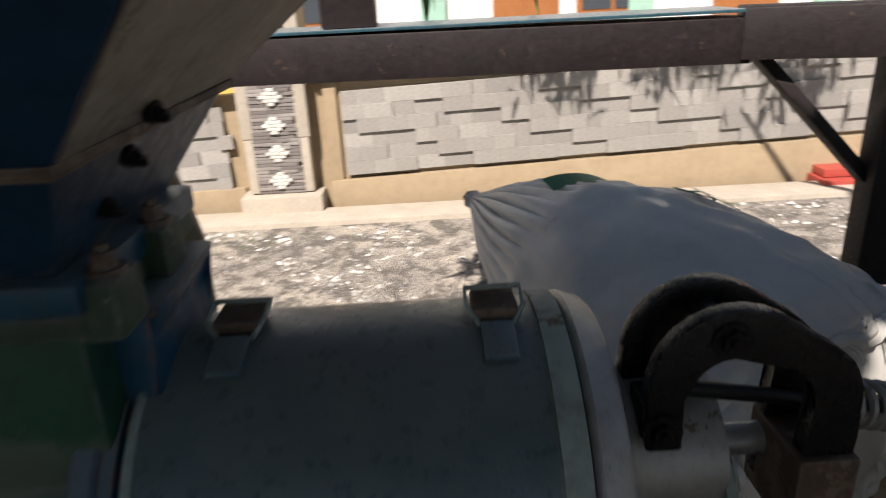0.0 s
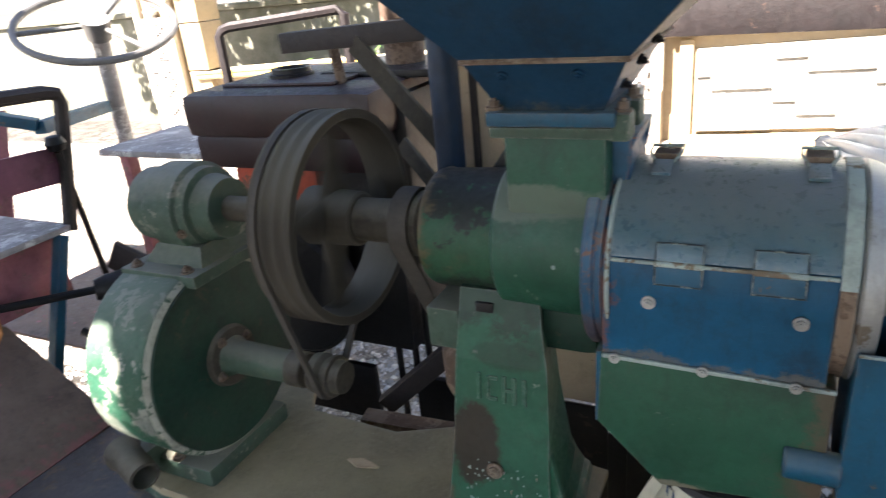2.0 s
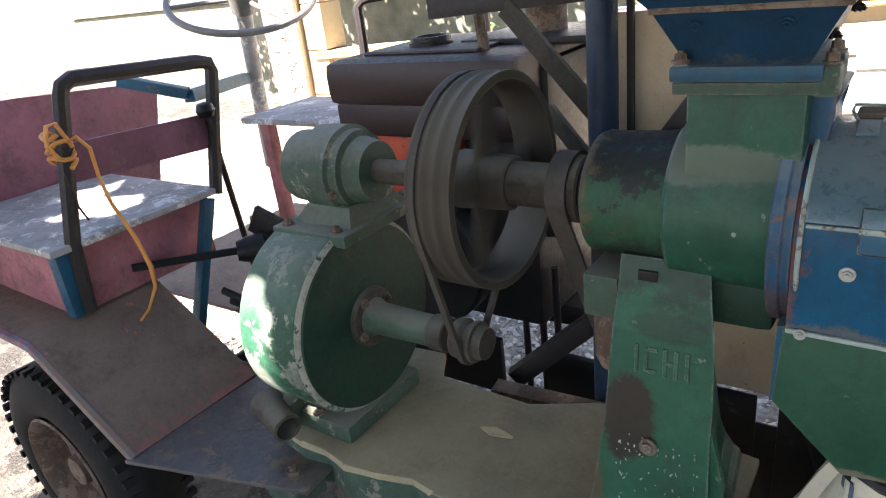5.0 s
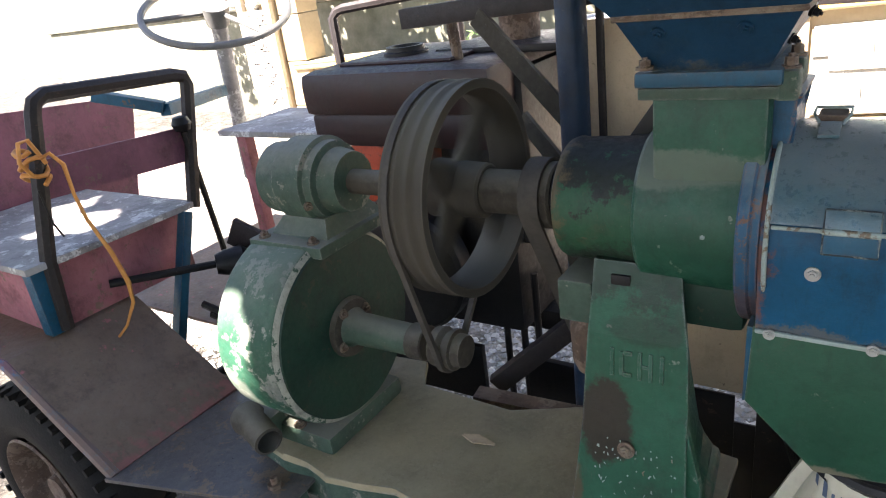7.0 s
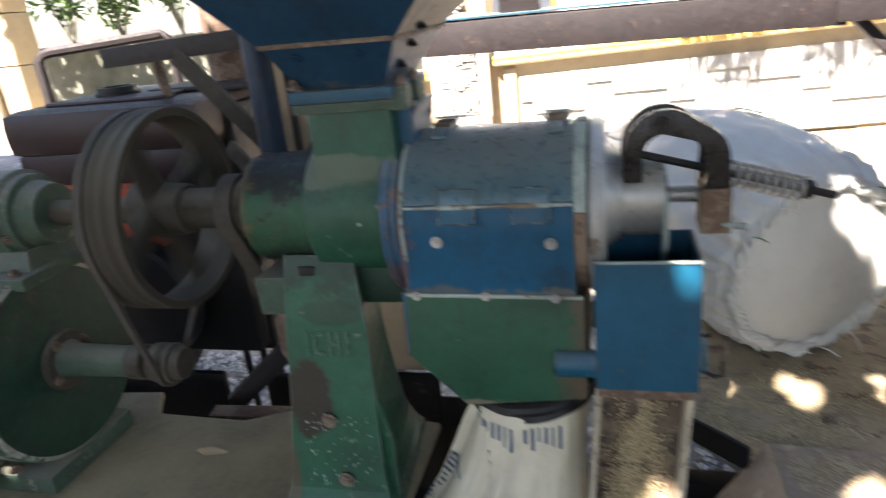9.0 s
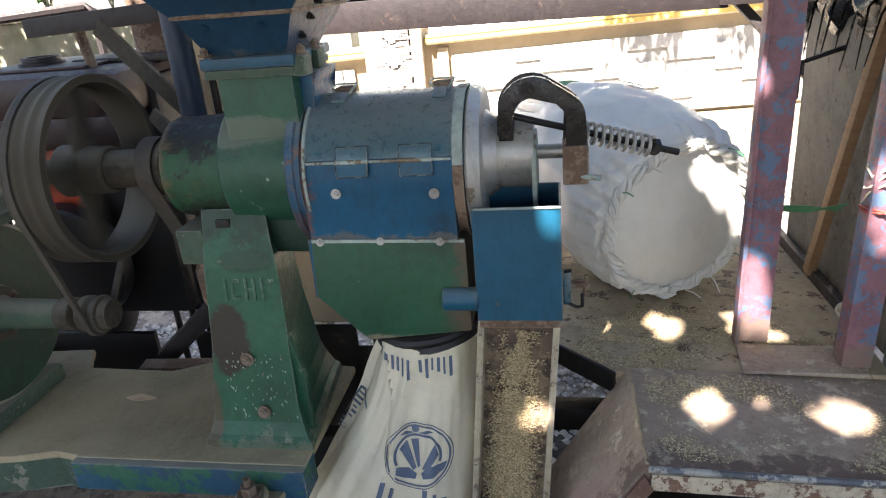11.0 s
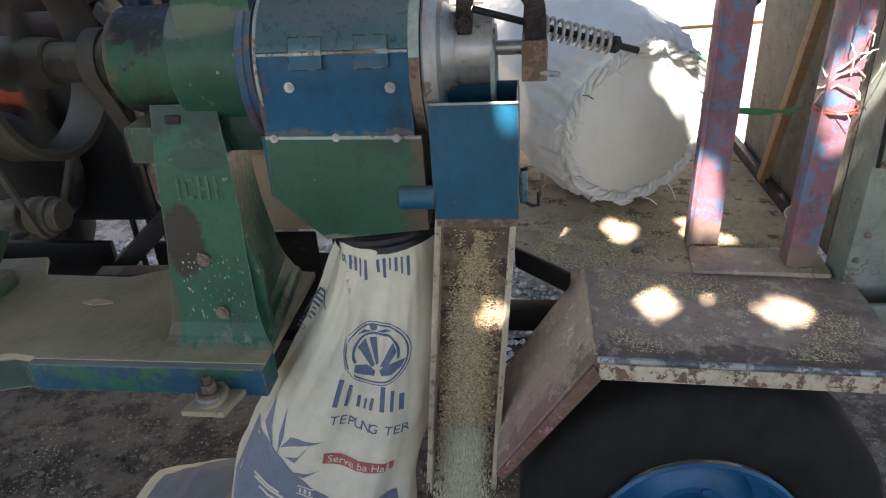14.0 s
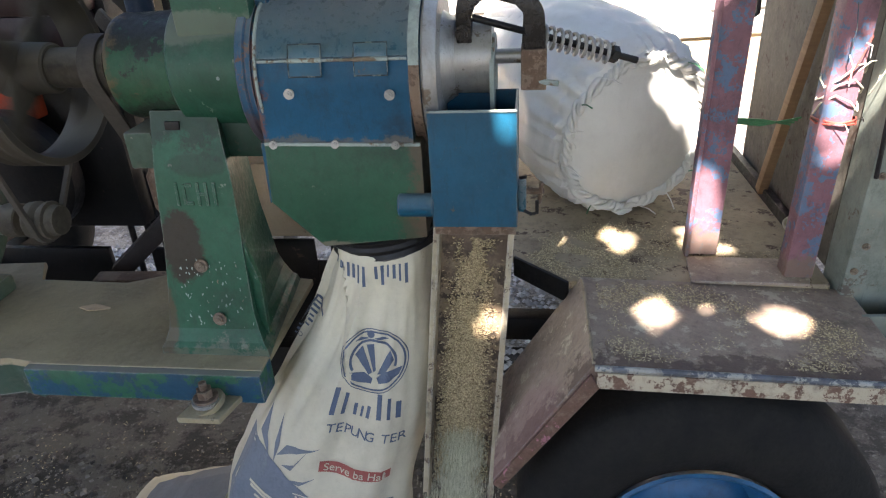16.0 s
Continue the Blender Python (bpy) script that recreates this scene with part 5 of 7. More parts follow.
    part("mudguard", prism([(-1.385, 0.405), (-1.74, 0.635), (-2.35, 0.66), (-2.35, 0.63), (-1.75, 0.605), (-1.40, 0.38)], "y", -0.265, 0.11, 0.003), M_FENDER, t, "bent steel mudguard with pink edge")
    part("guard_lip", tube([(-1.39, -0.267, 0.395), (-1.745, -0.267, 0.62), (-2.35, -0.267, 0.645)], 0.016, 8), M_POST, t)
    # seat box and backrest
    part("seat_box", box(-2.35, -1.76, -0.13, 0.34, 0.63, 0.82, 0.006), M_PINK, t, "faded pink seat box")
    part("seat_board", box(-2.42, -1.715, -0.16, 0.37, 0.822, 0.842, 0.004), M_SEAT, t, "scuffed grey seat board")
    part("backrest_frame", tube([(-1.735, -0.105, 0.645), (-1.73, -0.09, 0.84), (-1.73, 0.0, 1.20), (-1.73, 0.012, 1.225), (-1.73, 0.04, 1.238), (-1.73, 0.42, 1.215), (-1.73, 0.455, 1.205), (-1.73, 0.462, 1.18), (-1.73, 0.37, 0.82)], 0.021, 8), M_FRAME, t, "square-bent pipe backrest")
    part("backrest_panel", prism([(-0.03, 0.985), (0.405, 0.96), (0.437, 1.06), (-0.02, 1.085)], "x", -1.745, -1.732), M_PURPLE, t, "plum painted backrest slat")
    part("seat_leg", bar((-1.72, 0.33, 0.82), (-1.70, 0.16, 0.43), 0.03, 0.035, (1, 0, 0)), M_BLUE, t)
    part("corner_post", bar((-1.75, -0.125, 0.64), (-1.75, -0.125, 0.83), 0.045, 0.045, (0, 1, 0)), M_BLUE, t)
    # dash panel and steering
    part("dash_panel", prism([(-0.9, 0.70), (0.62, 0.70), (0.725, 1.10), (0.2, 1.147), (-0.9, 1.19)], "x", -2.46, -2.44), M_PURPLE, t, "plum painted front panel")
    part("dash_bar", bar((-2.10, 0.375, 1.17), (-1.95, 0.515, 1.10), 0.05, 0.035), M_BLUE, t)
    part("dash_bar", bar((-1.95, 0.515, 1.09), (-2.1, 0.885, 1.08), 0.04, 0.04), M_BLUE, t)
    sc = Vector((-2.0, 0.86, 1.365))
    ax = Vector((-0.33, 0.24, -0.9)).normalized()
    # seat grey carries the overexposed glare of the column
    part("steering_column", rod(sc, sc + ax * 0.75, 0.030, 16, 0.028), M_SEAT, t)
    m = Matrix.Translation(sc) @ ax.to_track_quat("Z", "X").to_matrix().to_4x4()
    sw = part("steering_wheel", tube([m @ Vector((0.255 * math.cos(2 * math.pi * k / 40), 0.255 * math.sin(2 * math.pi * k / 40), 0)) for k in range(41)], 0.0125, 10), M_WHEEL, t, "dark grey steering wheel lightened by painted haze")
    for k in range(3):
        a = 2 * math.pi * k / 3 + 0.5
        part("spoke", rod(sc + Vector((0, 0, 0)), m @ Vector((0.25 * math.cos(a), 0.25 * math.sin(a), 0)), 0.009, 8), M_WHEEL, sw)
    part("hub", lathe(sc - ax * 0.02, sc + ax * 0.05, None, 0.05, 0.04, 20), M_WHEEL, sw)
    # controls and linkages on the floor
    part("floor_plate", prism([(-2.4, 0.35), (-1.45, 0.35), (-1.45, 1.25), (-2.4, 1.25)], "z", 0.40, 0.412), M_FENDER, t)
    part("lever_knob", lathe((-1.72, 0.40, 1.05), (-1.72, 0.40, 1.10), [(0, 0), (0.005, 0.022), (0.025, 0.03), (0.045, 0.022), (0.05, 0)], 0, 0, 16), M_BLACK, t)
    part("control_lever", rod((-1.72, 0.40, 1.05), (-1.75, 0.46, 0.5), 0.010, 8), M_BLACK, t)
    part("linkage", rod((-1.75, 0.05, 0.70), (-1.52, 0.42, 0.66), 0.012, 10), M_BLACK, t)
    part("linkage_boot", lathe((-1.60, 0.30, 0.67), (-1.52, 0.42, 0.66), [(0, 0), (0, 0.03), (0.03, 0.04), (0.08, 0.045), (0.10, 0.03), (0.12, 0)], 0, 0, 18), M_BLACK, t)
    part("gear_arm", bar((-1.62, 0.40, 0.74), (-1.30, 0.50, 0.55), 0.02, 0.09, (0, 0, 1)), M_FRAME, t)
    part("gear_arm", bar((-1.40, 0.70, 0.60), (-1.22, 0.55, 0.76), 0.02, 0.05, (0, 0, 1)), M_FRAME, t)
    for k in range(3):
        part("drag_link", rod((-1.75 + 0.03 * k, 0.32, 0.50 - 0.03 * k), (-1.18, 0.42 + 0.03 * k, 0.30), 0.014, 8), M_BLACK, t)
    return t


build_vehicle()


def build_engine():
    t = thing("diesel_engine", (-1.0, 0.8, 0.4), "single-cylinder diesel engine with a maroon water tank", "engine")
    part("block", box(-1.20, -0.72, 0.58, 1.05, 0.45, 0.98, 0.02), M_BLACK, t, "black oily engine block")
    part("side_cover", box(-1.19, -0.92, 0.53, 0.60, 0.80, 0.986, 0.012), M_ORANGE, t, "orange-red side cover")
    part("tank", box(-1.31, -0.71, 0.50, 1.02, 1.068, 1.190, 0.035), M_ENGINE, t, "maroon steel tank with a grey sheen painted on top")
    part("tank_lower", box(-1.295, -0.725, 0.515, 1.005, 0.985, 1.075, 0.015), M_ENGINE, t)
    part("tank_top", box(-1.22, -0.86, 0.58, 0.92, 1.188, 1.200, 0.006), M_ENGINE, t)
    cap = part("filler_cap", lathe((-1.075, 0.70, 1.196), (-1.075, 0.70, 1.222), [(0, 0), (0, 0.062), (0.012, 0.062), (0.014, 0.055), (0.026, 0.054), (0.026, 0.042), (0.018, 0.04), (0.018, 0)], 0, 0, 30), M_BLACK, t, "round filler cap")
    part("head", box(-0.78, -0.69, 0.62, 1.0, 0.70, 1.16, 0.02), M_BLACK, t)
    part("exhaust", rod((-0.80, 0.85, 1.18), (-0.80, 0.85, 1.55), 0.055, 20), M_RUST, t)
    part("exhaust_plate", box(-0.98, -0.62, 0.70, 1.0, 1.185, 1.205, 0.004), M_BLACK, t)
    part("air_filter", lathe((-0.68, 1.12, 1.04), (-0.68, 1.12, 1.22), None, 0.12, 0.10, 24, None, 0.02), M_SEAT, t)
    part("guard_frame", tube([(-1.46, 0.86, 1.0), (-1.46, 0.86, 1.30), (-1.45, 0.87, 1.318), (-1.43, 0.88, 1.325), (-1.12, 1.02, 1.345), (-1.10, 1.03, 1.33), (-1.10, 1.03, 1.05)], 0.016, 8), M_FRAME, t)
    part("bracket", rod((-0.86, 0.62, 1.19), (-0.86, 0.60, 1.32), 0.014, 8), M_RUST, t)
    part("flywheel", lathe((-1.0, 0.45, 0.66), (-1.0, 0.52, 0.66), [(0, 0), (0, 0.17), (0.01, 0.18), (0.06, 0.18), (0.07, 0.17), (0.07, 0)], 0, 0, 40), M_BLACK, t)
    part("engine_seat", box(-1.35, -0.6, 0.72, 1.1, 0.385, 0.449, 0.006), M_BLACK, t)
    return t


build_engine()
sb = thing("side_bench", (-1.55, 0.75, 0.4), "small grey-topped pink bench beside the engine", "bench")
part("bench_top", box(-1.80, -1.34, 0.58, 0.92, 0.985, 1.005, 0.004), M_SEAT, sb)
for x in (-1.76, -1.40):
    part("bench_leg", box(x, x + 0.04, 0.62, 0.66, 0.41, 0.985, 0.004), M_PINK, sb)


# ---------------------------------------------------------------- sacks
def rounded(path, radii, seg, squash=None, wob=0.0, seed=0.0):
    """Rings round a path, with folds."""
    pts = [Vector(p) for p in path]
    rings, up = [], Vector((0, 0, 1))
    for i, p in enumerate(pts):
        d = (pts[min(i + 1, len(pts) - 1)] - pts[max(i - 1, 0)]).normalized()
        s = d.cross(up).normalized()
        u = s.cross(d)
        r = []
        for k in range(seg):
            a = 2 * math.pi * k / seg
            q = radii[i] * (1 + wob * noise.noise((math.cos(a) * 1.7 + seed, math.sin(a) * 1.7, i * 0.45)))
            v = p + s * q * math.cos(a) * (squash[i] if squash else 1) + u * q * math.sin(a)
            r.append(v)
        rings.append(r)
    return rings


def build_rice_sack():
    t = thing("rice_sack", (0.55, 0.9, 0.556), "bulging white woven rice sack lying on the bed", "sack")
    a, b = Vector((0.672, 0.455, 0.764)), Vector((0.262, 1.36, 0.858))
    d = (b - a).normalized()
    prof = [(0.0, 0.192), (0.012, 0.206), (0.05, 0.222), (0.12, 0.233), (0.22, 0.238), (0.34, 0.234), (0.45, 0.216), (0.56, 0.188), (0.68, 0.150), (0.79, 0.108), (0.88, 0.070), (0.95, 0.040), (1.0, 0.02), (1.02, 0.024)]
    fine = []
    for (s0, r0), (s1, r1) in zip(prof, prof[1:]):
        for k in range(5):
            fine.append((s0 + (s1 - s0) * k / 5, r0 + (r1 - r0) * k / 5))
    fine.append(prof[-1])
    path = [a.lerp(b, s) + Vector((0, 0, 0.012 * math.sin(math.pi * min(s, 1)))) for s, _ in fine]
    rings = rounded(path, [r for _, r in fine], 300, None, 0.035)
    for i, ((s, r), ring) in enumerate(zip(fine, rings)):
        for k, v in enumerate(ring):
            ang = 2 * math.pi * k / 300
            n = (v - path[i]).normalized()
            # gathered pleats towards the tie, shallow creases by the sewn end
            g = min(max((s - 0.48) / 0.25, 0), 1)
            pl = g * (abs(math.sin(ang * 17 + 2.5 * noise.noise((ang * 2, s * 2, 0)))) ** 0.5 - 0.7) * 0.030 * min(1, r / 0.10)
            pl += 0.007 * noise.noise((ang * 5, s * 9, 4)) * (1 - g)
            pl += 0.006 * max(0, 1 - s / 0.16) * math.sin(ang * 31 + 4 * noise.noise((ang * 4, 1, 2)))
            v += n * pl
            v.z = max(v.z, 0.559)
    body = part("sack_body", loft(rings, None, False), M_WHITE, t, "white woven plastic")
    face = bmesh.new()
    s = d.cross(Vector((0, 0, 1))).normalized()
    u = s.cross(d)
    fr = []
    for q, out in ((0.200, 0.012), (0.17, -0.006), (0.11, -0.020), (0.05, -0.025)):
        fr.append([face.verts.new(a - d * -out + (s * math.cos(2 * math.pi * k / 48) + u * math.sin(2 * math.pi * k / 48)) * q * (1 + 0.03 * noise.noise((k * 0.4, q * 9, 3)))) for k in range(48)])
    for p, q in zip(fr, fr[1:]):
        for k in range(48):
            face.faces.new((p[k], p[(k + 1) % 48], q[(k + 1) % 48], q[k]))
    face.faces.new(fr[-1])
    for f in face.faces:
        for v in f.verts:
            v.co.z = max(v.co.z, 0.559)
    part("sack_end", face, M_SEWN, t, "flat sewn sack end")
    # a plaited, knotted hem: two strands that wind round one another
    for ph in (0.0, 2.1, 4.2):
        hem, thick = [], []
        for k in range(241):
            an = 2 * math.pi * k / 240
            tw = an * 15 + ph + 5.0 * noise.noise((an * 2.9, 0, 5))
            lump = noise.noise((an * 9, ph, 2))
            q = 0.186 + 0.009 * math.cos(tw) + 0.012 * noise.noise((an * 4, 3, 5))
            v = a - d * (0.008 + 0.007 * math.sin(tw) + 0.004 * lump) + (s * math.cos(an) + u * math.sin(an)) * q
            v.z = max(v.z, 0.565)
            hem.append(v)
            thick.append(max(0.003, 0.0070 + 0.0085 * lump))
        part("hem", tube(hem, thick, 7), M_SEWN, t, "crumpled plaited hem")
    for k in range(14):
        an = radians(60 + 22 * k)
        o = a - d * 0.015 + (s * math.cos(an) + u * math.sin(an)) * 0.195
        o.z = max(o.z, 0.57)
        e = o - d * (0.02 + 0.02 * random.random()) + Vector((random.uniform(-0.03, 0.03), 0, random.uniform(-0.03, 0.02)))
        e.z = max(e.z, 0.562)
        part("loose_thread", tube([o, (o + e) / 2 + Vector((0, -0.005, 0.006)), e], 0.0016, 5), M_INKGREEN if k % 4 == 0 else M_WHITE, t)
    part("tie", tube([b + d * 0.03 + Vector((0.016 * math.cos(k), 0, 0.016 * math.sin(k))) for k in range(8)], 0.005, 6), M_BLACK, t)
    return t, a, d, s, u


rice_sack, RS_A, RS_D, RS_S, RS_U = build_rice_sack()


def on_sack(name, bmw, dist, ang, mat, parent, r, turn=0.0, spread=1.0):
    """Wraps flat ink, drawn in x and y, round the rice sack."""
    c, sn = math.cos(turn), math.sin(turn)
    for v in bmw.verts:
        x, y = v.co.x * c - v.co.y * sn, v.co.x * sn + v.co.y * c
        an = ang + y / r
        v.co = RS_A + RS_D * (dist + x) + (RS_S * math.cos(an) + RS_U * math.sin(an)) * (r + 0.004 + v.co.z * 0.3)
    return part(name, bmw, mat, parent, "faded printed ink")


def crease(cx, i):
    """How far the sack is folded in, left of its crease."""
    return 0.026 * min(max((-1.08 + 0.068 * (i - 2) - cx) / 0.035, 0), 1) * max(0, min(1, (22 - i) / 6))


def fold_at(cx, sy, i):
    """Soft folds of the flour sack, at a place round it and a ring."""
    q = 0.012 * noise.noise((cx * 3 + 7, i * 0.10 + cx * 1.5, sy)) + 0.005 * noise.noise((cx * 9 + 2, i * 0.22 - cx * 3, sy * 2)) + 0.016 * math.exp(-((cx + 0.28 - 0.010 * i) / 0.10) ** 2) * max(0, 1 - abs(i - 14) / 18)
    return q - (crease(cx, i) if sy < 0 else 0)


def build_flour_sack():
    t = thing("flour_sack", (-0.1, -0.05, GZ), "cream flour sack with blue print tied under the mill", "sack")
    # centre, half width, half depth, for each height
    rows = [((0.128, 0.130, 0.712), 0.105, 0.085), ((0.124, 0.120, 0.680), 0.106, 0.095), ((0.118, 0.110, 0.64), 0.108, 0.100), ((0.098, 0.100, 0.56), 0.124, 0.11), ((0.068, 0.085, 0.46), 0.148, 0.125), ((0.030, 0.065, 0.35), 0.178, 0.14), ((-0.015, 0.050, 0.24), 0.205, 0.15), ((-0.055, 0.040, 0.13), 0.225, 0.16), ((-0.09, 0.035, 0.0), 0.235, 0.17), ((-0.11, 0.035, -0.12), 0.24, 0.175), ((-0.12, 0.035, -0.23), 0.22, 0.16), ((-0.12, 0.035, -0.262), 0.19, 0.14)]
    fine = []
    for (c0, w0, d0), (c1, w1, d1) in zip(rows, rows[1:]):
        for k in range(4):
            f = k / 4
            fine.append((Vector(c0).lerp(Vector(c1), f), w0 + (w1 - w0) * f, d0 + (d1 - d0) * f))
    fine.append((Vector(rows[-1][0]), rows[-1][1], rows[-1][2]))
    rings = []
    for i, (c, w, dd) in enumerate(fine):
        r = []
        for k in range(150):
            a = 2 * math.pi * k / 150
            e = 0.82
            cx, sy = math.copysign(abs(math.cos(a)) ** e, math.cos(a)), math.copysign(abs(math.sin(a)) ** e, math.sin(a))
            fold = fold_at(cx, sy, i)
            q = 1 + fold / 0.14
            r.append(c + Vector((w * cx * q, dd * sy * q, 0.012 * noise.noise((cx * 4, i * 0.2, 2)) * min(i / 4, 1))))
        rings.append(r)
    body = part("sack_body", loft(rings, None, False), M_CREAM, t, "cream woven plastic sack")
    part("rubber_band", loft([[(0.124 + w * math.cos(2 * math.pi * k / 40), 0.13 + dd * math.sin(2 * math.pi * k / 40), z + 0.013 * math.cos(2 * math.pi * k / 40)) for k in range(40)] for w, dd, z in ((0.112, 0.108, 0.706), (0.124, 0.121, 0.698), (0.119, 0.117, 0.688), (0.122, 0.121, 0.680), (0.114, 0.116, 0.670), (0.118, 0.120, 0.660), (0.107, 0.11, 0.650))]), M_BLACK, t, "black rubber strip tying the sack mouth")
    return t, body


flour_sack, flour_body = build_flour_sack()


def leaf(bm, m, l, w):
    bm.faces.new([bm.verts.new(m @ Vector(p)) for p in ((-l / 2, 0, 0), (-l / 6, -w, 0.01), (l / 2, 0, -0.01), (-l / 6, w, 0.01))])


def build_tree():
    """Leaves of the tree overhead, with gaps where sun comes through."""
    gaps = [((0.790, 0.445, 0.865), 0.024, 1.0), ((0.735, 0.445, 0.875), 0.016, 1.0), ((0.668, -0.002, 0.56), 0.010, 1.1), ((0.905, -0.003, 0.55), 0.020, 1.0), ((0.378, 0.0, 0.945), 0.004, 1.0), ((0.60, 0.34, 0.556), 0.004, 1.0), ((0.348, 0.01, 0.515), 0.005, 1.0), ((0.645, 0.30, 0.56), 0.004, 1.3),
            ((0.87, 0.25, 0.556), 0.008, 0.6), ((0.79, 0.23, 0.68), 0.010, 1.6), ((-1.03, -0.12, 0.75), 0.035, 1.6), ((0.985, 0.13, 0.93), 0.02, 1.6), ((1.09, 0.1, 1.0), 0.03, 1.0),
            ((-1.95, 0.12, 0.84), 0.07, 1.0), ((-2.15, 0.2, 0.84), 0.05, 1.0)]
    bm = bmesh.new()
    rng = random.Random(5)
    side = SUN_DIR.cross(Vector((0, 0, 1))).normalized()
    for _ in range(34000):
        x, y, z = rng.uniform(-3.2, 3.6), rng.uniform(-4.2, 0.3), 2.75 + rng.uniform(-0.25, 0.45)
        q = Vector((x, y, z))
        foot = q - SUN_DIR * ((z - 0.9) / SUN_DIR.z)
        if foot.y > (1.05 if foot.x < 0.05 or foot.x > 1.5 else 1.45) + 0.2 * noise.noise((x * 1.3, 0, 0)):
            continue
        if ((x - 0.2) / 3.6) ** 2 + ((y + 1.9) / 2.7) ** 2 > 1 + 0.25 * noise.noise((x * 1.1, y * 1.1, 6)):
            continue
        room = 1.0
        for g, r, k in gaps:
            v = q - Vector(g)
            v -= SUN_DIR * v.dot(SUN_DIR)
            room = min(room, math.hypot(v.dot(side), v.dot(side.cross(SUN_DIR)) / k) - r - 0.007)
        if room < 0.035:
            continue
        m = Matrix.Translation(q) @ Euler((rng.uniform(-0.5, 0.5), rng.uniform(-0.5, 0.5), rng.uniform(0, 6.28))).to_matrix().to_4x4()
        leaf(bm, m, min(rng.uniform(0.15, 0.21), 2 * room), rng.uniform(0.045, 0.065))
    t = thing("shade_tree", (3.4, -3.6, GZ), "broad leafy shade tree over the truck", "tree")
    part("crown", bm, M_FOLIAGE, t, smooth=False)
    # drooping outer twigs towards the wall
    tw = bmesh.new()
    for wx, wz, n, spread in ((1.10, 0.72, 70, 0.20), (1.75, 0.80, 60, 0.18), (2.25, 0.78, 60, 0.2), (2.75, 0.55, 60, 0.25), (0.95, -0.08, 80, 0.32), (0.5, -0.12, 40, 0.25)):
        yy = WY if wz > 0 else 3.3
        for _ in range(n):
            dd = rng.uniform(2.2, 2.9)
            q = Vector((wx + rng.gauss(0, spread * 0.7), yy, wz + rng.gauss(0, spread * 0.55))) + SUN_DIR * dd
            m = Matrix.Translation(q) @ Euler((rng.uniform(-0.6, 0.6), rng.uniform(0.6, 1.9), rng.uniform(0, 6.28))).to_matrix().to_4x4()
            leaf(tw, m, rng.uniform(0.16, 0.26), rng.uniform(0.018, 0.03))
    # unseen leaves added to throw shade on the mossy retaining wall
    for _ in range(2600):
        q = Vector((rng.uniform(-7.5, -2.2), 5.6 + rng.uniform(-0.25, 0.6), rng.uniform(0.1, 1.9))) + SUN_DIR * rng.uniform(2.2, 2.8)
        leaf(tw, Matrix.Translation(q) @ Euler((rng.uniform(-0.6, 0.6), rng.uniform(-0.6, 0.6), rng.uniform(0, 6.28))).to_matrix().to_4x4(), rng.uniform(0.14, 0.24), rng.uniform(0.03, 0.06))
    part("shading_twigs", tw, M_FOLIAGE, t, smooth=False)
    part("trunk", tube([(3.4, -3.6, GZ), (3.3, -3.5, 1.0), (2.9, -3.1, 2.0), (2.2, -2.4, 2.7), (1.2, -1.8, 3.0)], [0.22, 0.19, 0.15, 0.10, 0.04], 14), M_MOSSWALL, t)
    part("limb", tube([(3.0, -3.2, 1.9), (3.2, -1.5, 2.8), (2.6, 1.0, 3.0), (1.8, 2.6, 2.7)], [0.12, 0.08, 0.05, 0.015], 10), M_MOSSWALL, t)
    return t


build_tree()


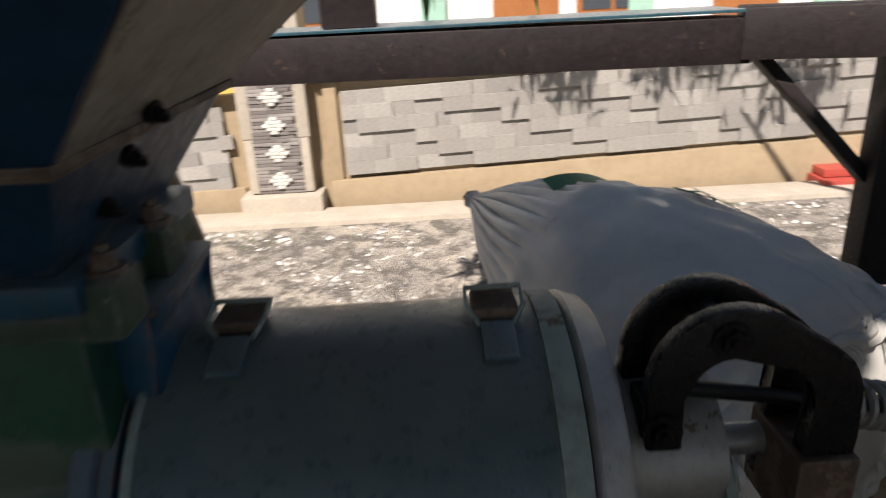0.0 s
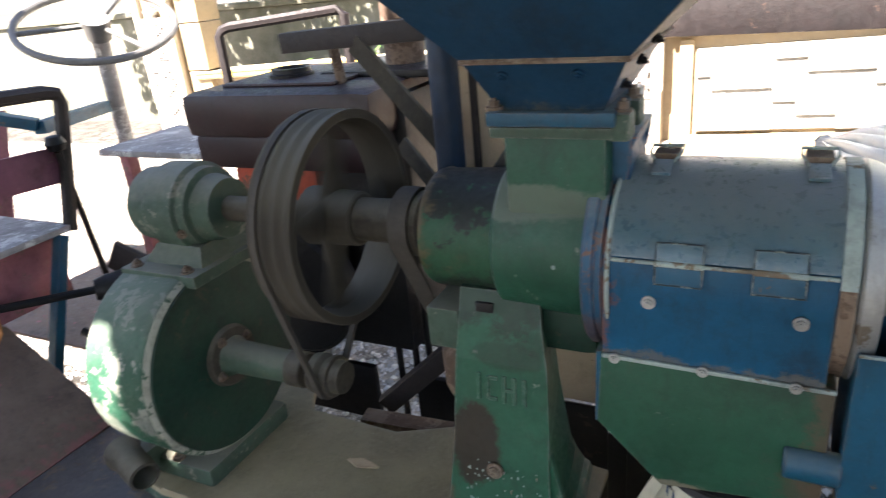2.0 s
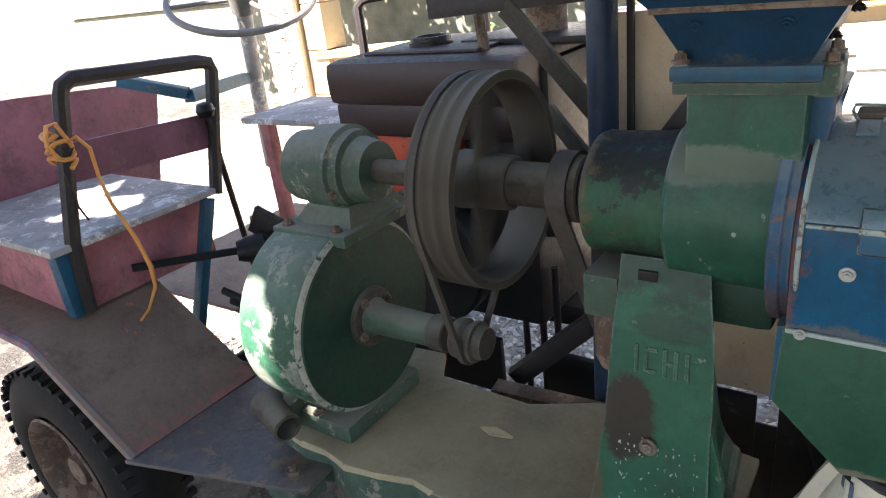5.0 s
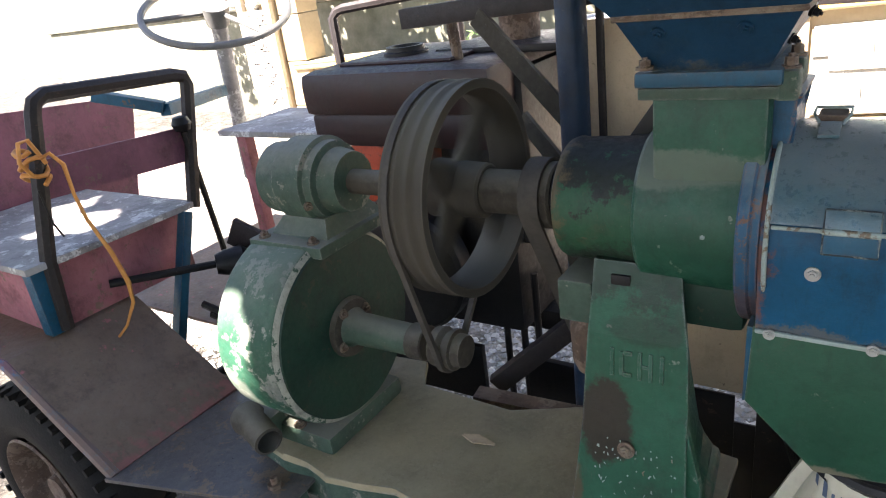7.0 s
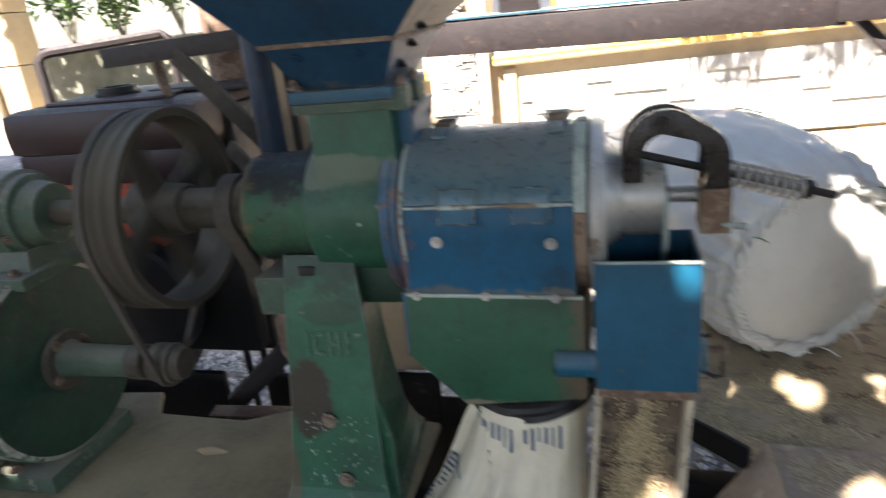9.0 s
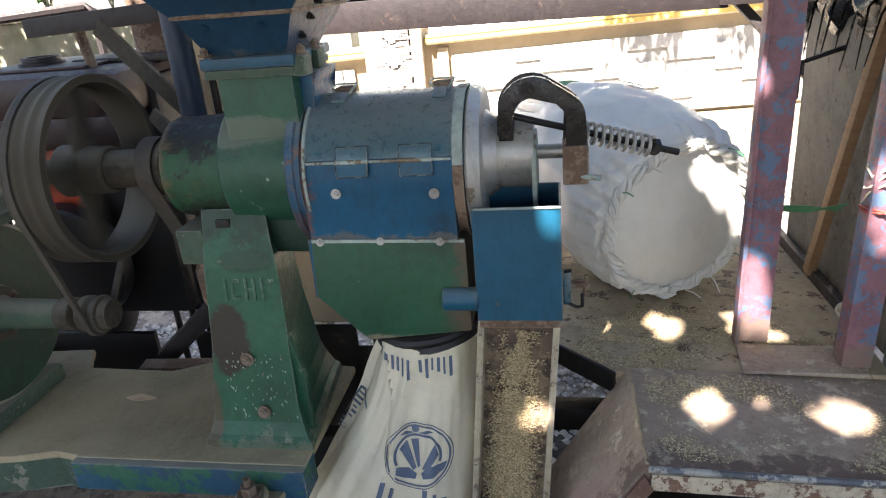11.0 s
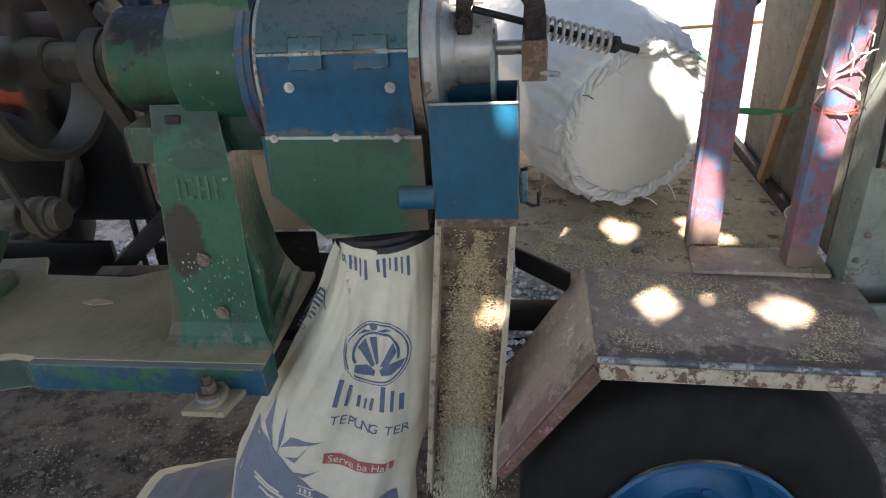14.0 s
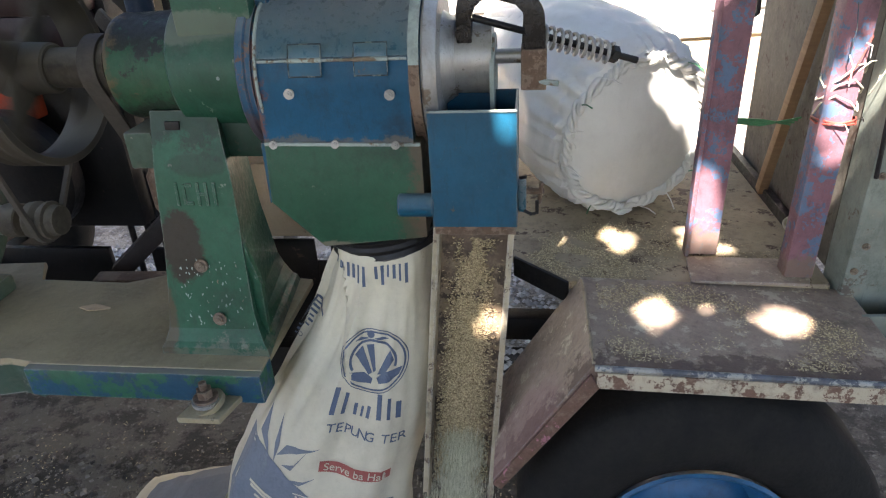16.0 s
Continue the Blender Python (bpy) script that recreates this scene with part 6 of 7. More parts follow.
# ---------------------------------------------------------------- planting and small things
def build_planting():
    mw = thing("retaining_wall", (-4, 5.6, -0.1), "mossy old concrete retaining wall with stains", "wall", kind="structure")
    part("wall_body", box(-12, -1.6, 5.6, 5.9, -0.3, 1.22, 0.02), M_MOSSWALL, mw)
    part("wall_cap", box(-12, -1.6, 5.55, 5.95, 1.222, 1.29, 0.02), M_MOSSWALL, mw)
    rng = random.Random(9)
    for n, (x, y, z, h) in enumerate([(-6.3, 5.75, 1.29, 0.9), (-5.6, 5.8, 1.29, 1.1), (-4.9, 5.75, 1.29, 0.8), (-4.2, 5.8, 1.29, 1.1), (-3.4, 5.75, 1.29, 0.9), (-2.6, 5.8, 1.29, 1.0), (-4.4, 5.3, -0.15, 0.75), (-3.6, 5.2, -0.15, 0.9), (-5.0, 5.2, -0.15, 0.5)]):
        t = thing("shrub", (x, y, z), "bright green leafy shrub by the mossy wall", "shrub", "shrubs")
        st, lv = bmesh.new(), bmesh.new()
        for k in range(9):
            a, out = rng.uniform(0, 6.28), rng.uniform(0.1, 0.5) * h
            tip = Vector((x + out * math.cos(a), y + 0.5 * out * math.sin(a), z + h * rng.uniform(0.5, 1.0)))
            mid = Vector((x, y, z)).lerp(tip, 0.5) + Vector((0, 0, 0.1 * h))
            tube([(x, y, z), mid, tip], [0.012, 0.008, 0.004], 6, st)
            for _ in range(26):
                q = mid.lerp(tip, rng.uniform(-0.6, 1.1)) + Vector((rng.gauss(0, 0.07), rng.gauss(0, 0.07), rng.gauss(0, 0.07)))
                leaf(lv, Matrix.Translation(q) @ Euler((rng.uniform(-1, 1), rng.uniform(-1, 1), rng.uniform(0, 6.28))).to_matrix().to_4x4(), rng.uniform(0.08, 0.2), rng.uniform(0.012, 0.035))
        part("stem", st, M_MOSSWALL, t)
        part("foliage", lv, M_FOLIAGE, t, smooth=False)
    g = bmesh.new()
    for _ in range(420):
        cx, cy = rng.choice(((-1.05, 3.75), (2.2, 4.05), (2.5, 4.1), (1.9, 4.0), (-2.2, 3.9)))
        x, y = cx + rng.gauss(0, 0.16), min(cy + rng.gauss(0, 0.07), WY - 0.13)
        z = ground_z(x, y)
        a, l = rng.uniform(0, 6.28), rng.uniform(0.02, 0.07)
        d = Vector((math.cos(a), math.sin(a), 0))
        s = Vector((-math.sin(a), math.cos(a), 0)) * 0.004
        o = Vector((x, y, z))
        g.faces.new([g.verts.new(o - s), g.verts.new(o + s), g.verts.new(o + d * 0.02 + Vector((0, 0, l)))])
    solid("grass", g, M_FOLIAGE, "sparse grass tufts along the kerb", "grass", kind="stuff", smooth=False)
    red = thing("steps", (3.05, 4.2, -0.1), "red glazed entrance steps with white edges", "steps")
    for k in range(3):
        part("step", box(2.86 + 0.03 * k, 4.2, 4.05 + 0.08 * k, 4.4, -0.13 + 0.06 * k, -0.075 + 0.06 * k, 0.004), M_REDTILE, red)


build_planting()


def build_rope():
    t = thing("rope", (-1.73, -0.07, 0.95), "orange plastic rope knotted round the backrest pipe", "rope")
    c = Vector((-1.728, -0.045, 1.06))
    part("coil", tube([c + Vector((0.03 * math.cos(k * 0.6), 0.03 * math.sin(k * 0.6), 0.003 * k - 0.03 + 0.01 * math.sin(k))) for k in range(32)], 0.006, 7), M_ROPE, t)
    part("loop", tube([c + Vector(v) for v in ((0.03, -0.02, 0.0), (0.04, -0.045, 0.04), (0.035, -0.03, 0.085), (0.02, 0.0, 0.085), (0.03, 0.02, 0.02))], 0.0055, 7), M_ROPE, t)
    part("tail", tube([c + Vector(v) for v in ((0.03, 0.01, 0.035), (0.04, 0.03, 0.045), (0.05, 0.05, 0.01), (0.05, 0.05, -0.07), (0.06, 0.055, -0.14), (0.085, 0.075, -0.24), (0.10, 0.085, -0.33), (0.10, 0.08, -0.39), (0.085, 0.05, -0.45), (0.05, 0.01, -0.50))], [0.006, 0.007, 0.008, 0.007, 0.007, 0.009, 0.010, 0.007, 0.005, 0.004], 8, None, 0.7), M_ROPE, t)


build_rope()
twig = solid("cord", tube([(-1.71, -0.06, 1.02), (-1.71, -0.055, 0.93), (-1.70, -0.045, 0.89)], 0.003, 6), M_BLACK, "thin black cord hanging from the backrest", "cord", (-1.71, -0.06, 0.9))


def build_bed_clutter():
    solid("wooden_stick", bar((1.015, 0.56, 0.575), (1.03, 0.33, 1.35), 0.03, 0.022, (1, 0, 0), 0.003), M_WOOD, "thin bare wooden stick leaning on the panel", "stick", (1.015, 0.56, 0.575))
    tw = thing("twine", (0.985, 0.12, 0.9), "frayed pale and red plastic twine tied on the post", "twine")
    rng = random.Random(3)
    part("wrap", tube([(0.978 + 0.036 * math.cos(k * 0.7), 0.155 + 0.033 * math.sin(k * 0.7), 0.905 + 0.003 * k + 0.02 * math.sin(k * 1.3)) for k in range(30)], 0.0018, 6), M_CREAM, tw)
    part("red_wrap", tube([(0.978 + 0.038 * math.cos(k * 0.7), 0.155 + 0.034 * math.sin(k * 0.7), 0.892 + 0.004 * math.sin(k)) for k in range(20)], 0.0022, 6), M_REDTILE, tw)
    for k in range(9):
        o = Vector((0.985 + rng.uniform(-0.02, 0.03), 0.122, 0.92 + rng.uniform(-0.03, 0.1)))
        e = o + Vector((rng.uniform(-0.04, 0.03), rng.uniform(-0.02, 0.0), rng.uniform(-0.05, 0.12)))
        part("strand", tube([o, (o + e) / 2 + Vector((0, -0.01, 0.01)), e], 0.0010, 5), (M_WHITE, M_CREAM, M_CREAM, M_REDTILE, M_BELT, M_BLUE)[k % 6], tw)
    gt = thing("green_twine", (0.86, 0.28, 0.86), "green plastic twine stretched from the post", "twine")
    for k in range(4):
        part("strand", tube([(0.835, 0.26, 0.862 - 0.003 * k), (0.89, 0.27, 0.856 - 0.004 * k), (0.955 + 0.006 * k, 0.29, 0.838 + 0.005 * k)], 0.0022, 5), M_INKGREEN, gt)
    wr = thing("wire", (1.03, 0.12, 1.0), "black cables hanging beside the post", "cable")
    part("cable", tube([(1.045, 0.08, 1.6), (1.038, 0.075, 1.2), (1.03, 0.08, 0.98), (1.04, 0.085, 0.85), (1.045, 0.09, 0.80)], 0.004, 7), M_BLACK, wr)
    part("cable", tube([(1.09, 0.08, 1.6), (1.095, 0.075, 1.1), (1.085, 0.08, 0.93), (1.08, 0.09, 0.86)], 0.005, 7), M_BLACK, wr)
    part("bracket", box(1.045, 1.085, 0.085, 0.097, 0.86, 1.5, 0.004), M_GREY, wr)
    for z in (0.90, 0.96):
        part("bolt", bolt_bm((1.065, 0.084, z), (0, -1, 0), 0.009, 0.006), M_STEEL, wr)
    sp = thing("dark_sign", (1.2, 0.6, 1.1), "black sheet with worn white lettering behind the posts", "sign")
    part("sheet", box(1.03, 1.6, 0.875, 0.882, 1.20, 1.62, 0.002), M_BLACK, sp)
    for k in range(5):
        part("letter_bar", box(1.07 + 0.09 * k, 1.12 + 0.09 * k, 0.870, 0.874, 1.25, 1.29), M_WHITE, sp)
    tp = thing("tarpaulin", (1.06, 0.55, 1.15), "crumpled black tarpaulin stuffed above the side panel", "tarpaulin")
    cl = []
    for i in range(25):
        y = 0.26 + 0.64 * i / 24
        cl.append([Vector((1.075 + (0.060 + 0.025 * noise.noise((i * 0.4, k * 0.5, 1))) * math.cos(2 * math.pi * k / 26), y, 1.235 + 0.03 * math.sin(i * 0.7) + (0.075 + 0.035 * noise.noise((i * 0.35, k * 0.6, 5))) * math.sin(2 * math.pi * k / 26))) for k in range(26)])
    part("bundle", loft(cl), M_OILED, tp)
    for k in range(9):
        y = 0.30 + 0.06 * k
        part("loose_strip", tube([(1.03, y, 1.25), (1.005, y - 0.01, 1.20 + 0.01 * (k % 3)), (1.0, y + 0.02 * (k % 2), 1.12 - 0.012 * (k % 4))], [0.006, 0.005, 0.002], 6, None, 0.35), M_OILED if k % 3 else M_GREASE, tp)
    solid("hook", tube([(0.93, 0.60, 1.10), (0.905, 0.60, 1.07), (0.90, 0.60, 1.02), (0.925, 0.60, 0.99), (0.95, 0.60, 1.01), (0.95, 0.60, 1.09), (1.045, 0.6, 1.12)], 0.006, 7), M_BLACK, "bent black wire hook on the panel", "hook", (0.93, 0.6, 1.0))
    mug = thing("cut_bottle", (0.965, 0.36, 0.556), "cut-off pale plastic bottle with a rusty inside", "bottle")
    part("shell", lathe((1.005, 0.26, 0.60), (0.985, 0.255, 0.635), [(0, 0), (0, 0.020), (0.04, 0.022), (0.04, 0.019), (0.01, 0.016)], 0, 0, 20), M_CREAM, mug)


build_bed_clutter()


# ---------------------------------------------------------------- print on the sacks
def skin_of(ob):
    """The surface of a part as a search tree, in world coordinates."""
    o = BASE[ob.name]
    return BVHTree.FromPolygons([v.co + o for v in ob.data.vertices], [tuple(p.vertices) for p in ob.data.polygons])


FLOUR_SKIN = skin_of(flour_body)


def front_of(x, z):
    """The point on the front of the flour sack at x and z."""
    hit = FLOUR_SKIN.ray_cast(Vector((x, -2, z)), Vector((0, 1, 0)))[0]
    return hit.y if hit else 0.04


def ink(bmw, ox, oz, turn, mat, name="print", flat=None):
    """Lays flat ink drawn in x and y on the sack front, turned by degrees."""
    if flat is None:
        bmesh.ops.triangulate(bmw, faces=bmw.faces)
        for _ in range(3):
            bmesh.ops.subdivide_edges(bmw, edges=[e for e in bmw.edges if e.calc_length() > 0.010], cuts=1)
            bmesh.ops.triangulate(bmw, faces=bmw.faces)
    c, s = math.cos(radians(turn)), math.sin(radians(turn))
    for v in bmw.verts:
        x, z = ox + v.co.x * c - v.co.y * s, oz + v.co.x * s + v.co.y * c
        v.co = Vector((x, front_of(x, z) - 0.0018 - v.co.z * 0.5, z))
    bmesh.ops.triangulate(bmw, faces=bmw.faces)
    return part(name, bmw, mat, flour_sack, "printed ink", smooth=False)


def flat_poly(pts, bm=None):
    bm = bmesh.new() if bm is None else bm
    bm.faces.new([bm.verts.new((x, y, 0)) for x, y in pts])
    return bm


def ring_poly(r0, r1, n=48, bm=None, a0=0, a1=360):
    bm = bmesh.new() if bm is None else bm
    p = [[bm.verts.new((r * math.cos(radians(a0 + (a1 - a0) * k / n)), r * math.sin(radians(a0 + (a1 - a0) * k / n)), 0)) for k in range(n + 1)] for r in (r0, r1)]
    for k in range(n):
        bm.faces.new((p[0][k], p[0][k + 1], p[1][k + 1], p[1][k]))
    return bm


def words(text, size, wide=1.0):
    bm = text_bm(text, size, 0.0004)
    bmesh.ops.transform(bm, verts=bm.verts, matrix=Matrix.Diagonal((wide, 1, 1, 1)))
    return bm


def trade_name(pattern, size, ox, oz, turn, wide=1.0):
    """A trade name as plain upright strokes: T and B tall and broad, l tall, x low and broad, i low."""
    steps = [size * wide * (0.5 if ch in "TBx" else 0.26) for ch in pattern]
    x = -sum(steps) / 2
    for ch, st in zip(pattern, steps):
        if ch != " ":
            h, w = size * (0.72 if ch in "TBl" else 0.5), size * wide
            bm = flat_poly([(x, 0), (x + 0.13 * w, 0), (x + 0.13 * w, h), (x, h)])
            if ch in "TBx":
                flat_poly([(x + 0.28 * w, 0), (x + 0.37 * w, 0), (x + 0.37 * w, 0.85 * h), (x + 0.28 * w, 0.85 * h)], bm)
            bmesh.ops.translate(bm, verts=bm.verts, vec=(0, -size * 0.3, 0))
            ink(bm, ox, oz, turn, M_INK, "printed_stroke")
        x += st


def build_print():
    T = 0
    trade_name("Txli Bixx", 0.055, 0.100, 0.634, 180, 0.85)
    trade_name("Bixx", 0.050, -0.052, 0.49, 238)
    ink(ring_poly(0.004, 0.0055, 14), -0.088, 0.435, T, M_INK, "printed_mark")
    e0 = (0.106, 0.452)
    ink(ring_poly(0.062, 0.0655), *e0, T, M_INK, "emblem_rope")
    ink(ring_poly(0.0685, 0.0705), *e0, T, M_INK, "emblem_rope")
    ink(ring_poly(0.043, 0.048, 36, None, -20, 200), *e0, T, M_INK, "emblem_ring")
    ink(flat_poly([(-0.036, 0.018), (-0.020, 0.034), (-0.004, -0.025), (-0.012, -0.03)]), *e0, T, M_INK, "emblem_stripe")
    ink(flat_poly([(-0.012, 0.036), (0.004, 0.038), (0.004, -0.02), (-0.001, -0.025)]), *e0, T, M_INK, "emblem_stripe")
    ink(flat_poly([(0.02, -0.03), (0.042, 0.0), (0.036, 0.022), (0.028, 0.01), (0.006, -0.03)]), *e0, T, M_INK, "emblem_stripe")
    for k in (-1, 1):
        ink(flat_poly([(k * 0.004, -0.038), (k * 0.02, -0.024), (k * 0.058, -0.018), (k * 0.05, -0.034), (k * 0.03, -0.046), (k * 0.008, -0.05)]), *e0, T, M_INK, "emblem_leaf")
        ink(flat_poly([(k * 0.004, 0.050), (k * 0.022, 0.053), (k * 0.034, 0.046), (k * 0.018, 0.046)]), *e0, T, M_INK, "emblem_leaf")
    ink(ring_poly(0.0, 0.008, 12), e0[0] - 0.002, e0[1] + 0.058, T, M_INK, "emblem_crest")
    trade_name("T", 0.082, 0.036, 0.362, -18)
    trade_name("xi", 0.056, 0.080, 0.345, -14)
    trade_name("Bi", 0.078, 0.138, 0.345, -6)
    for k, ch in enumerate("TEPUNG TER"):
        ink(words(ch, 0.030), 0.010 + 0.0160 * k, 0.310 - 0.0058 * k + 0.00015 * k * k, -17 + 0.6 * k, M_INK, "lettering")
    ink(flat_poly([(-0.078, 0.016), (0.074, 0.013), (0.074, -0.012), (-0.078, -0.012)]), 0.052, 0.197, -13, M_INKRED, "red_band")
    b = words("Serve ba Hal", 0.026)
    for v in b.verts:
        v.co.z += 0.004
    ink(b, 0.050, 0.199, -13, M_CREAM, "lettering")
    # big leaves and the grey field
    for p in ([(-0.01, 0.0), (-0.03, 0.06), (0.005, 0.125), (-0.012, 0.055)], [(0.0, 0.0), (0.01, 0.05), (0.035, 0.115), (0.02, 0.045)], [(0.01, 0.02), (0.04, 0.052), (0.12, 0.058), (0.05, 0.036)], [(0.02, 0.0), (0.055, 0.012), (0.095, 0.055), (0.045, -0.004)], [(0.03, -0.03), (0.07, -0.03), (0.10, -0.02), (0.06, -0.042)]):
        ink(flat_poly(p), -0.135, 0.205, 0, M_INKGREY, "leaf_print")
    g = bmesh.new()
    n = 40
    for i in range(n):
        for j in range(n):
            x0, x1 = -0.28 + 0.40 * i / n, -0.28 + 0.40 * (i + 1) / n
            z0 = -0.18
            def top(x):
                return 0.26 - 0.9 * (x + 0.19) if -0.19 <= x < -0.02 else (0.107 - 0.14 * (x + 0.02) if x >= -0.02 else 0.26 - 1.9 * (-0.19 - x))
            q = [(x0, z0 + (top(x0) - z0) * j / n), (x1, z0 + (top(x1) - z0) * j / n), (x1, z0 + (top(x1) - z0) * (j + 1) / n), (x0, z0 + (top(x0) - z0) * (j + 1) / n)]
            g.faces.new([g.verts.new((x, y, 0)) for x, y in q])
    ink(g, 0, 0, 0, M_INKGREY, "grey_print_field", True)
    for k, (x, z, w) in enumerate(((-0.17, 0.10, 0.07), (-0.16, 0.085, 0.09), (-0.165, 0.07, 0.06))):
        ink(raised(flat_poly([(-w / 2, 0.004), (w / 2, 0.004), (w / 2, -0.003), (-w / 2, -0.003)])), x, z + 0.03, -28, M_CREAM, "small_print")
    for p in ([(-0.020, 0.012), (0.020, 0.012), (0.020, 0.009), (-0.020, 0.009)], [(-0.020, -0.009), (0.020, -0.009), (0.020, -0.012), (-0.020, -0.012)], [(-0.014, 0.006), (-0.009, 0.006), (-0.009, -0.006), (-0.014, -0.006)], [(-0.003, 0.006), (0.003, 0.006), (0.003, -0.006), (-0.003, -0.006)], [(0.009, 0.006), (0.014, 0.006), (0.014, -0.006), (0.009, -0.006)]):
        ink(raised(flat_poly(p)), -0.073, 0.130, -10, M_CREAM, "certification_mark")
    for z, n in ((0.103, 7), (0.088, 9)):
        for k in range(n):
            ink(raised(flat_poly([(-0.003, 0.004), (0.003, 0.004), (0.003, -0.004), (-0.003, -0.004)])), -0.10 + 0.011 * k, z - 0.002 * k, -10, M_CREAM, "small_print")


def raised(bm, h=0.004):
    for v in bm.verts:
        v.co.z += h
    return bm


build_print()
on_sack("printing", words("USA", 0.10), 0.36, radians(62), M_INKGREEN, rice_sack, 0.246, radians(100))
gp = bmesh.new()
for k in range(10):
    gp.faces.new([gp.verts.new(p) for p in ((-0.09 + 0.018 * k, -0.03, 0), (-0.072 + 0.018 * k, -0.03, 0), (-0.072 + 0.018 * k, 0.03, 0), (-0.09 + 0.018 * k, 0.03, 0))])
on_sack("printed_bar", gp, 0.60, radians(80), M_INKGREEN, rice_sack, 0.19, radians(80))

# slumped bottom of a second sack
s2 = thing("empty_sack", (-0.45, -0.05, GZ), "folded cream sack with grey print on the ground", "sack")
rg = []
for i in range(13):
    f = i / 12
    c = Vector((-0.26 - 0.42 * f, 0.0, GZ + 0.11 - 0.05 * f))
    h = 0.13 * (1 - f) ** 0.6 + 0.03
    rg.append([c + Vector((0.0, 0.22 * math.cos(2 * math.pi * k / 28), max(h * math.sin(2 * math.pi * k / 28), -0.105 + 0.05 * f) + 0.01 * noise.noise((i * 0.6, k * 0.4, 1)))) for k in range(28)])
part("sack_body", loft(rg), M_CREAM, s2)
pr = bmesh.new()
for i in range(2, 10):
    for k in range(4, 22):
        if (k in (9, 10, 15)) and i % 3:
            continue
        c0, c1 = sum(rg[i], Vector()) / 28, sum(rg[i + 1], Vector()) / 28
        k2 = (k + 1) % 28
        pr.faces.new([pr.verts.new(c + (v - c) * 1.02 + Vector((0, 0, 0.002))) for c, v in ((c0, rg[i][k]), (c1, rg[i + 1][k]), (c1, rg[i + 1][k2]), (c0, rg[i][k2]))])
part("print", pr, M_INKGREY, s2, "grey-blue printed field")


# ---------------------------------------------------------------- rice
def grain_bm(places, size=1.0):
    bm = bmesh.new()
    for p, a in places:
        m = Matrix.Translation(p) @ Euler(a).to_matrix().to_4x4()
        l, w = 0.0034 * size, 0.0012 * size
        vs = [bm.verts.new(m @ Vector(v)) for v in ((-l, 0, 0), (0, -w, 0), (0, 0, w), (0, w, 0), (l, 0, 0), (0, 0, -w))]
        for q in ((0, 1, 2), (0, 2, 3), (4, 2, 1), (4, 3, 2), (0, 5, 1), (0, 3, 5), (4, 1, 5), (4, 5, 3)):
            bm.faces.new([vs[k] for k in q])
    return bm


def build_rice():
    rng = random.Random(11)
    pl = []
    for _ in range(30000):
        v = rng.random()
        u = rng.gauss(0.002 - 0.01 * v, 0.016 + 0.010 * v)
        if abs(u) > 0.06 or v < 0.05 or rng.random() > 0.12 + 1.5 * v + 0.7 * noise.noise((u * 40, v * 14, 3)):
            continue
        pl.append((CHUTE_M @ Vector((u, CHUTE_L * v, 0.001 + 0.006 * rng.random())), (rng.uniform(-0.5, 0.5), rng.uniform(-0.5, 0.5), rng.uniform(0, 3.14))))
    bm = grain_bm(pl, 1.15)
    solid("stuck_husks", bm, M_GRAIN, "pale rice grains lying along the chute", "rice", (0.29, 0.0, 0.4), "", "stuff", False)
    streams = []
    for k in range(3):
        pl = []
        for _ in range(3000):
            v = rng.uniform(0.80, 1.34)
            sp = 0.035 if v < 1 else 0.045
            pl.append((CHUTE_M @ Vector((rng.gauss(0.0, sp * 0.6), CHUTE_L * v, 0.006 + 0.012 * rng.random())), (rng.uniform(-0.4, 0.4), rng.uniform(-0.4, 0.4), 1.57 + rng.gauss(0, 0.4))))
        streams.append(solid("falling_rice", grain_bm(pl, 1.4), M_STREAM, "milled rice streaming down the chute", "rice", (0.28, -0.02, 0.2 + 0.001 * k), "rice stream", "stuff", False))
    pl = []
    for _ in range(36000):
        r = rng.random()
        if r < 0.35:
            x, y, z = rng.gauss(0.56, 0.07), rng.gauss(0.24, 0.05), 0.5575
            if x - 0.39 < -(y - 0.235) or y < 0.13 or rng.random() > 0.35 + 2.2 * noise.noise((x * 16, y * 16, 8)):
                continue
        elif r < 0.7:
            x, y = rng.uniform(0.56, 1.02), rng.uniform(-0.16, 0.11)
            z = 0.5665 - 0.04 * (x - 0.532)
            if rng.random() > 0.05 + 1.5 * noise.noise((x * 9, y * 9, 0)) + 0.6 * noise.noise((x * 30, y * 30, 2)):
                continue
        else:
            x, y, z = rng.uniform(0.55, 1.0), rng.uniform(0.13, 0.42), 0.5575
            if rng.random() > 0.1 + 1.4 * noise.noise((x * 10, y * 10, 4)):
                continue
        pl.append(((x, y, z), (rng.uniform(-0.2, 0.2), rng.uniform(-0.2, 0.2), rng.uniform(0, 3.14))))
    solid("spilt_rice", grain_bm(pl, 0.8), M_GRAIN, "spilt rice and husks on the bed and mudguard", "rice", (0.7, 0.1, 0.56), "", "stuff", False)
    return streams


rice_streams = build_rice()


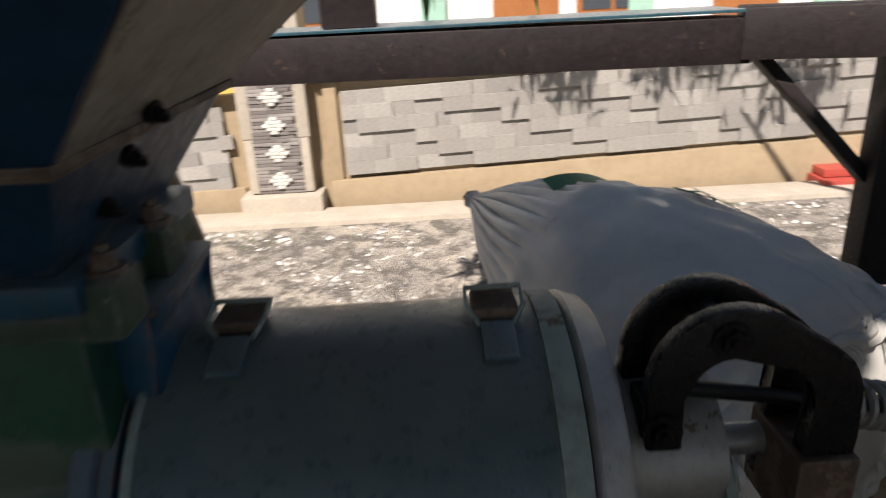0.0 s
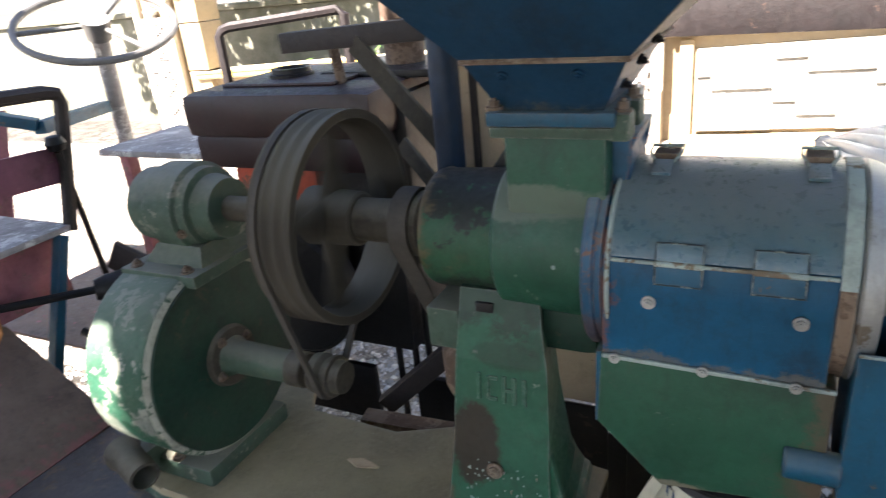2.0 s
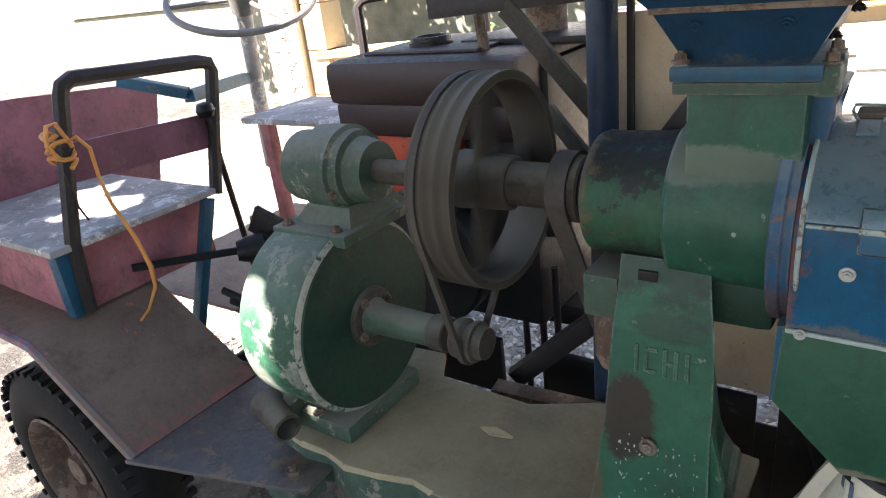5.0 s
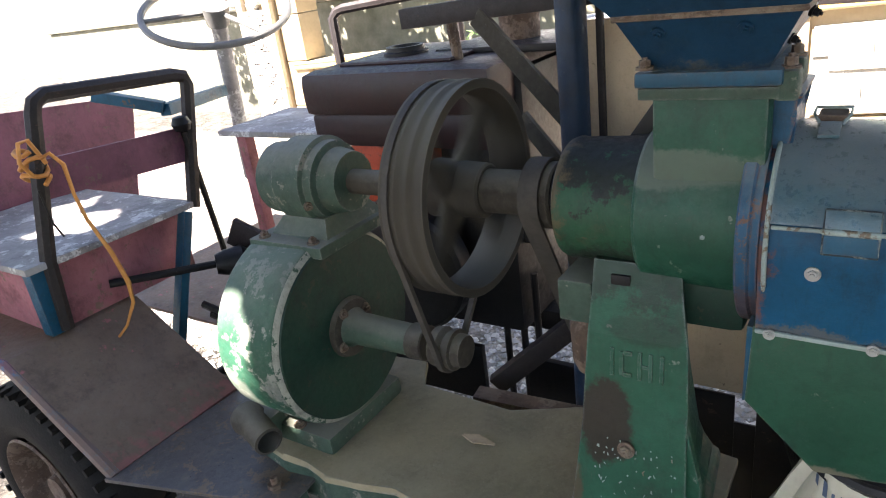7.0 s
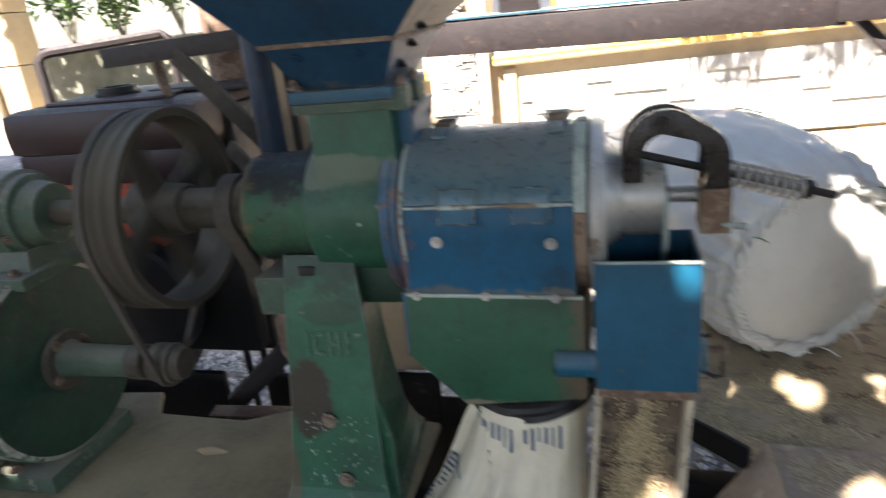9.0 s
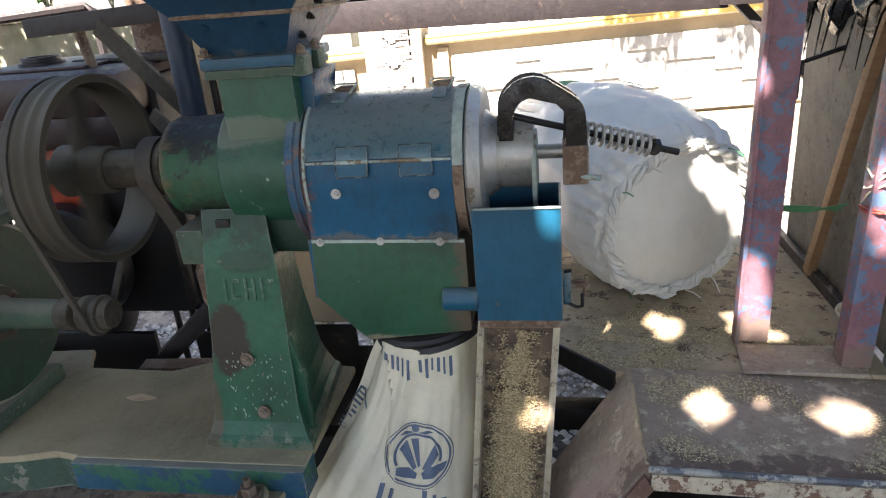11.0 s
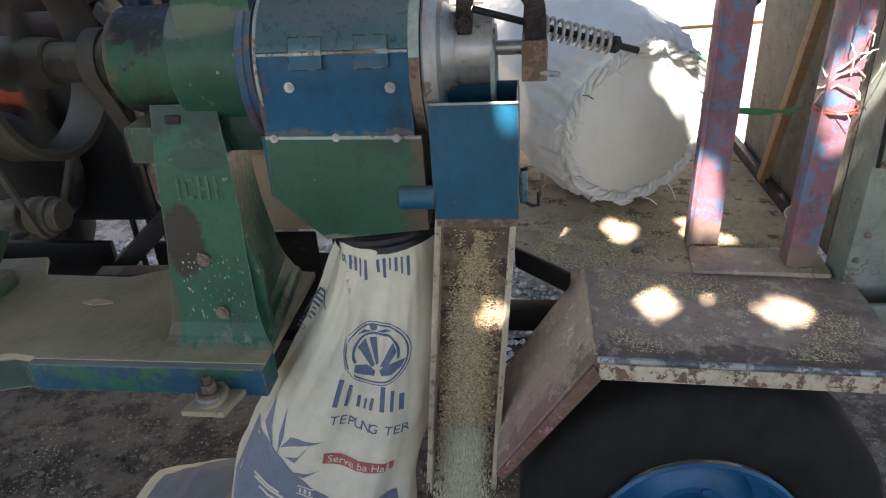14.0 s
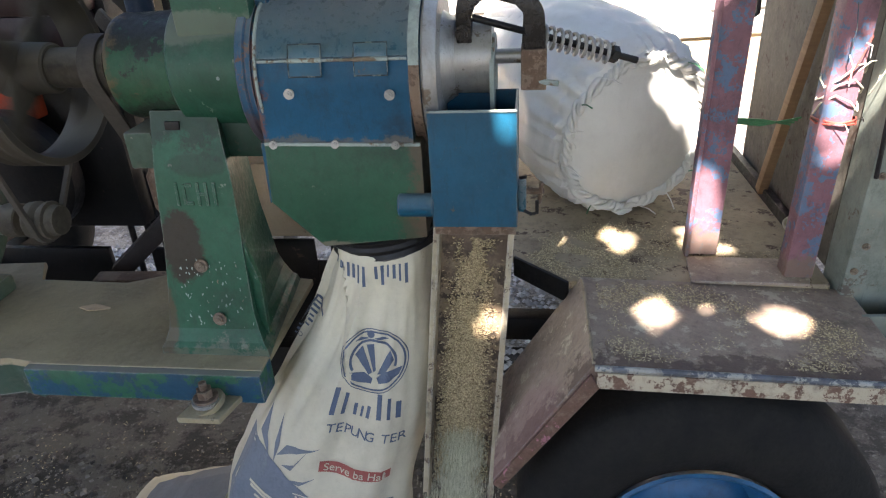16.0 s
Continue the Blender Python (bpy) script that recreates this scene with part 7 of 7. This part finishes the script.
def build_litter():
    """Pebbles and husk litter on the earth below the mill."""
    rng = random.Random(17)
    bm = bmesh.new()
    pale = bmesh.new()
    for k in range(15000):
        if k < 5000:
            x, y = rng.uniform(-1.5, 0.2), rng.uniform(-0.75, 0.35)
        else:
            x, y = rng.uniform(-4.2, 0.9), rng.uniform(0.75, 1.75)
        r = 0.003 + 0.011 * rng.random() ** 3 if k < 5000 else 0.008 + 0.012 * rng.random() ** 2
        gb = bm if k < 5000 else pale
        c = Vector((x, y, ground_z(x, y) + (0.018 if y > 1.0 else 0) + 0.3 * r))
        vs = [gb.verts.new(c + Vector(v) * r * rng.uniform(0.7, 1.3)) for v in ((1, 0, 0), (0, 1, 0), (-1, 0, 0), (0, -1, 0), (0, 0, 0.7), (0, 0, -0.6))]
        for k in range(4):
            gb.faces.new((vs[k], vs[(k + 1) % 4], vs[4]))
            gb.faces.new((vs[(k + 1) % 4], vs[k], vs[5]))
    solid("pale_gravel", pale, M_STREETSTONE, "pale grey gravel strewn below the truck bed", "gravel", kind="stuff", smooth=False)
    st = bmesh.new()
    for _ in range(5200):
        x, y = rng.uniform(-1.6, 3.2), rng.uniform(1.7, 3.95)
        if rng.random() > 0.45 + 1.2 * noise.noise((x * 2.2, y * 3.0, 1)):
            continue
        r = 0.005 + 0.020 * rng.random() ** 3
        c = Vector((x, y, ground_z(x, y) + 0.018 + 0.1 * r))
        vs = [st.verts.new(c + Vector(v) * r * rng.uniform(0.7, 1.3)) for v in ((1.3, 0, 0), (0, 1, 0), (-1.3, 0, 0), (0, -1, 0), (0, 0, 0.6), (0, 0, -0.5))]
        for k in range(4):
            st.faces.new((vs[k], vs[(k + 1) % 4], vs[4]))
            st.faces.new((vs[(k + 1) % 4], vs[k], vs[5]))
    solid("street_stones", st, M_STREETSTONE, "pale loose stones strewn over the dry street", "stones", kind="stuff", smooth=False)
    solid("gravel", bm, M_STONE2, "loose gravel and grit below the mill", "gravel", kind="stuff", smooth=False)
    pl = []
    for _ in range(6000):
        x, y = rng.uniform(-1.2, 0.4), rng.uniform(-0.6, 0.5)
        if rng.random() > 0.25 + 0.9 * noise.noise((x * 4, y * 4, 7)):
            continue
        pl.append(((x, y, ground_z(x, y) + 0.012), (rng.uniform(-0.3, 0.3), rng.uniform(-0.3, 0.3), rng.uniform(0, 3.14))))
    solid("husk_litter", grain_bm(pl, 1.3), M_GRAIN, "pale husks trodden into the earth", "husks", kind="stuff", smooth=False)


build_litter()


# ---------------------------------------------------------------- tiles and stones of the wall
def piece(name, me, parent, at, scale=(1, 1, 1), turn=0.0):
    ob = new(name, me)
    ob.parent = parent
    ob.location = Vector(at) - BASE[parent.name]
    ob.scale = scale
    ob.rotation_euler = (0, turn, 0)
    return ob


def piece_mesh(name, w, d, h, bevel, mat):
    bm = box(-w / 2, w / 2, -d, 0, 0, h, bevel)
    me = bpy.data.meshes.new(name)
    bm.to_mesh(me)
    bm.free()
    me.materials.append(mat)
    return me


def lay_stones():
    rng = random.Random(21)
    tiles = [piece_mesh("tile", w, 0.034, 0.0968, 0.0012, M_TILE) for w in (0.1992, 0.0992, 0.1492)]
    for row in range(6):
        for x0, x1 in ((-0.43, 3.55), (-1.95, -1.22)):
            x = x0
            while x < x1 - 0.04:
                k = 0 if rng.random() < 0.6 else rng.choice((1, 2))
                if x == x0 and row % 2:
                    k = 1
                w = (0.2, 0.1, 0.15)[k]
                if x + w > x1:
                    k, w = 1, 0.1
                # stepped panels stand proud of their neighbours
                stepv = math.floor((x + 0.28 * row) / 0.46) % 2
                z = (0.165 if x0 > -1 else 0.13) + row * 0.0975 + SLOPE * (x + w / 2)
                piece("tile", tiles[k], wall, (x + w / 2, WY + 0.030 - 0.020 * stepv - rng.uniform(0, 0.0025), z), (1, 1, 1), -math.atan(SLOPE))
                x += w
    strips = [piece_mesh("stone", w, 0.05, h, 0.004, M_STONE) for w, h in ((0.12, 0.024), (0.17, 0.018), (0.08, 0.03))]
    chip = piece_mesh("pale_stone", 0.05, 0.062, 0.021, 0.003, M_PALESTONE)
    for p, x0, x1 in PILLARS:
        a, b = x0 + 0.062, x1 - 0.062
        z = 0.075
        while z < 1.25:
            h = 0.024
            x = a
            while x < b - 0.03:
                k = rng.randrange(3)
                w = (0.12, 0.17, 0.08)[k]
                w2 = min(w, b - x)
                piece("stone", strips[k], p, (x + w2 / 2, WY - 0.072 - rng.uniform(0, 0.014), z), (w2 / w, 1, h / (0.024, 0.018, 0.03)[k] * 0.97))
                x += w2
            z += h
        cx = (x0 + x1) / 2
        for q in range(7):
            zc = 0.16 + 0.19 * q
            for dz, n in ((-2, 1), (-1, 2), (0, 3), (1, 2), (2, 1)):
                for j in range(n):
                    piece("pale_stone", chip, p, (cx + (j - (n - 1) / 2) * 0.052, WY - 0.078 - rng.uniform(0, 0.006), zc + dz * 0.0235))


lay_stones()


def motions():
    rate = 1500.0                # degrees a second
    step = 1 / 30
    walk(pulley, [(k * step, pose(*(pulley.location), -(rate * k * step) % 360, 0, 0)) for k in range(481)])
    # the rice shivers down the chute in short pulses
    down = Vector(CHUTE_M.col[1][:3])
    for n, ob in enumerate(rice_streams):
        home = ob.location.copy()
        walk(ob, [(k * step, Matrix.Translation(home + down * (0.018 * ((k + n) % 3) - 0.02))) for k in range(481)])


motions()
